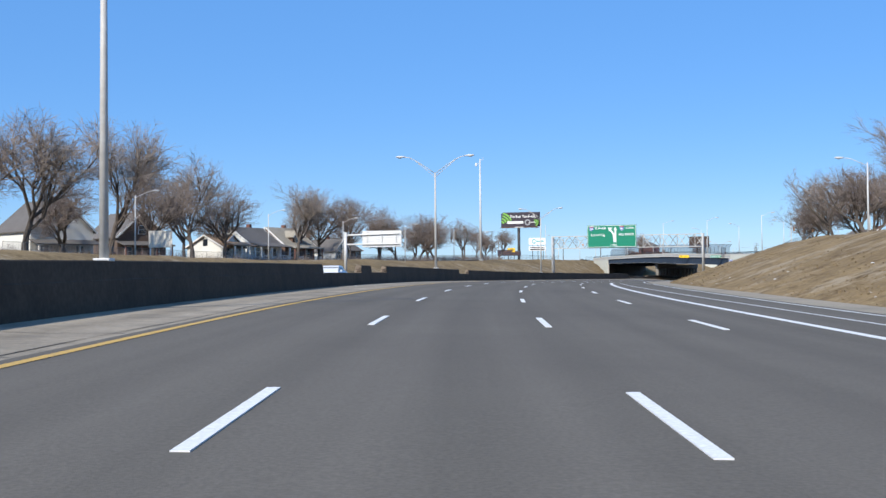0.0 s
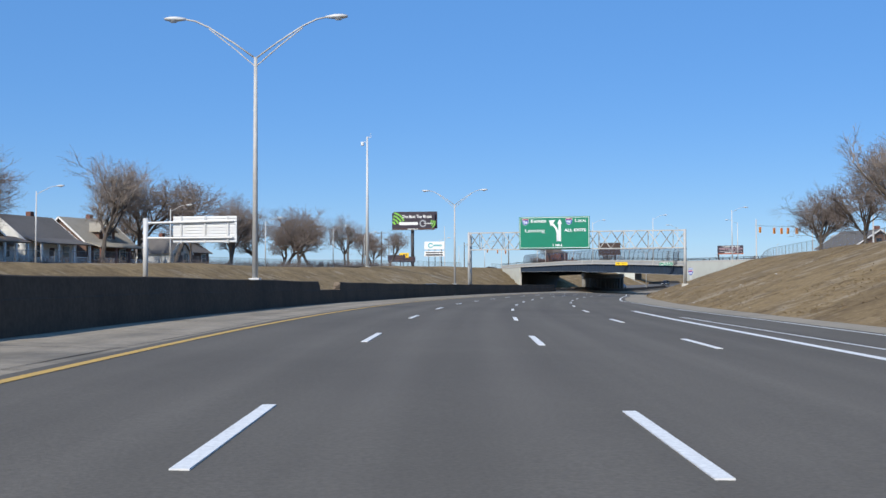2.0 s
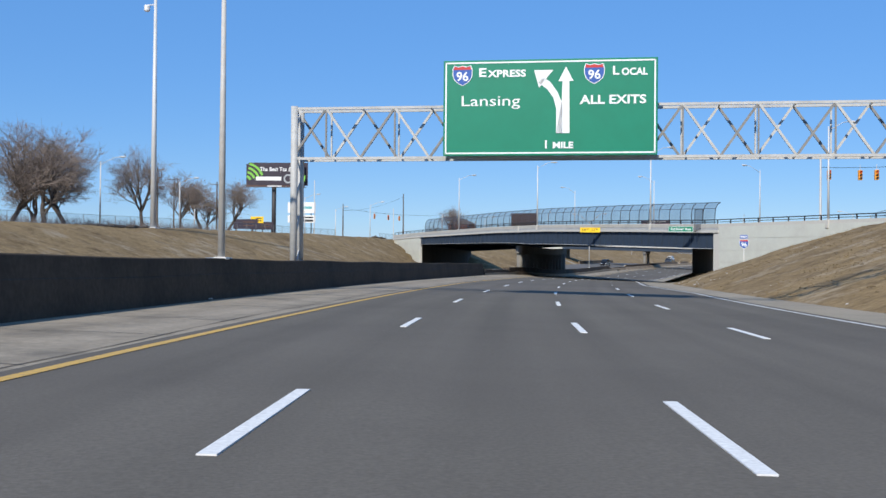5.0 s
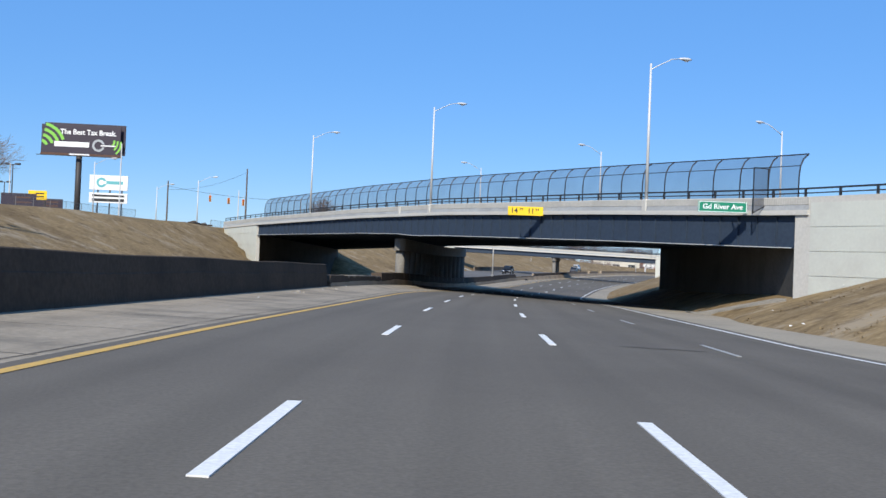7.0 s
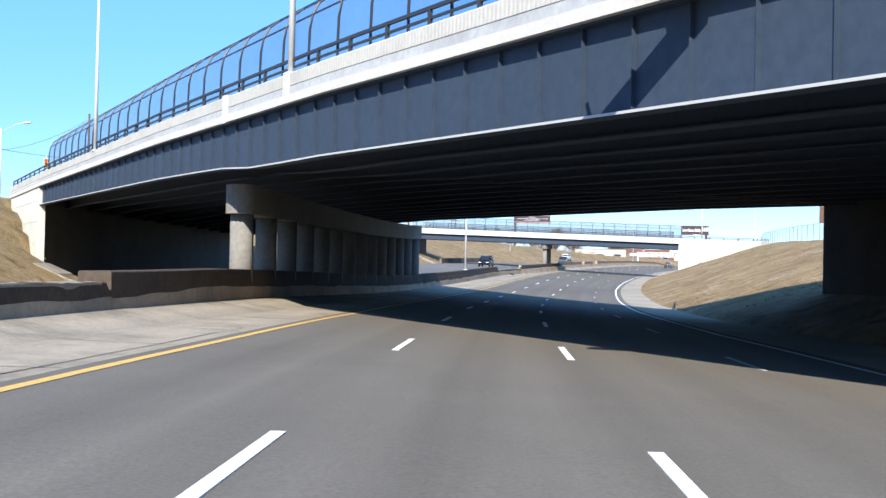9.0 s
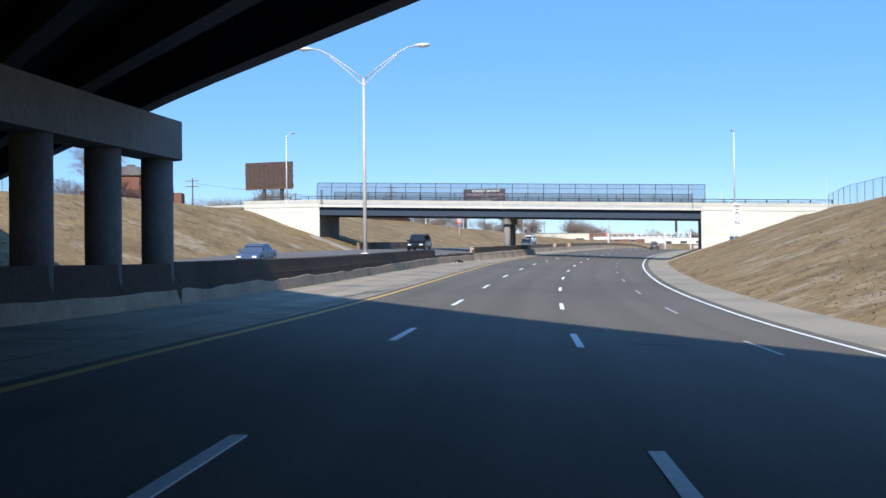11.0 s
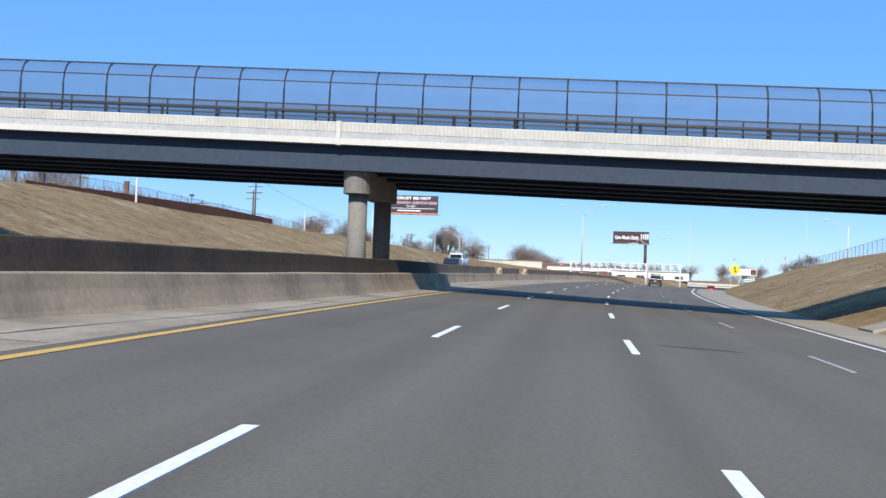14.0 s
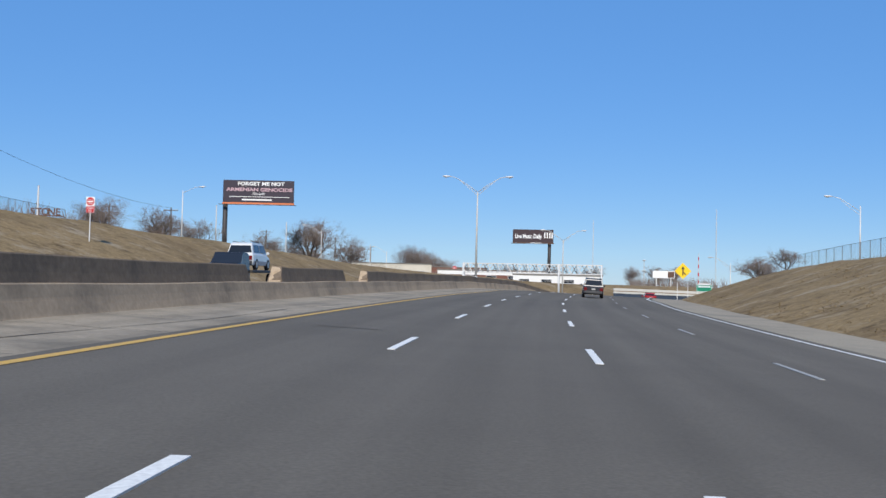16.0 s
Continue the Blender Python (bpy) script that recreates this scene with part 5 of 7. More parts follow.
tax, z0, z1 = billboard(400, -88, 16, 6.6, 20.8, 26.4, 14.4, -0.4, "dark billboard with white lettering and green stripes", column_r=0.55)
part("rear_panel", Geo().box(-6.9, 0.9, z0 + 0.4, 7.9, 1.1, z1 + 0.45, bevel=0.04), BB_DARK, tax, "dark rear panel turned away")
letters("words", "The Best Tax Break.", 1.35, BB_WHITE, tax, 1.3, z0 + 4.3, -0.16, bold=0.03, width=10.2)
part("text_bar", Geo().box(-4.8, -0.16, z0 + 1.55, 1.5, -0.14, z0 + 2.5), BB_WHITE, tax)
for k in range(4):
    part("stripe", stripe_arc(-7.4, z0 + 1.3, 1.0 + k * 1.05, 1.55 + k * 1.05, 0.35, 1.35, -0.145), BB_GREEN, tax)
for k in range(3):
    part("stripe", stripe_arc(5.0, z0 + 2.9 - k * 0.25, 0.9 + k * 0.6, 1.25 + k * 0.6, -0.9, 0.2, -0.145), BB_GREEN, tax)
part("emblem", stripe_arc(3.2, z0 + 2.0, 0.75, 1.15, 0.3, 6.0, -0.15, 24), material("billboard_vinyl_grey", (0.35, 0.37, 0.38), 0.5), tax)
part("emblem_bar", Geo().box(3.6, -0.16, z0 + 1.9, 6.3, -0.14, z0 + 2.12), BB_WHITE, tax)
part("lower_text", Geo().box(-2.0, -0.16, z0 + 0.06, 1.6, -0.13, z0 + 0.3), BB_WHITE, tax)

shop = thing("shop_sign", stand(386, -74.0, 6.5, 14), "white two-part shop sign on thin posts", "shop sign")
for x in (-1.8, 0.2, 2.2):
    part("post", Geo().tube([(x, 0.1, -0.3), (x, 0.1, 8.5)], 0.12, 8), DARK_STEEL, shop)
part("sign_panel", Geo().box(-3.2, -0.15, 7.2, 3.2, 0.15, 9.7, bevel=0.06), BB_WHITE, shop)
part("lower_panel", Geo().box(-3.2, -0.12, 5.0, 3.2, 0.12, 6.7, bevel=0.05), BB_WHITE, shop)
part("emblem", stripe_arc(-1.2, 8.45, 0.45, 0.85, 0.4, 5.9, -0.17, 20), BB_TEAL, shop)
part("text_bar", Geo().box(-0.4, -0.175, 8.2, 2.4, -0.165, 8.75), BB_TEAL, shop)
part("text_bar", Geo().box(-2.7, -0.145, 6.05, 2.7, -0.135, 6.4), SIGN_BLACK, shop)
part("text_bar", Geo().box(-2.7, -0.145, 5.25, 2.7, -0.135, 5.75), SIGN_BLACK, shop)

memorial, z0, z1 = billboard(705, -59, 4, surf(705, -59), 15.7, 20.6, 14.6, -6.9, "dark billboard with pale lettering and an orange base strip", trim=BB_ORANGE, column_r=0.5)
letters("words", "FORGET ME NOT", 1.0, BB_WHITE, memorial, 0.5, z0 + 4.15, -0.16, bold=0.03, width=9.6)
letters("words", "ARMENIAN GENOCIDE", 0.95, material("billboard_vinyl_pink", (0.5, 0.33, 0.36), 0.5), memorial, 0.2, z0 + 2.95, -0.16, bold=0.03, width=13.6)
letters("words", "1915-2015", 0.6, BB_WHITE, memorial, 0, z0 + 2.1, -0.16, bold=0.012)
part("text_bar", Geo().box(-6.0, -0.16, z0 + 1.45, 6.4, -0.14, z0 + 1.56), BB_WHITE, memorial)
part("text_bar", Geo().box(-3.4, -0.16, z0 + 0.75, 2.8, -0.14, z0 + 1.05), BB_WHITE, memorial)

music, z0, z1 = billboard(881, -7.2, 0, 1.0, 14.9, 19.9, 14.6, 5.9, "dark maroon billboard with white slogan", mat=material("billboard_vinyl_maroon", (0.035, 0.016, 0.02), 0.5), column_r=0.6)
letters("words", "Live Music Daily", 2.1, BB_WHITE, music, -1.7, z0 + 2.5, -0.16, bold=0.06, width=9.6)
for x in (4.2, 5.1, 6.0, 6.8):
    part("bar", Geo().box(x - 0.22, -0.16, z0 + 1.9, x + 0.22, -0.14, z0 + 4.0), BB_WHITE, music)
part("text_bar", Geo().box(-1.0, -0.16, z0 + 0.08, 3.0, -0.12, z0 + 0.28), BB_WHITE, music)

OLD_BOARD = material("old_dark_board", (0.045, 0.03, 0.025), 0.9, second=(0.085, 0.058, 0.046), grain=1, scale=0.5)
# brown unpainted billboard behind the overpass
brown, z0, z1 = billboard(548, -71, -6, 6.8, 13.6, 19.2, 11.0, -1.5, "bare brown wooden billboard with no poster", mat=OLD_BOARD, column_r=0.4, catwalk=False)
for k in range(10):
    part("board", Geo().box(-5.5 + k * 1.1 + 0.02, -0.19, z0 + 0.4, -5.5 + (k + 1) * 1.1 - 0.02, -0.13, z1 - 0.05), OLD_BOARD, brown)
part("column", Geo().tube([(2.6, 0.6, -0.3), (2.6, 0.6, z0 + 2)], 0.4, 12), DARK_STEEL, brown)
dark_board = thing("sign_board", stand(440, 38, surf(440, 38)), "dark shop board with pale text bars beyond the bridge", "sign board")
for x in (-2.2, 2.2):
    part("post", Geo().box(x - 0.12, 0, -0.2, x + 0.12, 0.2, 5.0), DARK_STEEL, dark_board)
part("sign_panel", Geo().box(-3.0, -0.1, 2.8, 3.0, 0.0, 5.2, bevel=0.03), BB_BROWN, dark_board)
for z in (3.3, 4.1, 4.7):
    part("text_bar", Geo().box(-2.4, -0.13, z - 0.13, 2.4, -0.11, z + 0.13), BB_WHITE, dark_board)

# boards of the car lot under the tall billboard
for s_, u_, z0, z1, w, mat, label in ((366, -77.5, 9.6, 11.7, 5.4, BB_DARK, "dark poster board on posts at the car lot"), (373.5, -77.5, 9.7, 11.4, 5.2, BB_DARK, "black board with pale bars at the car lot"), (369.8, -76.8, 11.0, 12.4, 2.9, SIGN_YELLOW, "small yellow sign board at the car lot")):
    base = surf(s_, u_)
    th = thing("sign_board", stand(s_, u_, base - 0.1, 8), label, "sign board")
    for x in (-w * 0.4, w * 0.4):
        part("post", Geo().box(x - 0.1, 0, -0.3, x + 0.1, 0.16, z1 - base), DARK_STEEL, th)
    part("sign_panel", Geo().box(-w / 2, -0.1, z0 - base, w / 2, 0.0, z1 - base, bevel=0.03), mat, th)
    for k in range(2):
        z = z0 - base + (z1 - z0) * (0.35 + 0.35 * k)
        part("text_bar", Geo().box(-w * 0.1, -0.125, z - 0.1, w * 0.36, -0.105, z + 0.1), SIGN_BLACK if mat is SIGN_YELLOW else BB_BROWN if mat is BB_DARK else SIGN_WHITE, th)

# ---- bare trees ----
BARK = material("grey_brown_bark", (0.075, 0.06, 0.048), 0.95, second=(0.115, 0.095, 0.078), grain=1, scale=1.2, bump=0.4)
TWIGS = material("bare_twigs", (0.17, 0.137, 0.118), 0.95, second=(0.24, 0.195, 0.168), grain=1, scale=0.4)
TWIGS_PALE = material("bare_pale_twigs", (0.23, 0.19, 0.16), 0.95, second=(0.31, 0.26, 0.22), grain=1, scale=0.4)


def tree_meshes(seed, height, spread, low, dense, droop=0.0):
    """Trunk with limbs, and a crown of branchlets and twigs, as two meshes 10 m tall at scale 1."""
    rnd = random.Random(seed)
    wood, fine = Geo(), Geo()

    def shoot(p, d, length, r, depth):
        n = 5 if depth < 2 else 4 if depth < 3 else 3
        pts, radii = [p], [r]
        q, way = p.copy(), d.copy()
        for i in range(n):
            lift = 0.17 if depth in (1, 2) else (-droop if depth > 3 else 0.02)
            way = (way + Vector((rnd.gauss(0, 0.12), rnd.gauss(0, 0.12), rnd.gauss(0, 0.08) + lift))).normalized()
            q = q + way * length / n
            pts.append(q.copy())
            radii.append(r * (1 - 0.42 * (i + 1) / n))
        if depth < 3:
            wood.tube(pts, radii, 7 if depth == 0 else 5, caps=depth == 0)
        else:
            fine.tube(pts, radii, 3, caps=False)
        if depth >= 5:
            return
        kids = {0: rnd.randint(4, 6), 1: rnd.randint(4, 6), 2: rnd.randint(5, 7), 3: dense, 4: dense + 1}[depth]
        for k in range(kids):
            at = rnd.uniform(0.3 if depth else low, 1.0) if k else 1.0
            i = min(int(at * n), n - 1)
            start = pts[i].lerp(pts[i + 1], at * n - i)
            base = (pts[i + 1] - pts[i]).normalized()
            side = Matrix.Rotation(rnd.uniform(0, 2 * math.pi), 3, base) @ base.orthogonal().normalized()
            lean = rnd.uniform(0.55, 1.15) * spread if k else rnd.uniform(0.2, 0.6)
            nd = (base + side * lean).normalized()
            ratio = rnd.uniform(0.72, 1.0) if depth == 0 else rnd.uniform(0.5, 0.78)
            shoot(start, nd, length * ratio, max(r * rnd.uniform(0.42, 0.6), 0.008), depth + 1)

    shoot(Vector((0, 0, -0.3)), Vector((rnd.gauss(0, 0.05), rnd.gauss(0, 0.05), 1)).normalized(), height * 0.3, height * 0.02, 0)
    top = max(v[2] for v in fine.v)
    k = height / top
    wood.v = [(x * k, y * k, z * k) for x, y, z in wood.v]
    fine.v = [(x * k, y * k, z * k) for x, y, z in fine.v]
    return wood, fine


def make_tree(seed, spread, low, dense, twig, label, droop=0.0):
    th = thing("tree", Matrix(), label, "tree", "bare trees")
    wood, fine = tree_meshes(seed, 10.0, spread, low, dense, droop)
    part("trunk", wood, BARK, th, "grey-brown trunk and limbs")
    part("crown", fine, twig, th, "bare crown of fine twigs")
    return th


KINDS = [make_tree(11, 1.0, 0.7, 4, TWIGS, "bare round-headed street tree on dormant grass"),
         make_tree(23, 0.85, 0.6, 5, TWIGS_PALE, "tall bare tree with pale fine twigs", 0.04),
         make_tree(37, 1.15, 0.55, 4, TWIGS, "bare spreading tree with low forked limbs"),
         make_tree(58, 0.95, 0.45, 5, TWIGS, "dense bare brown tree in a clump")]
used = set()


def plant(kind, s, u, height, turn, wide=1.0):
    p = W(s, u, surf(s, u) - 0.15)
    m = Matrix.Translation(p) @ Matrix.Rotation(radians(turn), 4, "Z")
    k = height * (1.2 if s < 300 and u < 0 else 1.12) / 10.0
    wide *= 1.22
    if kind not in used:
        used.add(kind)
        ob = KINDS[kind]
        ob.scale = (k * wide, k * wide, k)
        ob.matrix_basis = m @ Matrix.Diagonal((k * wide, k * wide, k, 1))
        return ob
    ob = copy_thing(KINDS[kind], Matrix())
    ob.matrix_basis = m @ Matrix.Diagonal((k * wide, k * wide, k, 1))
    return ob


WOODS = [
    (1, 114.7, -58, 15.3, 0, 1.0), (2, 104, -62, 12.5, 120, 1.1), (1, 136.3, -60, 17.5, 40, 0.85), (0, 135.3, -53, 10.6, 10, 0.9), (3, 143, -72, 12.0, 70, 1.0),
    (1, 161.8, -61, 15.4, 160, 0.9), (0, 170.8, -60, 11.8, 200, 1.0), (3, 180, -64, 10.0, 300, 1.0), (0, 152, -57, 11.0, 250, 0.9), (2, 125, -70, 13.0, 330, 1.0),
    (1, 198, -60, 13.6, 80, 0.95), (0, 210, -61, 13.4, 20, 1.0), (2, 221, -61, 13.0, 210, 1.0), (0, 235, -58, 11.2, 140, 0.95), (3, 240, -61, 11.0, 60, 0.9),
    (3, 258, -64, 9.4, 10, 1.2), (3, 264.8, -61, 10.8, 120, 1.1), (3, 273.3, -62, 11.2, 200, 1.2), (3, 279, -62, 11.2, 290, 1.1), (0, 298.2, -62, 10.7, 330, 0.9),
    (0, 318, -66, 9.6, 70, 0.9), (2, 335, -66, 9.6, 170, 1.0), (3, 287, -72, 9.0, 45, 1.2), (3, 248, -70, 9.5, 320, 1.2), (0, 345, -75, 8.0, 100, 1.0), (3, 228, -72, 10.0, 20, 1.2),
    (3, 186, 42, 11.5, 0, 1.1), (3, 192, 46, 12.6, 90, 1.2), (3, 178, 44, 12.2, 190, 1.1), (0, 196, 38, 9.5, 280, 1.1), (1, 122, 37, 12.6, 30, 0.9), (0, 205, 34, 8.2, 70, 1.1),
    (1, 168, 37, 11.2, 150, 1.0), (2, 160, 41, 10.5, 260, 1.1), (0, 221, 36, 8.4, 310, 1.1), (3, 150, 45, 10.8, 120, 1.1), (3, 300, 62, 8.5, 60, 1.2), (3, 312, 70, 8.5, 160, 1.2), (3, 318, 47, 9.0, 30, 1.0), (0, 328, 51, 8.5, 250, 1.0),
    (2, 338, -72, 9.5, 20, 1.1), (2, 497, -76, 11.6, 0, 1.0), (3, 494, -84, 6.0, 130, 1.2), (0, 571, -80, 9.0, 200, 1.0),
    (3, 632, -60, 6.4, 0, 1.3), (3, 652, -61, 7.0, 80, 1.3), (3, 641, -66, 6.2, 150, 1.2), (0, 664, -57, 6.0, 210, 1.2), (3, 672, -66, 6.8, 250, 1.2), (0, 721, -52, 10.4, 300, 1.1),
    (0, 742, -68, 9.2, 30, 1.0), (2, 760, -62, 13.4, 100, 0.95), (3, 775, -70, 9.0, 45, 1.1), (0, 841, -66, 12.8, 160, 1.1), (0, 930, -58, 13.0, 10, 1.2), (3, 965, -62, 15.0, 120, 1.2),
    (3, 990, -66, 14.0, 190, 1.2), (3, 1037, -62, 13.5, 60, 1.2), (3, 1100, -60, 13.0, 290, 1.3), (3, 810, -72, 9.5, 20, 1.2), (3, 880, -70, 11.0, 240, 1.2),
    (0, 673, 35, 5.4, 20, 1.3), (0, 662, 33, 4.6, 140, 1.2), (2, 642, 34, 3.9, 220, 1.3), (3, 930, 48, 8.0, 0, 1.3), (3, 960, 42, 8.5, 90, 1.3), (3, 905, 40, 7.0, 200, 1.3), (3, 1000, 35, 9.0, 20, 1.3),
    (3, 1150, -30, 12.0, 80, 1.4), (3, 1170, 0, 12.0, 180, 1.4), (3, 1120, 24, 11.0, 280, 1.4)]
for row in WOODS:
    plant(*row)

# low scrub along the left fence
scrub = Geo()
rnd = random.Random(5)
for s0, s1, u0, u1, n, tall in ((150, 230, -56, -64, 200, 0.8), (228, 318, -56, -64, 420, 0.9), (610, 720, -54, -62, 300, 1.4), (100, 150, -54, -60, 120, 1), (496, 620, -52, -64, 520, 1.5), (720, 1000, -50, -66, 420, 2.6), (880, 1000, 30, 70, 160, 2.4)):
    for _ in range(n):
        s, u = rnd.uniform(s0, s1), rnd.uniform(u1, u0)
        p = W(s, u, surf(s, u) - 0.05)
        for _ in range(9):
            d = Vector((rnd.gauss(0, 0.35), rnd.gauss(0, 0.35), 1)).normalized() * rnd.uniform(0.6, 2.0) * tall
            q = p + Vector((rnd.gauss(0, 0.3), rnd.gauss(0, 0.3), 0))
            scrub.tube([q, q + d * 0.6 + Vector((0, 0, 0.05)), q + d], [0.02 * tall, 0.015 * tall, 0.006 * tall], 3, caps=False)
tagged(new("scrub", scrub.mesh("scrub", TWIGS)), "leafless brown scrub along the fence line", "scrub", kind="stuff")

# ---- houses and buildings ----
ROOF = material("grey_shingle_roof", (0.11, 0.1, 0.092), 0.9, second=(0.15, 0.138, 0.125), grain=1, scale=1.5, bump=0.3, stain=0.4, stain_scale=0.3)
ROOF_PALE = material("tan_shingle_roof", (0.3, 0.27, 0.22), 0.9, second=(0.36, 0.33, 0.27), grain=1, scale=1.5, bump=0.3, stain=0.4, stain_scale=0.3)
ROOF_TAN = material("brown_tan_shingle_roof", (0.22, 0.155, 0.105), 0.9, second=(0.28, 0.2, 0.14), grain=1, scale=1.5, bump=0.3, stain=0.4, stain_scale=0.3)
SIDING = material("white_siding", (0.66, 0.65, 0.6), 0.7, second=(0.72, 0.71, 0.66), grain=1, scale=0.6, stain=0.25, stain_scale=0.5)
BRICK_RED = material("red_brick_wall", (0.15, 0.066, 0.048), 0.9, second=(0.2, 0.092, 0.066), grain=1, scale=2.5, bump=0.3, stain=0.3, stain_scale=0.4)
BRICK_BROWN = material("brown_brick_wall", (0.11, 0.064, 0.047), 0.9, second=(0.15, 0.09, 0.066), grain=1, scale=2.5, bump=0.3, stain=0.3, stain_scale=0.4)
BRICK_DARK = material("dark_brick_wall", (0.1, 0.07, 0.055), 0.9, second=(0.14, 0.1, 0.08), grain=1, scale=2.5, bump=0.3)
GLASS_DARK = material("dark_window_glass", (0.02, 0.024, 0.03), 0.08)
TRIM_WHITE = material("white_trim_paint", (0.7, 0.69, 0.66), 0.6)


def window(parent, x, z, w, h, y):
    fr = part("window", Geo().box(x - w / 2 - 0.09, y - 0.06, z - h / 2 - 0.09, x + w / 2 + 0.09, y + 0.02, z + h / 2 + 0.09, bevel=0.02), TRIM_WHITE, parent, "white-framed window")
    for k in (-1, 1):
        part("pane", Geo().box(x - w / 2 + 0.02, y - 0.075, z + (0.03 if k > 0 else -h / 2), x + w / 2 - 0.02, y - 0.062, z + (h / 2 if k > 0 else -0.03)), GLASS_DARK, fr)


def house(s, u, turn, w, d, eave, ridge, wall, roof, label, porch=True, gable_front=True, dormer=False, base=None):
    """A gabled house facing -y, with porch, windows, chimney."""
    th = thing("house", stand(s, u, (surf(s, u) if base is None else base) - 0.2, turn), label, "house")
    g = Geo()
    if gable_front:
        g.loft([[(-w / 2, y, 0), (w / 2, y, 0), (w / 2, y, eave), (0, y, ridge), (-w / 2, y, eave)] for y in (0, d)])
    else:
        g.loft([[(x, 0, 0), (x, d, 0), (x, d, eave), (x, d / 2, ridge), (x, 0, eave)] for x in (-w / 2, w / 2)])
    part("wall", g, wall, th)
    o = 0.45
    rf = Geo()
    if gable_front:
        sl = (ridge - eave) / (w / 2)
        for k in (-1, 1):
            rf.loft([[(k * (w / 2 + o), y, eave - o * sl + 0.03), (0, y, ridge + 0.03), (0, y, ridge + 0.2), (k * (w / 2 + o), y, eave - o * sl + 0.2)] for y in (-o, d + o)])
    else:
        sl = (ridge - eave) / (d / 2)
        for yy, sg in ((-o, 1), (d + o, -1)):
            rf.loft([[(x, yy, eave - o * sl + 0.03), (x, d / 2, ridge + 0.03), (x, d / 2, ridge + 0.2), (x, yy, eave - o * sl + 0.2)] for x in (-w / 2 - o, w / 2 + o)])
    part("roof", rf, roof, th)
    if gable_front:
        g = Geo()
        for k in (-1, 1):
            g.bar((k * (w / 2 + o), -o - 0.03, eave - o * sl + 0.08), (0, -o - 0.03, ridge + 0.08), 0.05, 0.28)
        part("fascia", g, TRIM_WHITE, th)
    else:
        for x in (-w / 2 - o - 0.03, w / 2 + o + 0.03):
            g = Geo()
            for yy in (-o, d + o):
                g.bar((x, yy, eave - o * sl + 0.1), (x, d / 2, ridge + 0.1), 0.05, 0.24)
            part("fascia", g, TRIM_WHITE, th)
        for x in (-w / 2, w / 2):
            part("gable_window", Geo().box(x - 0.06, d / 2 - 0.5, eave + 0.3, x + 0.06, d / 2 + 0.5, eave + 1.5, bevel=0.02), GLASS_DARK, th)
    window(th, 0, eave + (ridge - eave) * 0.28 if gable_front else eave * 0.7, 1.3, 1.3, -0.02) if gable_front else None
    for x in (-w * 0.28, w * 0.28):
        window(th, x, 1.9, 1.2, 1.5, -0.02)
    part("door", Geo().box(-0.5, -0.06, 0.3, 0.5, 0.0, 2.4, bevel=0.02), BRICK_DARK, th)
    part("chimney", Geo().box(w * 0.22, d * 0.6, eave, w * 0.22 + 0.8, d * 0.6 + 0.8, ridge + 0.9, bevel=0.04), BRICK_RED, th)
    if dormer:
        top = min(ridge + 0.1, eave + 2.9)
        dm = part("dormer", Geo().loft([[(-1.7, y, eave + 0.25), (1.7, y, eave + 0.25), (1.7, y, top - 1.1), (0, y, top), (-1.7, y, top - 1.1)] for y in (0.5, d * 0.5)]), wall, th)
        g = Geo()
        for k in (-1, 1):
            g.loft([[(k * 2.1, y, top - 1.33), (0, y, top + 0.03), (0, y, top + 0.17), (k * 2.1, y, top - 1.19)] for y in (0.1, d * 0.5)])
        part("dormer_roof", g, roof, dm)
        g = Geo()
        for k in (-1, 1):
            g.bar((k * 2.1, 0.08, top - 1.3), (0, 0.08, top + 0.06), 0.05, 0.2)
        part("fascia", g, TRIM_WHITE, dm)
        window(th, 0, top - 1.75, 1.7, 0.9, 0.48)
    if porch:
        pr = part("porch_roof", Geo().loft([[(x, -2.6, 2.75), (x, 0.1, 3.5), (x, 0.1, 3.65), (x, -2.7, 2.9)] for x in (-w / 2 - 0.2, w / 2 + 0.2)]), roof, th)
        part("porch_floor", Geo().box(-w / 2, -2.5, 0, w / 2, 0, 0.45), CONCRETE_GREY, th)
        for x in (-w / 2 + 0.25, -w * 0.15, w * 0.15, w / 2 - 0.25):
            part("porch_post", Geo().box(x - 0.14, -2.45, 0.4, x + 0.14, -2.17, 2.85, bevel=0.02), TRIM_WHITE if wall is SIDING else BRICK_RED, th)
        for x0, x1 in ((-w / 2 + 0.4, -w * 0.18), (w * 0.18, w / 2 - 0.4)):
            g = Geo().box(x0, -2.36, 1.15, x1, -2.26, 1.23)
            for x in np.arange(x0, x1, 0.22):
                g.box(x, -2.33, 0.45, x + 0.06, -2.29, 1.17)
            part("porch_rail", g, TRIM_WHITE, th)
    return th


house(180.5, -63.5, 80, 6.4, 8, 2.6, 4.7, SIDING, ROOF_TAN, "small white house with tan roof and front dormer", gable_front=False, dormer=True)
house(191.5, -63, 80, 9.6, 9, 3.3, 6.5, SIDING, ROOF, "white house with steep dark roof and shaded porch", gable_front=False)
house(205.5, -63, 80, 10.0, 9, 3.5, 7.0, BRICK_BROWN, ROOF_PALE, "red brick house with pale roof, gabled dormer and porch", gable_front=False, dormer=True)
house(236, -68, 80, 5.0, 8, 2.9, 5.4, SIDING, ROOF, "white gabled house with dark roof behind trees", porch=False)
house(243.5, -69, 80, 7.5, 8, 3.0, 5.2, BRICK_DARK, ROOF, "low dark brick house beside the white gabled one", gable_front=False, porch=False)
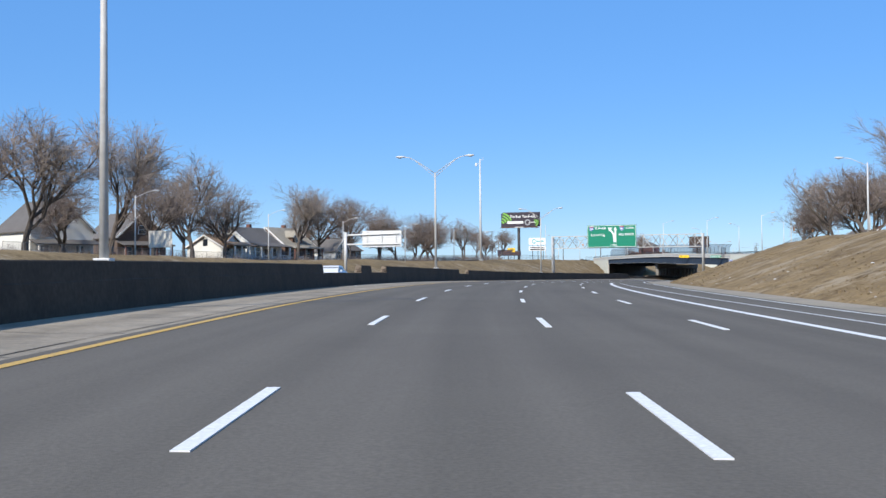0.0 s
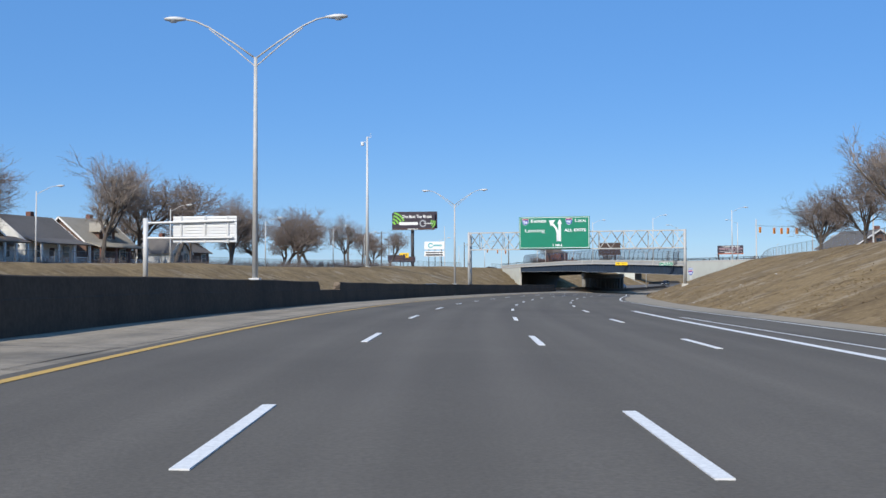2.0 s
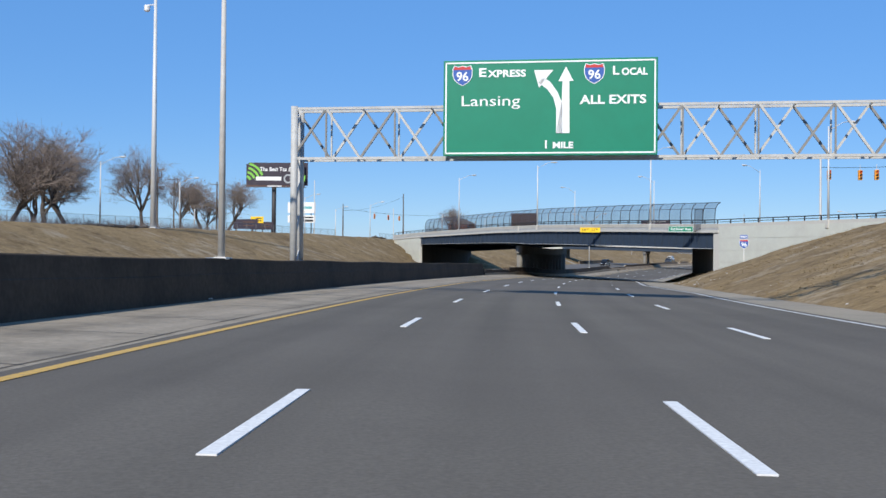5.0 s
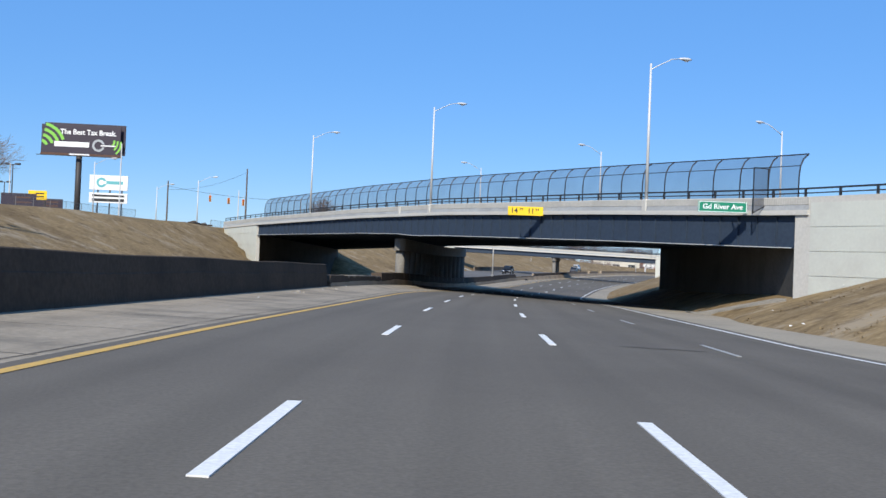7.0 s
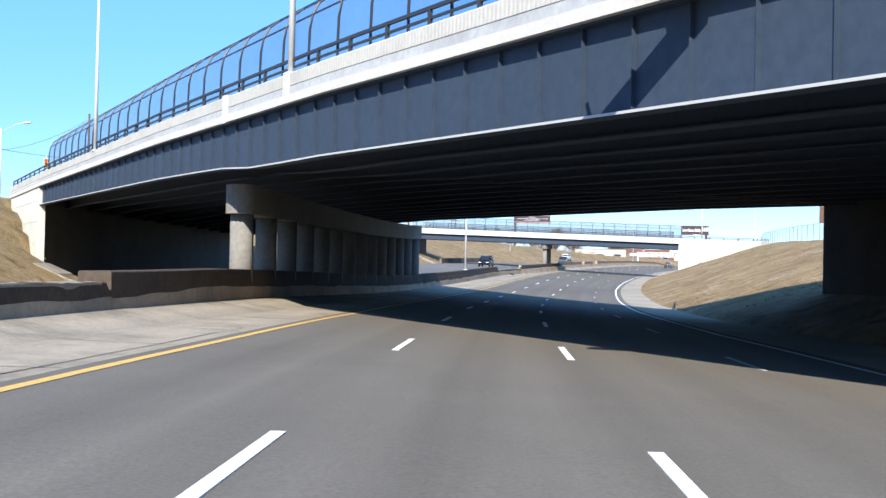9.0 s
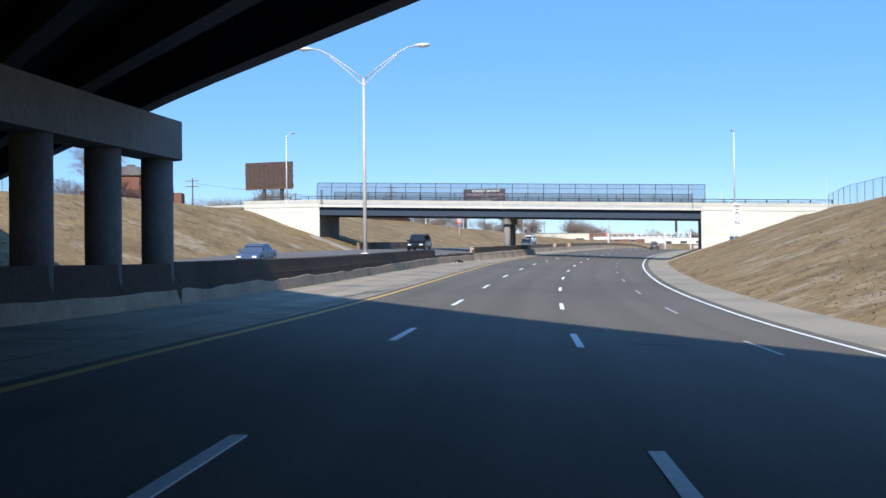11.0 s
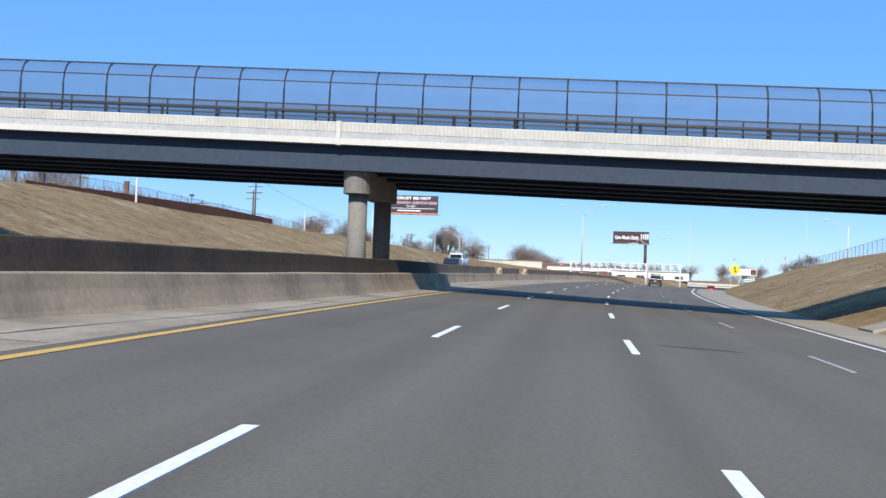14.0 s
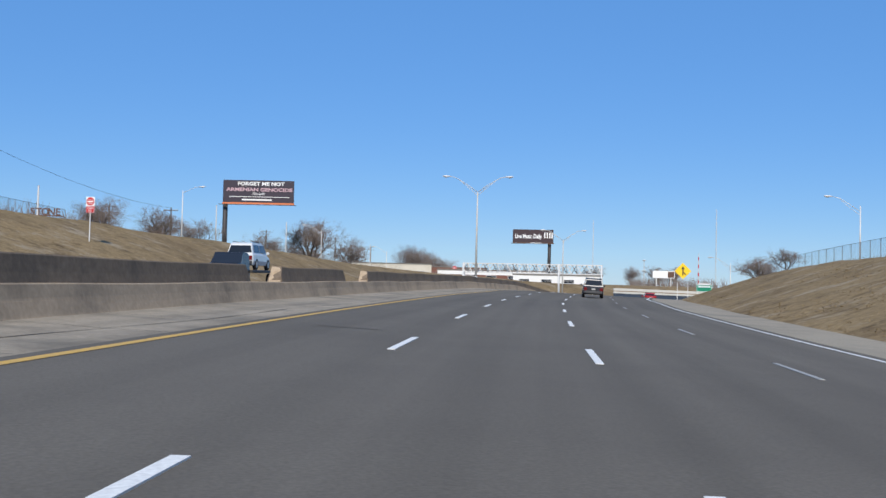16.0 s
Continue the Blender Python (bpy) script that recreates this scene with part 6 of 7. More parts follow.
house(147, -74, 60, 10, 11, 5.0, 9.5, SIDING, ROOF, "two-storey pale house behind bare trees")
house(128, -78, 60, 10, 11, 5.6, 10.2, BRICK_DARK, ROOF, "dark brick house behind bare trees")
house(165, -72, 60, 9, 10, 4.4, 8.4, BRICK_DARK, ROOF, "dark house between bare trees")
house(103, -72, 58, 12, 10, 3.0, 5.6, SIDING, ROOF_PALE, "low pale house behind a fence", porch=False, gable_front=False)
house(262, 42, -60, 10, 10, 3.2, 6.0, BRICK_BROWN, ROOF, "brick house with dark hipped roof beyond the slope", porch=False, gable_front=False)


def hall(s, u, turn, w, d, h, wall, label, band=None, windows=0, base=None):
    """A flat-roofed building."""
    th = thing("building", stand(s, u, (surf(s, u) if base is None else base) - 0.2, turn), label, "building")
    part("wall", Geo().box(-w / 2, 0, 0, w / 2, d, h), wall, th)
    part("roof", Geo().box(-w / 2 - 0.15, -0.15, h, w / 2 + 0.15, d + 0.15, h + 0.35), CONCRETE_GREY, th)
    if band:
        part("band", Geo().box(-w / 2 - 0.02, -0.06, h * 0.62, w / 2 + 0.02, -0.005, h * 0.95), band, th)
    for k in range(windows):
        x = -w / 2 + w * (k + 0.5) / windows
        window(th, x, h * 0.38, w / windows * 0.45, h * 0.36, -0.02)
    return th


PALE_WALL = material("cream_block_wall", (0.52, 0.48, 0.4), 0.85, second=(0.58, 0.54, 0.45), grain=1, scale=0.8, stain=0.3, stain_scale=0.3)
WHITE_WALL = material("white_block_wall", (0.68, 0.68, 0.66), 0.8, second=(0.73, 0.73, 0.71), grain=1, scale=0.6)
hall(850, -20, 0, 36, 14, 3.8, BRICK_RED, "low red brick store beyond the gantry", WHITE_WALL, 5)
hall(795, 2, 0, 25, 10, 2.6, WHITE_WALL, "low white store building beyond the gantry", windows=4)
hall(840, -52, 8, 26, 12, 5.0, PALE_WALL, "low cream building beyond the median", windows=3)
hall(1010, -52, 6, 40, 14, 7, BRICK_RED, "far brick building behind trees", windows=4)
hall(690, -84, 40, 20, 10, 4.2, PALE_WALL, "low shed behind the scrub")

# octagonal brick pavilion with a dark roof beyond the left slope
pav = thing("pavilion", stand(508, -79.4, 6.5, 20), "red brick octagonal building with dark hipped roof", "building")
oct_ = [(5.0 * math.cos(a), 5.0 * math.sin(a)) for a in np.linspace(math.pi / 8, 2 * math.pi + math.pi / 8, 8, endpoint=False)]
part("wall", Geo().loft([[(x, y, z) for x, y in oct_] for z in (-0.6, 7.7)]), BRICK_RED, pav)
part("roof", Geo().loft([[(x * k, y * k, z) for x, y in oct_] for k, z in ((1.08, 7.45), (1.08, 7.65), (0.3, 9.25), (0.1, 9.3))]), ROOF, pav)
part("vent", Geo().loft([[(x * 0.14, y * 0.14, z) for x, y in oct_] for z in (9.2, 9.6)]), ROOF, pav)
part("round_window", Geo().tube([(2.35, -4.3, 6.2), (2.55, -4.65, 6.2)], 0.55, 20), GLASS_DARK, pav)
part("annex", Geo().box(4.4, -1.5, -0.6, 8.6, 3.6, 4.7, bevel=0.05), BRICK_RED, pav)
part("annex", Geo().box(-8.4, -1.0, -0.6, -4.4, 3.4, 5.0, bevel=0.05), BRICK_RED, pav)
part("chimney", Geo().box(6.4, -1.9, -0.6, 7.2, -0.9, 5.7, bevel=0.05), BRICK_RED, pav)

# cut-out letters of a stone yard on the crest
stone = thing("yard_sign", stand(585.5, -45.6, surf(585.5, -45.6) - 0.05, 6), "weathered cut-out letters standing on the grass crest", "sign")
for k, ch in enumerate("STONE"):
    letters("letter", ch, 0.95, BB_BROWN, stone, -1.2 + 0.6 * k, 0.42, 0.0, bold=0.02)
part("rail", Geo().bar((-1.6, 0.06, 0.08), (1.6, 0.06, 0.08), 0.08, 0.1), BB_BROWN, stone)
shed = thing("brick_stack", stand(552.5, -60, surf(552.5, -60) - 0.1, 12), "low red brick block with a tall chimney behind the wall", "building")
part("base", Geo().box(-1.0, 0, -0.3, 0.8, 1.6, 2.0, bevel=0.05), BRICK_RED, shed)
part("shoulder", Geo().loft([[(-0.7, 0.1, 2.0), (0.8, 0.1, 2.0), (0.8, 1.4, 2.0), (-0.7, 1.4, 2.0)], [(0.15, 0.4, 2.5), (0.72, 0.4, 2.5), (0.72, 1.1, 2.5), (0.15, 1.1, 2.5)]]), BRICK_RED, shed)
part("chimney", Geo().box(0.18, 0.45, 2.4, 0.7, 1.0, 3.9, bevel=0.03), BRICK_RED, shed)
part("cap", Geo().box(0.12, 0.39, 3.9, 0.76, 1.06, 4.0, bevel=0.02), BRICK_RED, shed)

# brown retaining wall of timber along the left crest after the overpass
RUST = material("rust_brown_sheet_wall", (0.19, 0.08, 0.048), 0.85, second=(0.25, 0.11, 0.066), grain=1, scale=0.8, stain=0.4, stain_scale=0.3, spec=0.12)
low_wall = tagged(new("boundary_wall"), "rust-brown sheet boundary wall along the crest", "wall", kind="structure")
for k in range(18):
    s = 512.4 + k * 3.4
    z = surf(s, -48)
    h = float(np.interp(s, (512, 530, 545), (0.3, 0.6, 0.95)))
    g = Geo()
    a, b = W(s, -48), W(s + 3.34, -48)
    g.add([Vector((p.x + dx, p.y, elev(s) + zz)) for p in (a, b) for dx, zz in ((0, z - 0.3), (0.12, z - 0.3), (0.12, z + h), (0, z + h))], [(0, 1, 2, 3), (7, 6, 5, 4), (0, 4, 5, 1), (1, 5, 6, 2), (2, 6, 7, 3), (3, 7, 4, 0)])
    part("sheet_panel", g, RUST, low_wall)

# ---- fences ----
FENCE_GREY = material("weathered_fence_steel", (0.14, 0.14, 0.135), 0.7, second=(0.2, 0.2, 0.19), grain=1, scale=0.8)

def crest_fence(line, s0, s1, height, pitch, label, mat=LINK_GREY, post=FENCE_GREY):
    fence = thing("fence", Matrix(), label, "fence")
    ss = np.linspace(s0, s1, int((s1 - s0) / pitch) + 1)
    def base(s):
        u = line(s) if callable(line) else line
        return W(s, u, surf(s, u) - 0.05)
    up = Vector((0, 0, height))
    for s in ss:
        p = base(s)
        part("post", Geo().tube([p - Vector((0, 0, 0.2)), p + up], 0.03, 6), post, fence)
    part("top_rail", Geo().tube([base(s) + up for s in ss], 0.02, 5), post, fence)
    for a, b in zip(ss[:-1], ss[1:]):
        part("wire_panel", Geo().add([base(a), base(b), base(b) + up, base(a) + up], [(0, 1, 2, 3)]), mat, fence)
    return fence


crest_fence(-51, 100, 350, 1.5, 3.6, "grey chain-link fence along the cutting's crest")
crest_fence(-52, 378, 468, 1.9, 4.0, "grey chain-link fence above the grass slope")
crest_fence(-50.5, 486, 600, 1.9, 4.0, "tall chain-link fence behind the boundary wall")
crest_fence(lambda s: foot(s) + 18.5, 150, 262, 1.7, 3.6, "tall grey chain-link fence on the grass crest")
crest_fence(lambda s: foot(s) + 17.5, 488, 640, 2.0, 3.2, "grey chain-link fence along the grass crest")
crest_fence(lambda s: foot(s) + 17.5, 332, 462, 1.8, 3.6, "grey chain-link fence beside the grass crest")


# ---- utility poles and wires ----
def utility_pole(s, u, height, arms, label="weathered wooden utility pole with crossarms", turn=0.0, lean=0.0, insulators=True):
    th = thing("utility_pole", stand(s, u, surf(s, u) - 0.2, turn) @ pose(0, 0, 0, 0, lean, 0), label, "utility pole")
    part("pole", Geo().tube([(0, 0, -0.3), (0, 0, height)], [0.17, 0.11], 9), WOOD_POLE, th)
    for k in range(arms):
        z = height - 0.5 - k * 1.0
        part("crossarm", Geo().box(-1.25, -0.2, z - 0.06, 1.25, -0.08, z + 0.06), WOOD_POLE, th)
        if insulators:
            g = Geo()
            for x in (-1.1, -0.6, 0.6, 1.1):
                g.tube([(x, -0.14, z + 0.05), (x, -0.14, z + 0.22)], 0.05, 6)
            part("insulator", g, GALV, th)
    return th


for s, u, h, a in ((592.5, -58, 10.2, 4), (601.7, -62, 8.0, 2), (590, -66, 5.0, 2), (657, -70, 8.0, 3), (668.7, -64, 8.6, 1), (737.3, -66, 9.8, 1), (816.5, -66, 12.6, 2), (880, -66, 12, 2), (940, -64, 12, 2), (1010, -60, 12, 2), (1080, -56, 12, 2), (560, -70, 6.5, 2), (520, -74, 7.0, 2)):
    utility_pole(s, u, h, a)
for s, u, h in ((232, -64, 11.0), (318, -70, 11.0), (352, -86, 12.0), (186, -70, 9.5)):
    utility_pole(s, u, h, 1)
for s, u, h in ((385, -49, 11.0), (393.7, -67.1, 9.4)):
    utility_pole(s, u, h, 0, "weathered wooden pole holding signal wires")
plain = [(532.0, -47.5, 5.2), (590.8, -49, 3.6), (665.6, -55, 8.9), (685.5, -48, 7.8), (764.4, -46, 8.4), (331, -70, 6.0), (448, -52, 6.5), (373, -65, 13.2), (370.4, -82, 9.3), (408, -60, 9.0)]
for s, u, h in plain:
    th = thing("post", stand(s, u, surf(s, u) - 0.2), "plain pale steel post on the crest", "post")
    part("shaft", Geo().tube([(0, 0, -0.2), (0, 0, h)], [0.12, 0.09], 8), GALV, th)
    part("cap", Geo().tube([(0, 0, h), (0, 0, h + 0.06)], [0.12, 0.05], 8), GALV, th)


flood = thing("flood_light", stand(573, -60, surf(573, -60) - 0.2), "small dark floodlight on a thin post behind the wall", "floodlight")
part("shaft", Geo().tube([(0, 0, -0.2), (0, 0, 4.2)], [0.06, 0.05], 8), DARK_STEEL, flood)
part("housing", Geo().loft([[(-0.3, y, z), (0.3, y, z), (0.3, y + 0.05, z + h), (-0.3, y + 0.05, z + h)] for y, z, h in ((-0.22, 4.05, 0.34), (0.16, 4.14, 0.2))]), DARK_STEEL, flood)


def wire(name, a, b, sag, r=0.02, label="thin black overhead wire between poles"):
    pts = [Vector(a).lerp(Vector(b), t) - Vector((0, 0, 4 * sag * t * (1 - t))) for t in np.linspace(0, 1, 13)]
    ob = new(name, Geo().tube(pts, r, 4).mesh(name, BLACK_METAL))
    return tagged(ob, label, "wire")


# traffic signals on a span wire beyond the right end of the first bridge
SIGNAL = material("amber_signal_housing", (0.75, 0.3, 0.03), 0.5)
RED_LENS = material("red_signal_lens", (0.5, 0.02, 0.02), 0.3)
def signal_head(p, turn):
    """A three-lens signal hung from p on a span wire."""
    th = thing("traffic_signal", pose(p.x, p.y, p.z, 0, 0, -heading(270) + turn), "amber traffic signal hung on a span wire", "traffic signal", "span wire signals")
    part("hanger", Geo().tube([(0, 0, 0.3), (0, 0, -0.3)], 0.03, 6), GALV, th)
    part("housing", Geo().box(-0.21, -0.16, -1.4, 0.21, 0.16, -0.3, bevel=0.03), SIGNAL, th)
    for j in range(3):
        part("lens", Geo().tube([(0, -0.165, -0.5 - j * 0.35), (0, -0.2, -0.5 - j * 0.35)], 0.13, 12), RED_LENS if j == 0 else BLACK_METAL, th)
        part("visor", Geo().loft([[(0.15 * math.cos(a), y, -0.5 - j * 0.35 + 0.15 * math.sin(a)) for a in np.linspace(-0.3, math.pi + 0.3, 8)] for y in (-0.16, -0.36)], closed=False), SIGNAL, th)


sig_a, sig_b = W(286, 29.2, 0), W(252, 47, 0)
for p, h in ((sig_a, 9.4), (sig_b, 9.2)):
    th = thing("signal_pole", pose(p.x, p.y, 4.9), "grey steel pole holding the signal span wire", "pole")
    part("shaft", Geo().tube([(0, 0, -0.4), (0, 0, h)], [0.16, 0.11], 10), GALV, th)
    part("cap", Geo().tube([(0, 0, h), (0, 0, h + 0.08)], [0.12, 0.04], 10), GALV, th)
wire("span_wire", (sig_a.x, sig_a.y, 13.2), (sig_b.x, sig_b.y, 13.0), 0.9, 0.025, "span wire carrying the traffic signals")
for t in (0.04, 0.18, 0.25, 0.31, 0.39):
    p = Vector((sig_a.x, sig_a.y, 13.2)).lerp(Vector((sig_b.x, sig_b.y, 13.0)), t) - Vector((0, 0, 3.6 * t * (1 - t)))
    signal_head(p, 10)
wire("overhead_wire", W(385, -49, 17.2), W(393.7, -67.1, 14.6), 0.9)
left_a, left_b = W(393.7, -67.1, 15.2), W(397.2, -43.8, 13.4)
th = thing("signal_pole", pose(left_b.x, left_b.y, left_b.z - 6.0), "grey steel pole holding the signal span wire", "pole")
part("shaft", Geo().tube([(0, 0, -1.2), (0, 0, 6.2)], [0.15, 0.1], 10), GALV, th)
part("cap", Geo().tube([(0, 0, 6.2), (0, 0, 6.28)], [0.11, 0.04], 10), GALV, th)
wire("span_wire", left_a, left_b, 0.6, 0.025, "span wire carrying the traffic signals")
for t in (0.32, 0.46, 0.57):
    p = left_a.lerp(left_b, t) - Vector((0, 0, 2.4 * t * (1 - t) + 0.02))
    signal_head(p, 14)
wire("overhead_wire", W(592.5, -58, 15.0), W(668.7, -64, 12.4), 1.2)
wire("overhead_wire", W(592.5, -58, 14.2), W(520, -74, 13.5), 1.2)

# antenna tower and mast beyond the road's end
tower = thing("antenna_tower", stand(1092.5, 20.5, 0.3), "slender guyed lattice antenna tower in the far distance", "tower")
for a in range(3):
    x, y = 0.4 * math.cos(a * 2.094), 0.4 * math.sin(a * 2.094)
    part("leg", Geo().tube([(x, y, -0.5), (x * 0.4, y * 0.4, 37)], 0.07, 5), GALV, tower)
g = Geo()
for k in range(18):
    for a in range(3):
        p = lambda q, z: Vector((math.cos(q * 2.094), math.sin(q * 2.094), 0)) * (0.4 - 0.0065 * z) + Vector((0, 0, z))
        g.bar(p(a, k * 2.0), p((a + 1) % 3, k * 2.0 + 2.0), 0.05, 0.05)
part("lacing", g, GALV, tower)
copy_thing(tower, stand(1100, 87.8, 0.3) @ Matrix.Diagonal((1, 1, 1.2, 1)))

# second gantry over the road ahead
gan2 = thing("sign_gantry", stand(698.5, -2.8, 0, -4), "grey steel truss gantry over the road ahead", "sign gantry")
box_truss(gan2, -13.4, 13.4, 2.75, 4.5, 1.3, 14, GALV, 0.08)
for x in (-13.3, 5.2, 13.3):
    gantry_leg(gan2, x, 4.6, -3.6, 1.3, GALV)

# pale parapet of the exit ramp's bridge
ramp_rail = tagged(new("ramp_parapet"), "low pale concrete ramp parapet with blue steel below", "parapet", kind="structure")
ra, rb = W(680, 11.9, 0), W(682, 34, 0)
part("parapet_rail", Geo().bar((ra.x, ra.y, ra.z + 0.15), (rb.x, rb.y, rb.z - 0.25), 0.3, 0.42), CONCRETE, ramp_rail)
part("parapet_rail", Geo().bar((ra.x, ra.y, ra.z - 0.37), (rb.x, rb.y, rb.z - 0.77), 0.4, 0.3), CONCRETE, ramp_rail)
part("beam", Geo().bar((ra.x, ra.y, ra.z - 0.87), (rb.x, rb.y, rb.z - 1.27), 0.3, 0.7), BLUE_STEEL, ramp_rail)
white_board = thing("sign_board", stand(874, 38.6, 0.6), "white billboard far beyond the ramp", "sign board")
for x in (-2.5, 2.5):
    part("post", Geo().box(x - 0.15, 0, -0.3, x + 0.15, 0.3, 3.4), GALV, white_board)
part("sign_panel", Geo().box(-3.8, -0.2, 2.8, 3.8, 0.0, 5.3, bevel=0.05), BB_WHITE, white_board)
part("picture_bar", Geo().box(1.4, -0.24, 3.0, 3.6, -0.21, 5.1), BB_BROWN, white_board)

# slim masts beyond the ramp
for s_, u_, h, pale in ((995, 41, 12.6, False), (997.5, 65.8, 16.0, True)):
    th = thing("mast", stand(s_, u_, 0.4), "slim pale mast with banded head far beyond the ramp" if pale else "slim grey mast with lamp clusters beyond the ramp", "mast")
    part("shaft", Geo().tube([(0, 0, -0.4), (0, 0, h)], [0.28, 0.12], 8), GALV, th)
    if pale:
        for k in range(4):
            part("band", Geo().tube([(0, 0, 2 + k * 3.6), (0, 0, 3.6 + k * 3.6)], 0.32 - 0.03 * k, 8), SIGN_RED, th)
    else:
        for z, r in ((h - 0.4, 0.9), (h - 5.2, 1.3)):
            part("lamp_cluster", Geo().loft([[(q * math.cos(a), q * math.sin(a), zz) for a in np.linspace(0, 2 * math.pi, 10, endpoint=False)] for q, zz in ((r * 0.4, z - 0.35), (r, z), (r * 0.5, z + 0.3))]), GALV, th)

# twin-headed floodlights on the car lot
for s_, u_, h in ((373.5, -83.6, 9.4), (397.8, -101.8, 8.4)):
    th = thing("flood_light", stand(s_, u_, surf(s_, u_) - 0.1), "twin-headed floodlight on a dark steel pole", "flood light", "car lot floodlights")
    part("pole", Geo().tube([(0, 0, -0.3), (0, 0, h)], [0.12, 0.08], 8), DARK_STEEL, th)
    part("crossbar", Geo().bar((-0.8, 0, h - 0.1), (0.8, 0, h - 0.1), 0.07, 0.07), DARK_STEEL, th)
    for x in (-0.85, 0.85):
        part("lamp_head", Geo().box(x - 0.4, -0.25, h - 0.15, x + 0.4, 0.25, h + 0.15, bevel=0.05), DARK_STEEL, th)
utility_pole(338.2, -69.4, 10.0, 1)

# ---- vehicles ----
TYRE = material("black_tyre_rubber", (0.015, 0.015, 0.016), 0.85)
RIM = material("alloy_rim", (0.4, 0.4, 0.41), 0.35, metal=0.8)
CAR_GLASS = material("tinted_car_glass", (0.015, 0.018, 0.022), 0.06)
TAIL = material("red_tail_lens", (0.14, 0.008, 0.008), 0.2)
HEADLIGHT = material("clear_headlight", (0.7, 0.72, 0.74), 0.15)
PLATE = material("number_plate_plain", (0.35, 0.35, 0.34), 0.5)


def paint(name, colour):
    return material(name, colour, 0.25, metal=0.2, spec=0.6)


def car(kind, colour, label, name="car"):
    """A vehicle facing +y, wheels on z = 0."""
    suv = kind == "suv"
    L, Wd, H = (4.6, 1.85, 1.75) if suv else (4.7, 1.8, 1.42)
    th = thing(name, Matrix(), label, "car")
    w = Wd / 2
    belt, sill = (1.05, 0.3) if suv else (0.9, 0.25)
    # body: rings from tail to nose
    rows = [(-L / 2, 0.55, belt - 0.12, 0.86), (-L / 2 + 0.12, 0.3, belt, 0.97), (-L / 2 + 0.6, sill, belt + 0.02, 1.0), (0, sill, belt, 1.0), (L / 2 - 1.3, sill, belt - 0.04, 1.0), (L / 2 - 0.45, sill, belt - 0.17, 0.96), (L / 2 - 0.08, 0.32, belt - 0.3, 0.88), (L / 2, 0.42, belt - 0.4, 0.8)]
    rings = []
    for y, z0, z1, k in rows:
        a = w * k
        rings.append([(-a * 0.94, y, z0), (a * 0.94, y, z0), (a, y, z0 + (z1 - z0) * 0.35), (a * 0.98, y, z1 - 0.1), (a * 0.9, y, z1), (-a * 0.9, y, z1), (-a * 0.98, y, z1 - 0.1), (-a, y, z0 + (z1 - z0) * 0.35)])
    body = part("body", Geo().loft(rings), colour, th, smooth=False)
    # cabin
    if suv:
        prof = [(-L / 2 + 0.1, belt - 0.02), (-L / 2 + 0.35, H - 0.12), (-L / 2 + 0.6, H), (0.35, H), (0.75, H - 0.1), (1.35, belt - 0.03)]
    else:
        prof = [(-L / 2 + 0.75, belt - 0.03), (-0.95, H - 0.06), (-0.6, H), (0.1, H), (0.4, H - 0.08), (1.2, belt - 0.06)]
    g = Geo()
    rings = []
    for y, z in prof:
        k = 0.9 if z < belt + 0.05 else 0.74
        rings.append([(-w * 0.9, y, belt - 0.06), (w * 0.9, y, belt - 0.06), (w * k, y, max(z, belt - 0.03)), (-w * k, y, max(z, belt - 0.03))])
    cabin = part("cabin", g.loft(rings), colour, th)
    # glass set proud of the cabin
    def pane(pts, name="side_window"):
        n = len(pts)
        part(name, Geo().add(pts, [tuple(range(n))]), CAR_GLASS, th)
    zt = H - 0.14
    yb = prof[0][0]
    zi = belt + 0.06
    def lerp_y(i, z):
        (y0, z0_), (y1, z1_) = prof[i], prof[i + 1]
        return y0 + (y1 - y0) * (z - z0_) / (z1_ - z0_)
    e = 0.015
    i_f = len(prof) - 2
    pane([(-w * 0.84, lerp_y(0, zi) - e, zi), (w * 0.84, lerp_y(0, zi) - e, zi), (w * 0.7, lerp_y(0, zt - 0.05) - e, zt - 0.05), (-w * 0.7, lerp_y(0, zt - 0.05) - e, zt - 0.05)], "rear_window")
    pane([(-w * 0.84, lerp_y(i_f, zi) + e, zi), (w * 0.84, lerp_y(i_f, zi) + e, zi), (w * 0.7, lerp_y(i_f, zt - 0.02) + e, zt - 0.02), (-w * 0.7, lerp_y(i_f, zt - 0.02) + e, zt - 0.02)], "windscreen")
    for sgn in (-1, 1):
        y0, y1 = prof[1][0] + 0.25, prof[-2][0] + 0.15
        m = (y0 + y1) / 2
        for a, b in ((y0, m - 0.06), (m + 0.06, y1)):
            pane([(sgn * (w * 0.885 + e), a - 0.12 if a == y0 else a, zi), (sgn * (w * 0.885 + e), b + (0.3 if b == y1 else 0), zi), (sgn * (w * 0.765 + e), b - (0.1 if b == y1 else 0), zt), (sgn * (w * 0.765 + e), a, zt)])
        part("mirror", Geo().box(sgn * (w + 0.02), 0.75, belt - 0.02, sgn * (w + 0.2), 0.9, belt + 0.14, bevel=0.02) if sgn > 0 else Geo().box(-w - 0.2, 0.75, belt - 0.02, -w - 0.02, 0.9, belt + 0.14, bevel=0.02), colour, th)
        part("tail_light", Geo().box(min(sgn * w * 0.62, sgn * w * 0.9), -L / 2 - 0.012, belt - 0.42, max(sgn * w * 0.62, sgn * w * 0.9), -L / 2 + 0.1, belt - 0.14, bevel=0.02), TAIL, th)
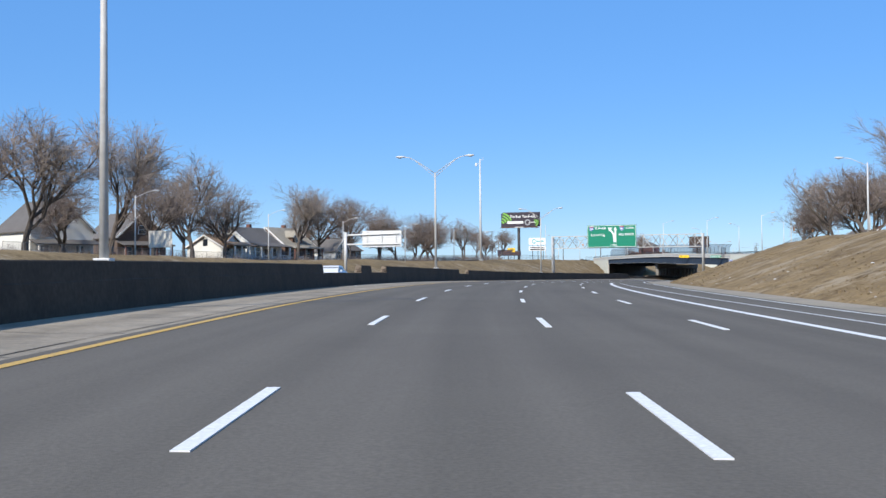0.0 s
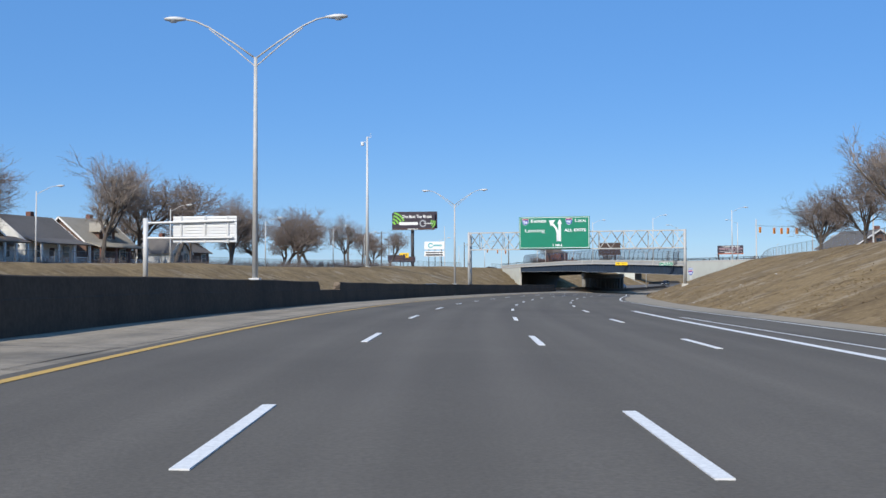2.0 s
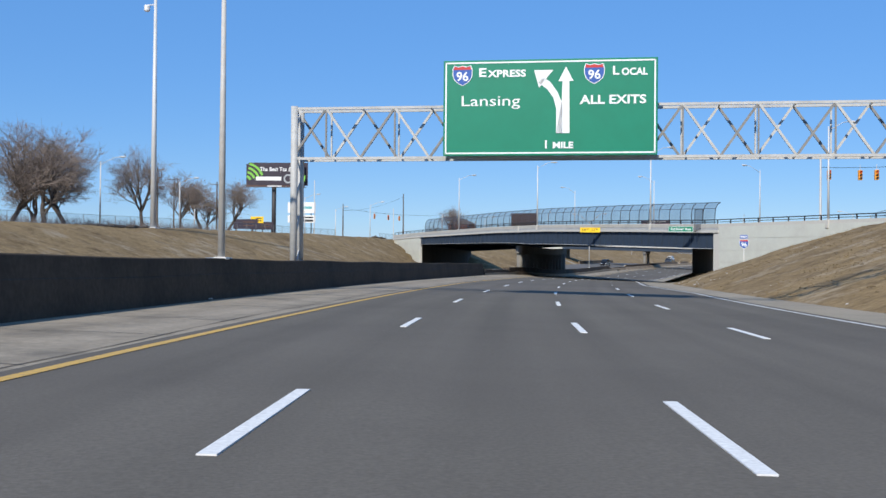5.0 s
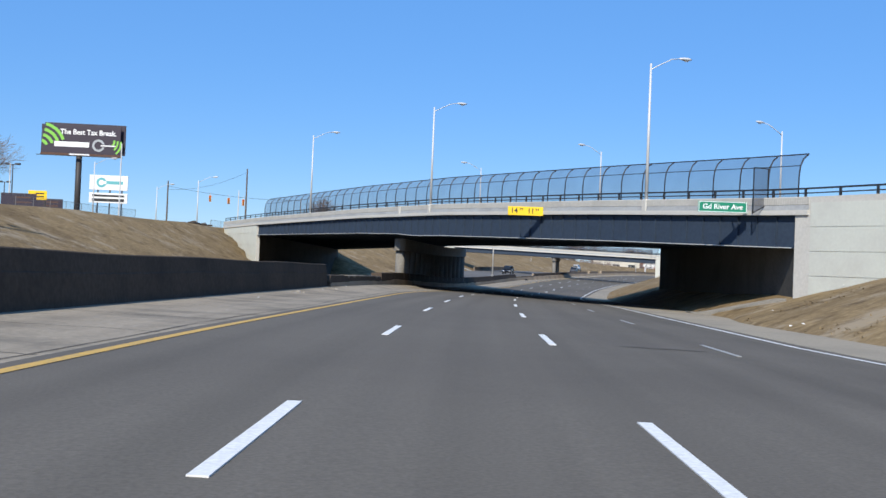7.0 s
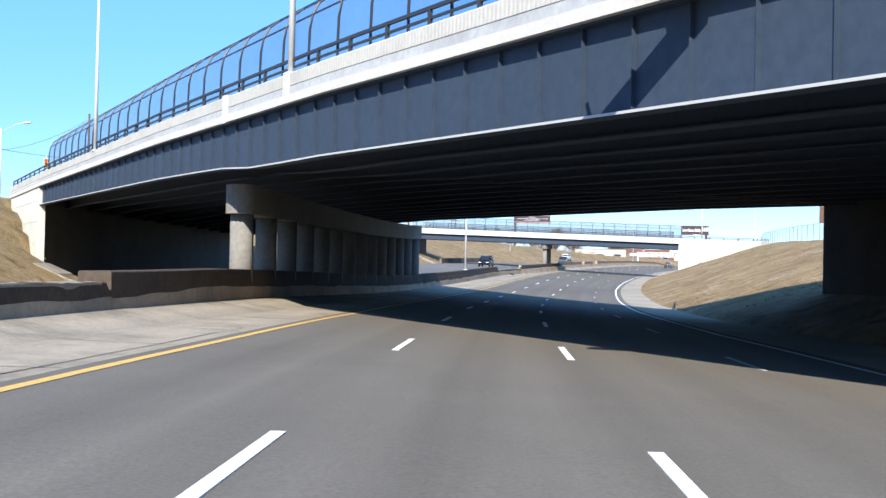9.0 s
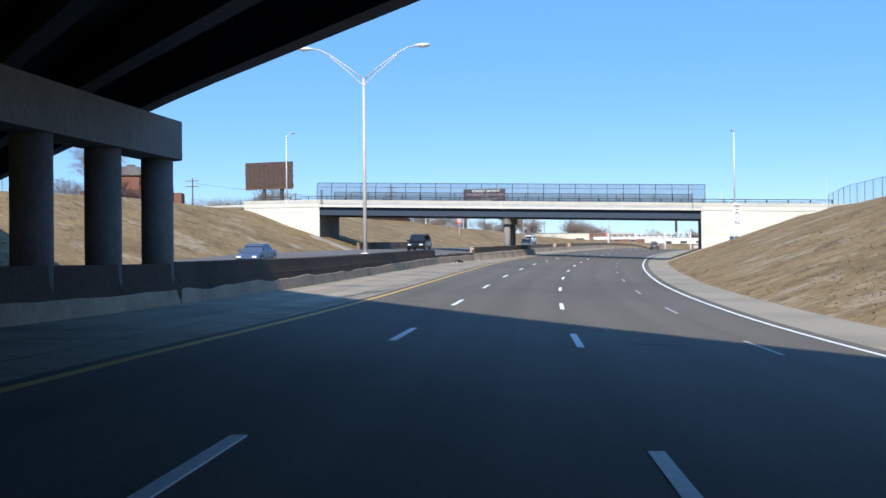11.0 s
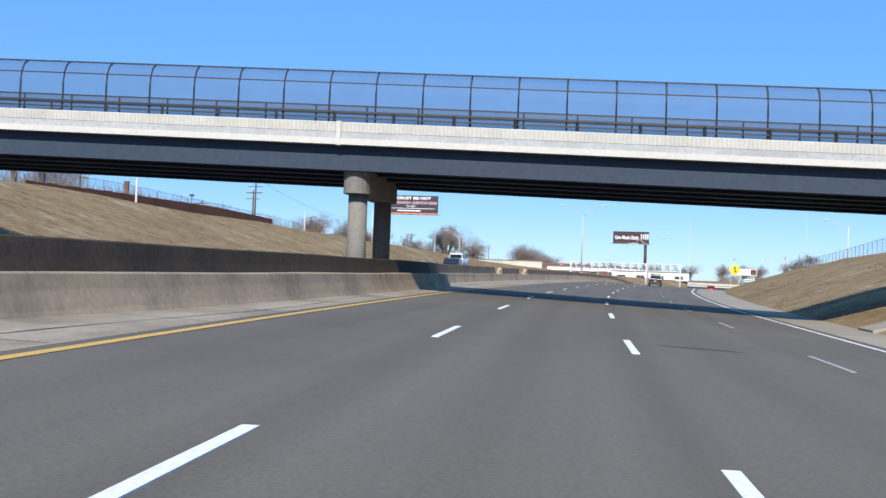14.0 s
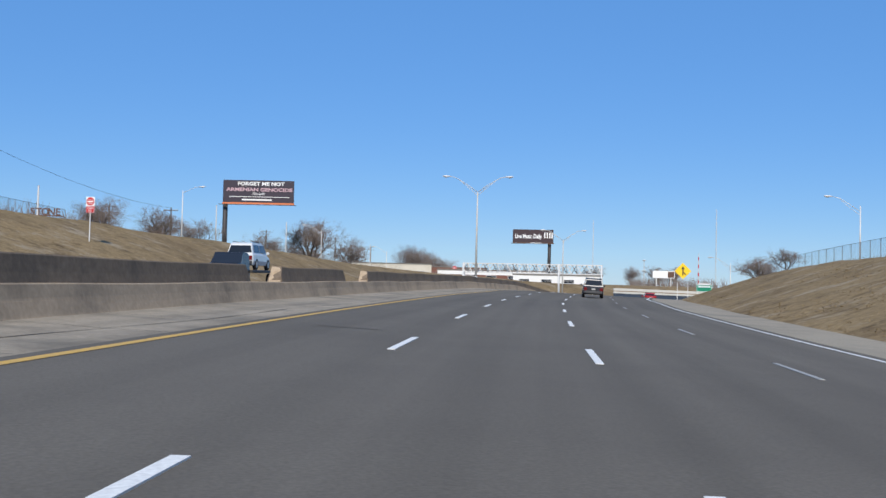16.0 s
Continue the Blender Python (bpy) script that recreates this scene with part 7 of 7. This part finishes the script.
        part("headlight", Geo().box(min(sgn * w * 0.45, sgn * w * 0.82), L / 2 - 0.2, belt - 0.42, max(sgn * w * 0.45, sgn * w * 0.82), L / 2 + 0.0, belt - 0.28, bevel=0.02), HEADLIGHT, th)
        for y in (-L / 2 + 0.85, L / 2 - 0.9):
            r = 0.36 if suv else 0.32
            x = sgn * (w - 0.1)
            wh = part("wheel", Geo().tube([(x - 0.1, y, r), (x + 0.1, y, r)], r, 20), TYRE, th)
            part("rim", Geo().tube([(x + sgn * 0.085, y, r), (x + sgn * 0.108, y, r)], r * 0.62, 16), RIM, wh)
    part("bumper", Geo().box(-w * 0.9, -L / 2 - 0.08, 0.38, w * 0.9, -L / 2 + 0.1, 0.6, bevel=0.05), material("grey_bumper", (0.04, 0.04, 0.042), 0.6), th)
    part("number_plate", Geo().box(-0.16, -L / 2 - 0.02, belt - 0.36, 0.16, -L / 2 + 0.14, belt - 0.2), PLATE, th)
    if suv:
        for sgn in (-1, 1):
            part("roof_rail", Geo().bar((sgn * w * 0.66, -1.7, H + 0.05), (sgn * w * 0.66, 0.2, H + 0.05), 0.04, 0.05), BLACK_METAL, th)
    return th


def park(th, s, u, turn=0.0, lift=0.0):
    a, b = (W(q, u + drift(q), surf(q, u + drift(q)) + 0.01 + lift) for q in (s, s + 2))
    slope = math.degrees(math.atan2(b.z - a.z, 2))
    tilt = -math.degrees(math.atan(bank(s))) if -9 < u < foot(s) else 0
    th.matrix_basis = pose(a.x, a.y, a.z, slope if turn == 0 else -slope, -tilt if turn == 0 else tilt, -heading(s) + turn)
    return th


park(car("suv", paint("graphite_car_paint", (0.035, 0.036, 0.04)), "dark grey sport utility vehicle on the road ahead", "suv"), 588, 3.7)
park(car("sedan", paint("red_car_paint", (0.4, 0.02, 0.02)), "red sedan on the road ahead"), 655, 7.2)
park(car("sedan", paint("blue_grey_car_paint", (0.07, 0.1, 0.16)), "blue-grey sedan on the opposite carriageway"), 412, -20.5, 180)
park(car("suv", paint("black_car_paint", (0.012, 0.012, 0.014)), "black sport utility vehicle on the opposite carriageway", "suv"), 445, -14.4, 180)
park(car("sedan", paint("white_car_paint", (0.7, 0.7, 0.68)), "white sedan on the opposite carriageway"), 91, -15.5, 180)
park(car("sedan", paint("silver_car_paint", (0.45, 0.45, 0.45)), "silver sedan on the opposite carriageway"), 214, -17.8, 180)
park(car("sedan", paint("ivory_car_paint", (0.62, 0.6, 0.55)), "pale sedan far down the opposite carriageway"), 372, -21, 180)

# flatbed truck with a white vehicle on it
truck = thing("flatbed_truck", Matrix(), "dark flatbed tow truck on the opposite carriageway", "truck")
part("cab", Geo().loft([[(-1.0, y, 0.6), (1.0, y, 0.6), (1.0 * k, y, z), (-1.0 * k, y, z)] for y, z, k in ((2.0, 2.0, 0.92), (2.4, 2.2, 0.9), (3.3, 2.2, 0.88), (3.9, 1.55, 0.95), (4.9, 1.4, 0.9), (5.1, 0.95, 0.85))]), paint("navy_truck_paint", (0.02, 0.025, 0.035)), truck)
part("windscreen", Geo().add([(-0.85, 3.62, 1.55), (0.85, 3.62, 1.55), (0.8, 3.36, 2.1), (-0.8, 3.36, 2.1)], [(0, 1, 2, 3)]), CAR_GLASS, truck)
part("flatbed", Geo().box(-1.15, -4.2, 0.95, 1.15, 1.9, 1.13, bevel=0.03), DARK_STEEL, truck)
for y in (-2.8, 3.6):
    for x in (-1.0, 1.0):
        wh = part("wheel", Geo().tube([(x - 0.14, y, 0.46), (x + 0.14, y, 0.46)], 0.46, 18), TYRE, truck)
        part("rim", Geo().tube([(x * 1.14, y, 0.46), (x * 1.17, y, 0.46)], 0.25, 12), RIM, wh)
park(truck, 557.0, -18.8, 180)
park(car("suv", paint("pearl_white_car_paint", (0.72, 0.72, 0.7)), "white sport utility vehicle carried on the flatbed truck", "suv"), 558.2, -18.8, 0, 1.14)

# ---- small things on the ground ----
rnd = random.Random(9)
TYRE_SCRAP = material("torn_rubber", (0.015, 0.015, 0.015), 0.8)
LITTER = material("white_litter", (0.65, 0.65, 0.62), 0.7)
for k in range(58):
    right = k < 48
    s = (rnd.uniform(30, 262) if k < 30 else rnd.uniform(236, 268)) if right else rnd.choice((rnd.uniform(60, 300), rnd.gauss(431, 4), rnd.gauss(265, 9)))
    f = foot(s)
    u = f + rnd.choice((0.6, 1.5, 3, 5, 8)) * rnd.uniform(0.5, 1.2) if right else rnd.uniform(-8.9, -7.2)
    w = rnd.uniform(0.03, 0.08)
    g = Geo().loft([[(-w, -w * 0.7, 0), (w, -w, 0), (w * 0.8, w, 0), (-w, w * 0.8, 0)], [(-w * 0.7, -w * 0.4, w * 0.5), (w * 0.6, -w * 0.7, w * 0.3), (w * 0.7, w * 0.5, w * 0.6), (-w * 0.4, w * 0.7, w * 0.25)]])
    ob = new("litter", g.mesh("litter", LITTER))
    p = W(s, u, surf(s, u))
    ob.matrix_basis = pose(p.x, p.y, p.z + (0.02 if not right else 0.06), 0, 0, rnd.uniform(0, 360))
    tagged(ob, "scrap of pale litter on the verge" if right else "scrap of pale litter on the shoulder", "litter", "scraps of litter")
p = W(430.6, -8.15, 0)
ob = new("tyre_scrap", Geo().tube([(-0.45, 0, 0.05), (-0.2, 0.12, 0.1), (0.1, 0.05, 0.14), (0.4, -0.1, 0.06)], [0.06, 0.14, 0.17, 0.05], 8).mesh("tyre_scrap", TYRE_SCRAP))
ob.matrix_basis = pose(p.x, p.y, W(430.6, -8.15, surf(430.6, -8.15)).z - 0.03, 0, 0, 30)
tagged(ob, "black torn strip of tyre on the shoulder", "debris")
CHUNK = material("broken_concrete", (0.24, 0.22, 0.185), 0.95, second=(0.34, 0.315, 0.27), grain=1, scale=2)
for k in range(26):
    s = rnd.choice((428.5, 430, 432.5, 436, 258, 264, 270, 276)) + rnd.gauss(0, 1.6)
    u = (-8.45 if s > 400 else -8.35) + rnd.uniform(-0.25, 0.8) * (1 if k % 3 else 0.3)
    w = rnd.uniform(0.03, 0.08) if k % 6 else 0.11
    g = Geo().loft([[(-w, -w * 0.8, -0.03), (w * 0.9, -w, -0.03), (w, w * 0.7, -0.03), (-w * 0.7, w, -0.03)], [(-w * 0.8, -w * 0.5, w * 0.7), (w * 0.5, -w * 0.7, w * 0.5), (w * 0.8, w * 0.4, w * 0.8), (-w * 0.5, w * 0.6, w * 0.45)]])
    ob = new("rubble", g.mesh("rubble", CHUNK))
    p = W(s, u, surf(s, u))
    ob.matrix_basis = pose(p.x, p.y, p.z, 0, 0, rnd.uniform(0, 360))
    tagged(ob, "broken chunk of concrete at the foot of the wall", "rubble", "chunks of broken concrete")
GUTTER = material("dirty_gutter_concrete", (0.27, 0.245, 0.2), 0.92, second=(0.36, 0.33, 0.275), grain=1, scale=1, stain=0.6, stain_scale=0.6, spec=0.12)
# paved aprons down the slopes at the abutments
def apron(s0, u0, s1, u1, half, label):
    rings = []
    for q in np.linspace(0, 1, 9):
        s, u = s0 + (s1 - s0) * q, u0 + (u1 - u0) * q
        wide = half * (1 + 0.05 * math.sin(q * 23))
        a, b = (W(s + e, u, surf(s + e, u) + 0.1) for e in (-wide, wide))
        rings.append([a - Vector((0, 0, 0.6)), a, b, b - Vector((0, 0, 0.6))])
    tagged(new("slope_apron", Geo().loft(rings).mesh("slope_apron", GUTTER)), label, "apron")


apron(271.0, 15.6, 278.2, 12.0, 1.1, "pale concrete apron down the grass slope by the abutment")
apron(468.2, 15.2, 467.4, 10.9, 1.15, "pale concrete apron beside the overpass abutment")
apron(468.2, -33.0, 467.6, -27.6, 1.3, "pale concrete apron beyond the opposite carriageway")
apron(344.0, -31.6, 345.5, -29.0, 1.1, "pale concrete apron below the bridge's wing wall")
# thin tar patches on the lanes
for s, u, n, w in ((405.9, -3.6, 0.9, 0.16), (62, -3.2, 0.7, 0.1), (118, -4.4, 1.1, 0.14), (151, 3.6, 0.6, 0.12), (236, 4.2, 1.0, 0.12), (357, 3.4, 0.8, 0.14), (372, -3.1, 0.6, 0.1), (449, 3.3, 0.9, 0.12), (512, -3.4, 0.8, 0.12)):
    g = Geo().loft([[W(s + 0.05 * math.sin(q * 7) + a, u + drift(s) + q, surf(s, u + drift(s) + q) + 0.006) for a in (-w * (1 - abs(q / n) ** 2), w * (1 - abs(q / n) ** 3))] for q in np.linspace(-n, n, 9)], closed=False)
    part("tar_patch", g, SEAM, road, "dark tar patch")
# dark torn silt sock at the left crest
for s0, s1, u in ((250.0, 258.5, -44), (260.0, 266.5, -44.6), (349.5, 356.5, -43.2)):
    pts = [W(s, u + 0.3 * math.sin(s * 2.1), surf(s, u) + 0.06 + 0.06 * math.sin(s * 3)) for s in np.linspace(s0, s1, 9)]
    ob = new("erosion_sock", Geo().tube(pts, [0.1, 0.24, 0.16, 0.22, 0.12, 0.2, 0.26, 0.15, 0.08], 8).mesh("erosion_sock", BARK))
    tagged(ob, "dark torn erosion sock lying on the grass", "debris")

# tufts of dry grass on the slopes beside the road
TUFT = material("dry_grass_tuft", (0.18, 0.125, 0.065), 0.95, second=(0.27, 0.195, 0.105), grain=1, scale=0.3, spec=0.12)
tufts = Geo()
rnd = random.Random(21)
for s0, s1, n, left in ((20, 262, 9000, False), (332, 466, 5000, False), (484, 640, 5000, False), (60, 620, 6000, True)):
    for _ in range(n):
        s = rnd.uniform(s0, s1)
        u = drift(s) + (-30 - rnd.random() * 16 if left else foot(s) + 0.3 + rnd.random() ** 1.3 * 15)
        if noise.noise((s * 0.12, u * 0.2, 5)) < -0.12:
            continue
        p = W(s, u, surf(s, u) + 0.0)
        h = rnd.uniform(0.03, 0.09)
        for _ in range(3):
            a = rnd.uniform(0, 6.28)
            w = Vector((math.cos(a), math.sin(a), 0))
            q = p + Vector((rnd.gauss(0, 0.15), rnd.gauss(0, 0.15), -0.02))
            t = q + Vector((rnd.gauss(0, 0.1), rnd.gauss(0, 0.1), h))
            n0 = len(tufts.v)
            tufts.v += [tuple(q - w * 0.035), tuple(q + w * 0.035), tuple(t)]
            tufts.f.append((n0, n0 + 1, n0 + 2))
me = bpy.data.meshes.new("grass_tufts")
me.from_pydata(tufts.v, [], tufts.f)
me.materials.append(TUFT)
tagged(new("grass_tufts", me), "dry tan grass tufts on the cutting slopes", "grass", kind="stuff")
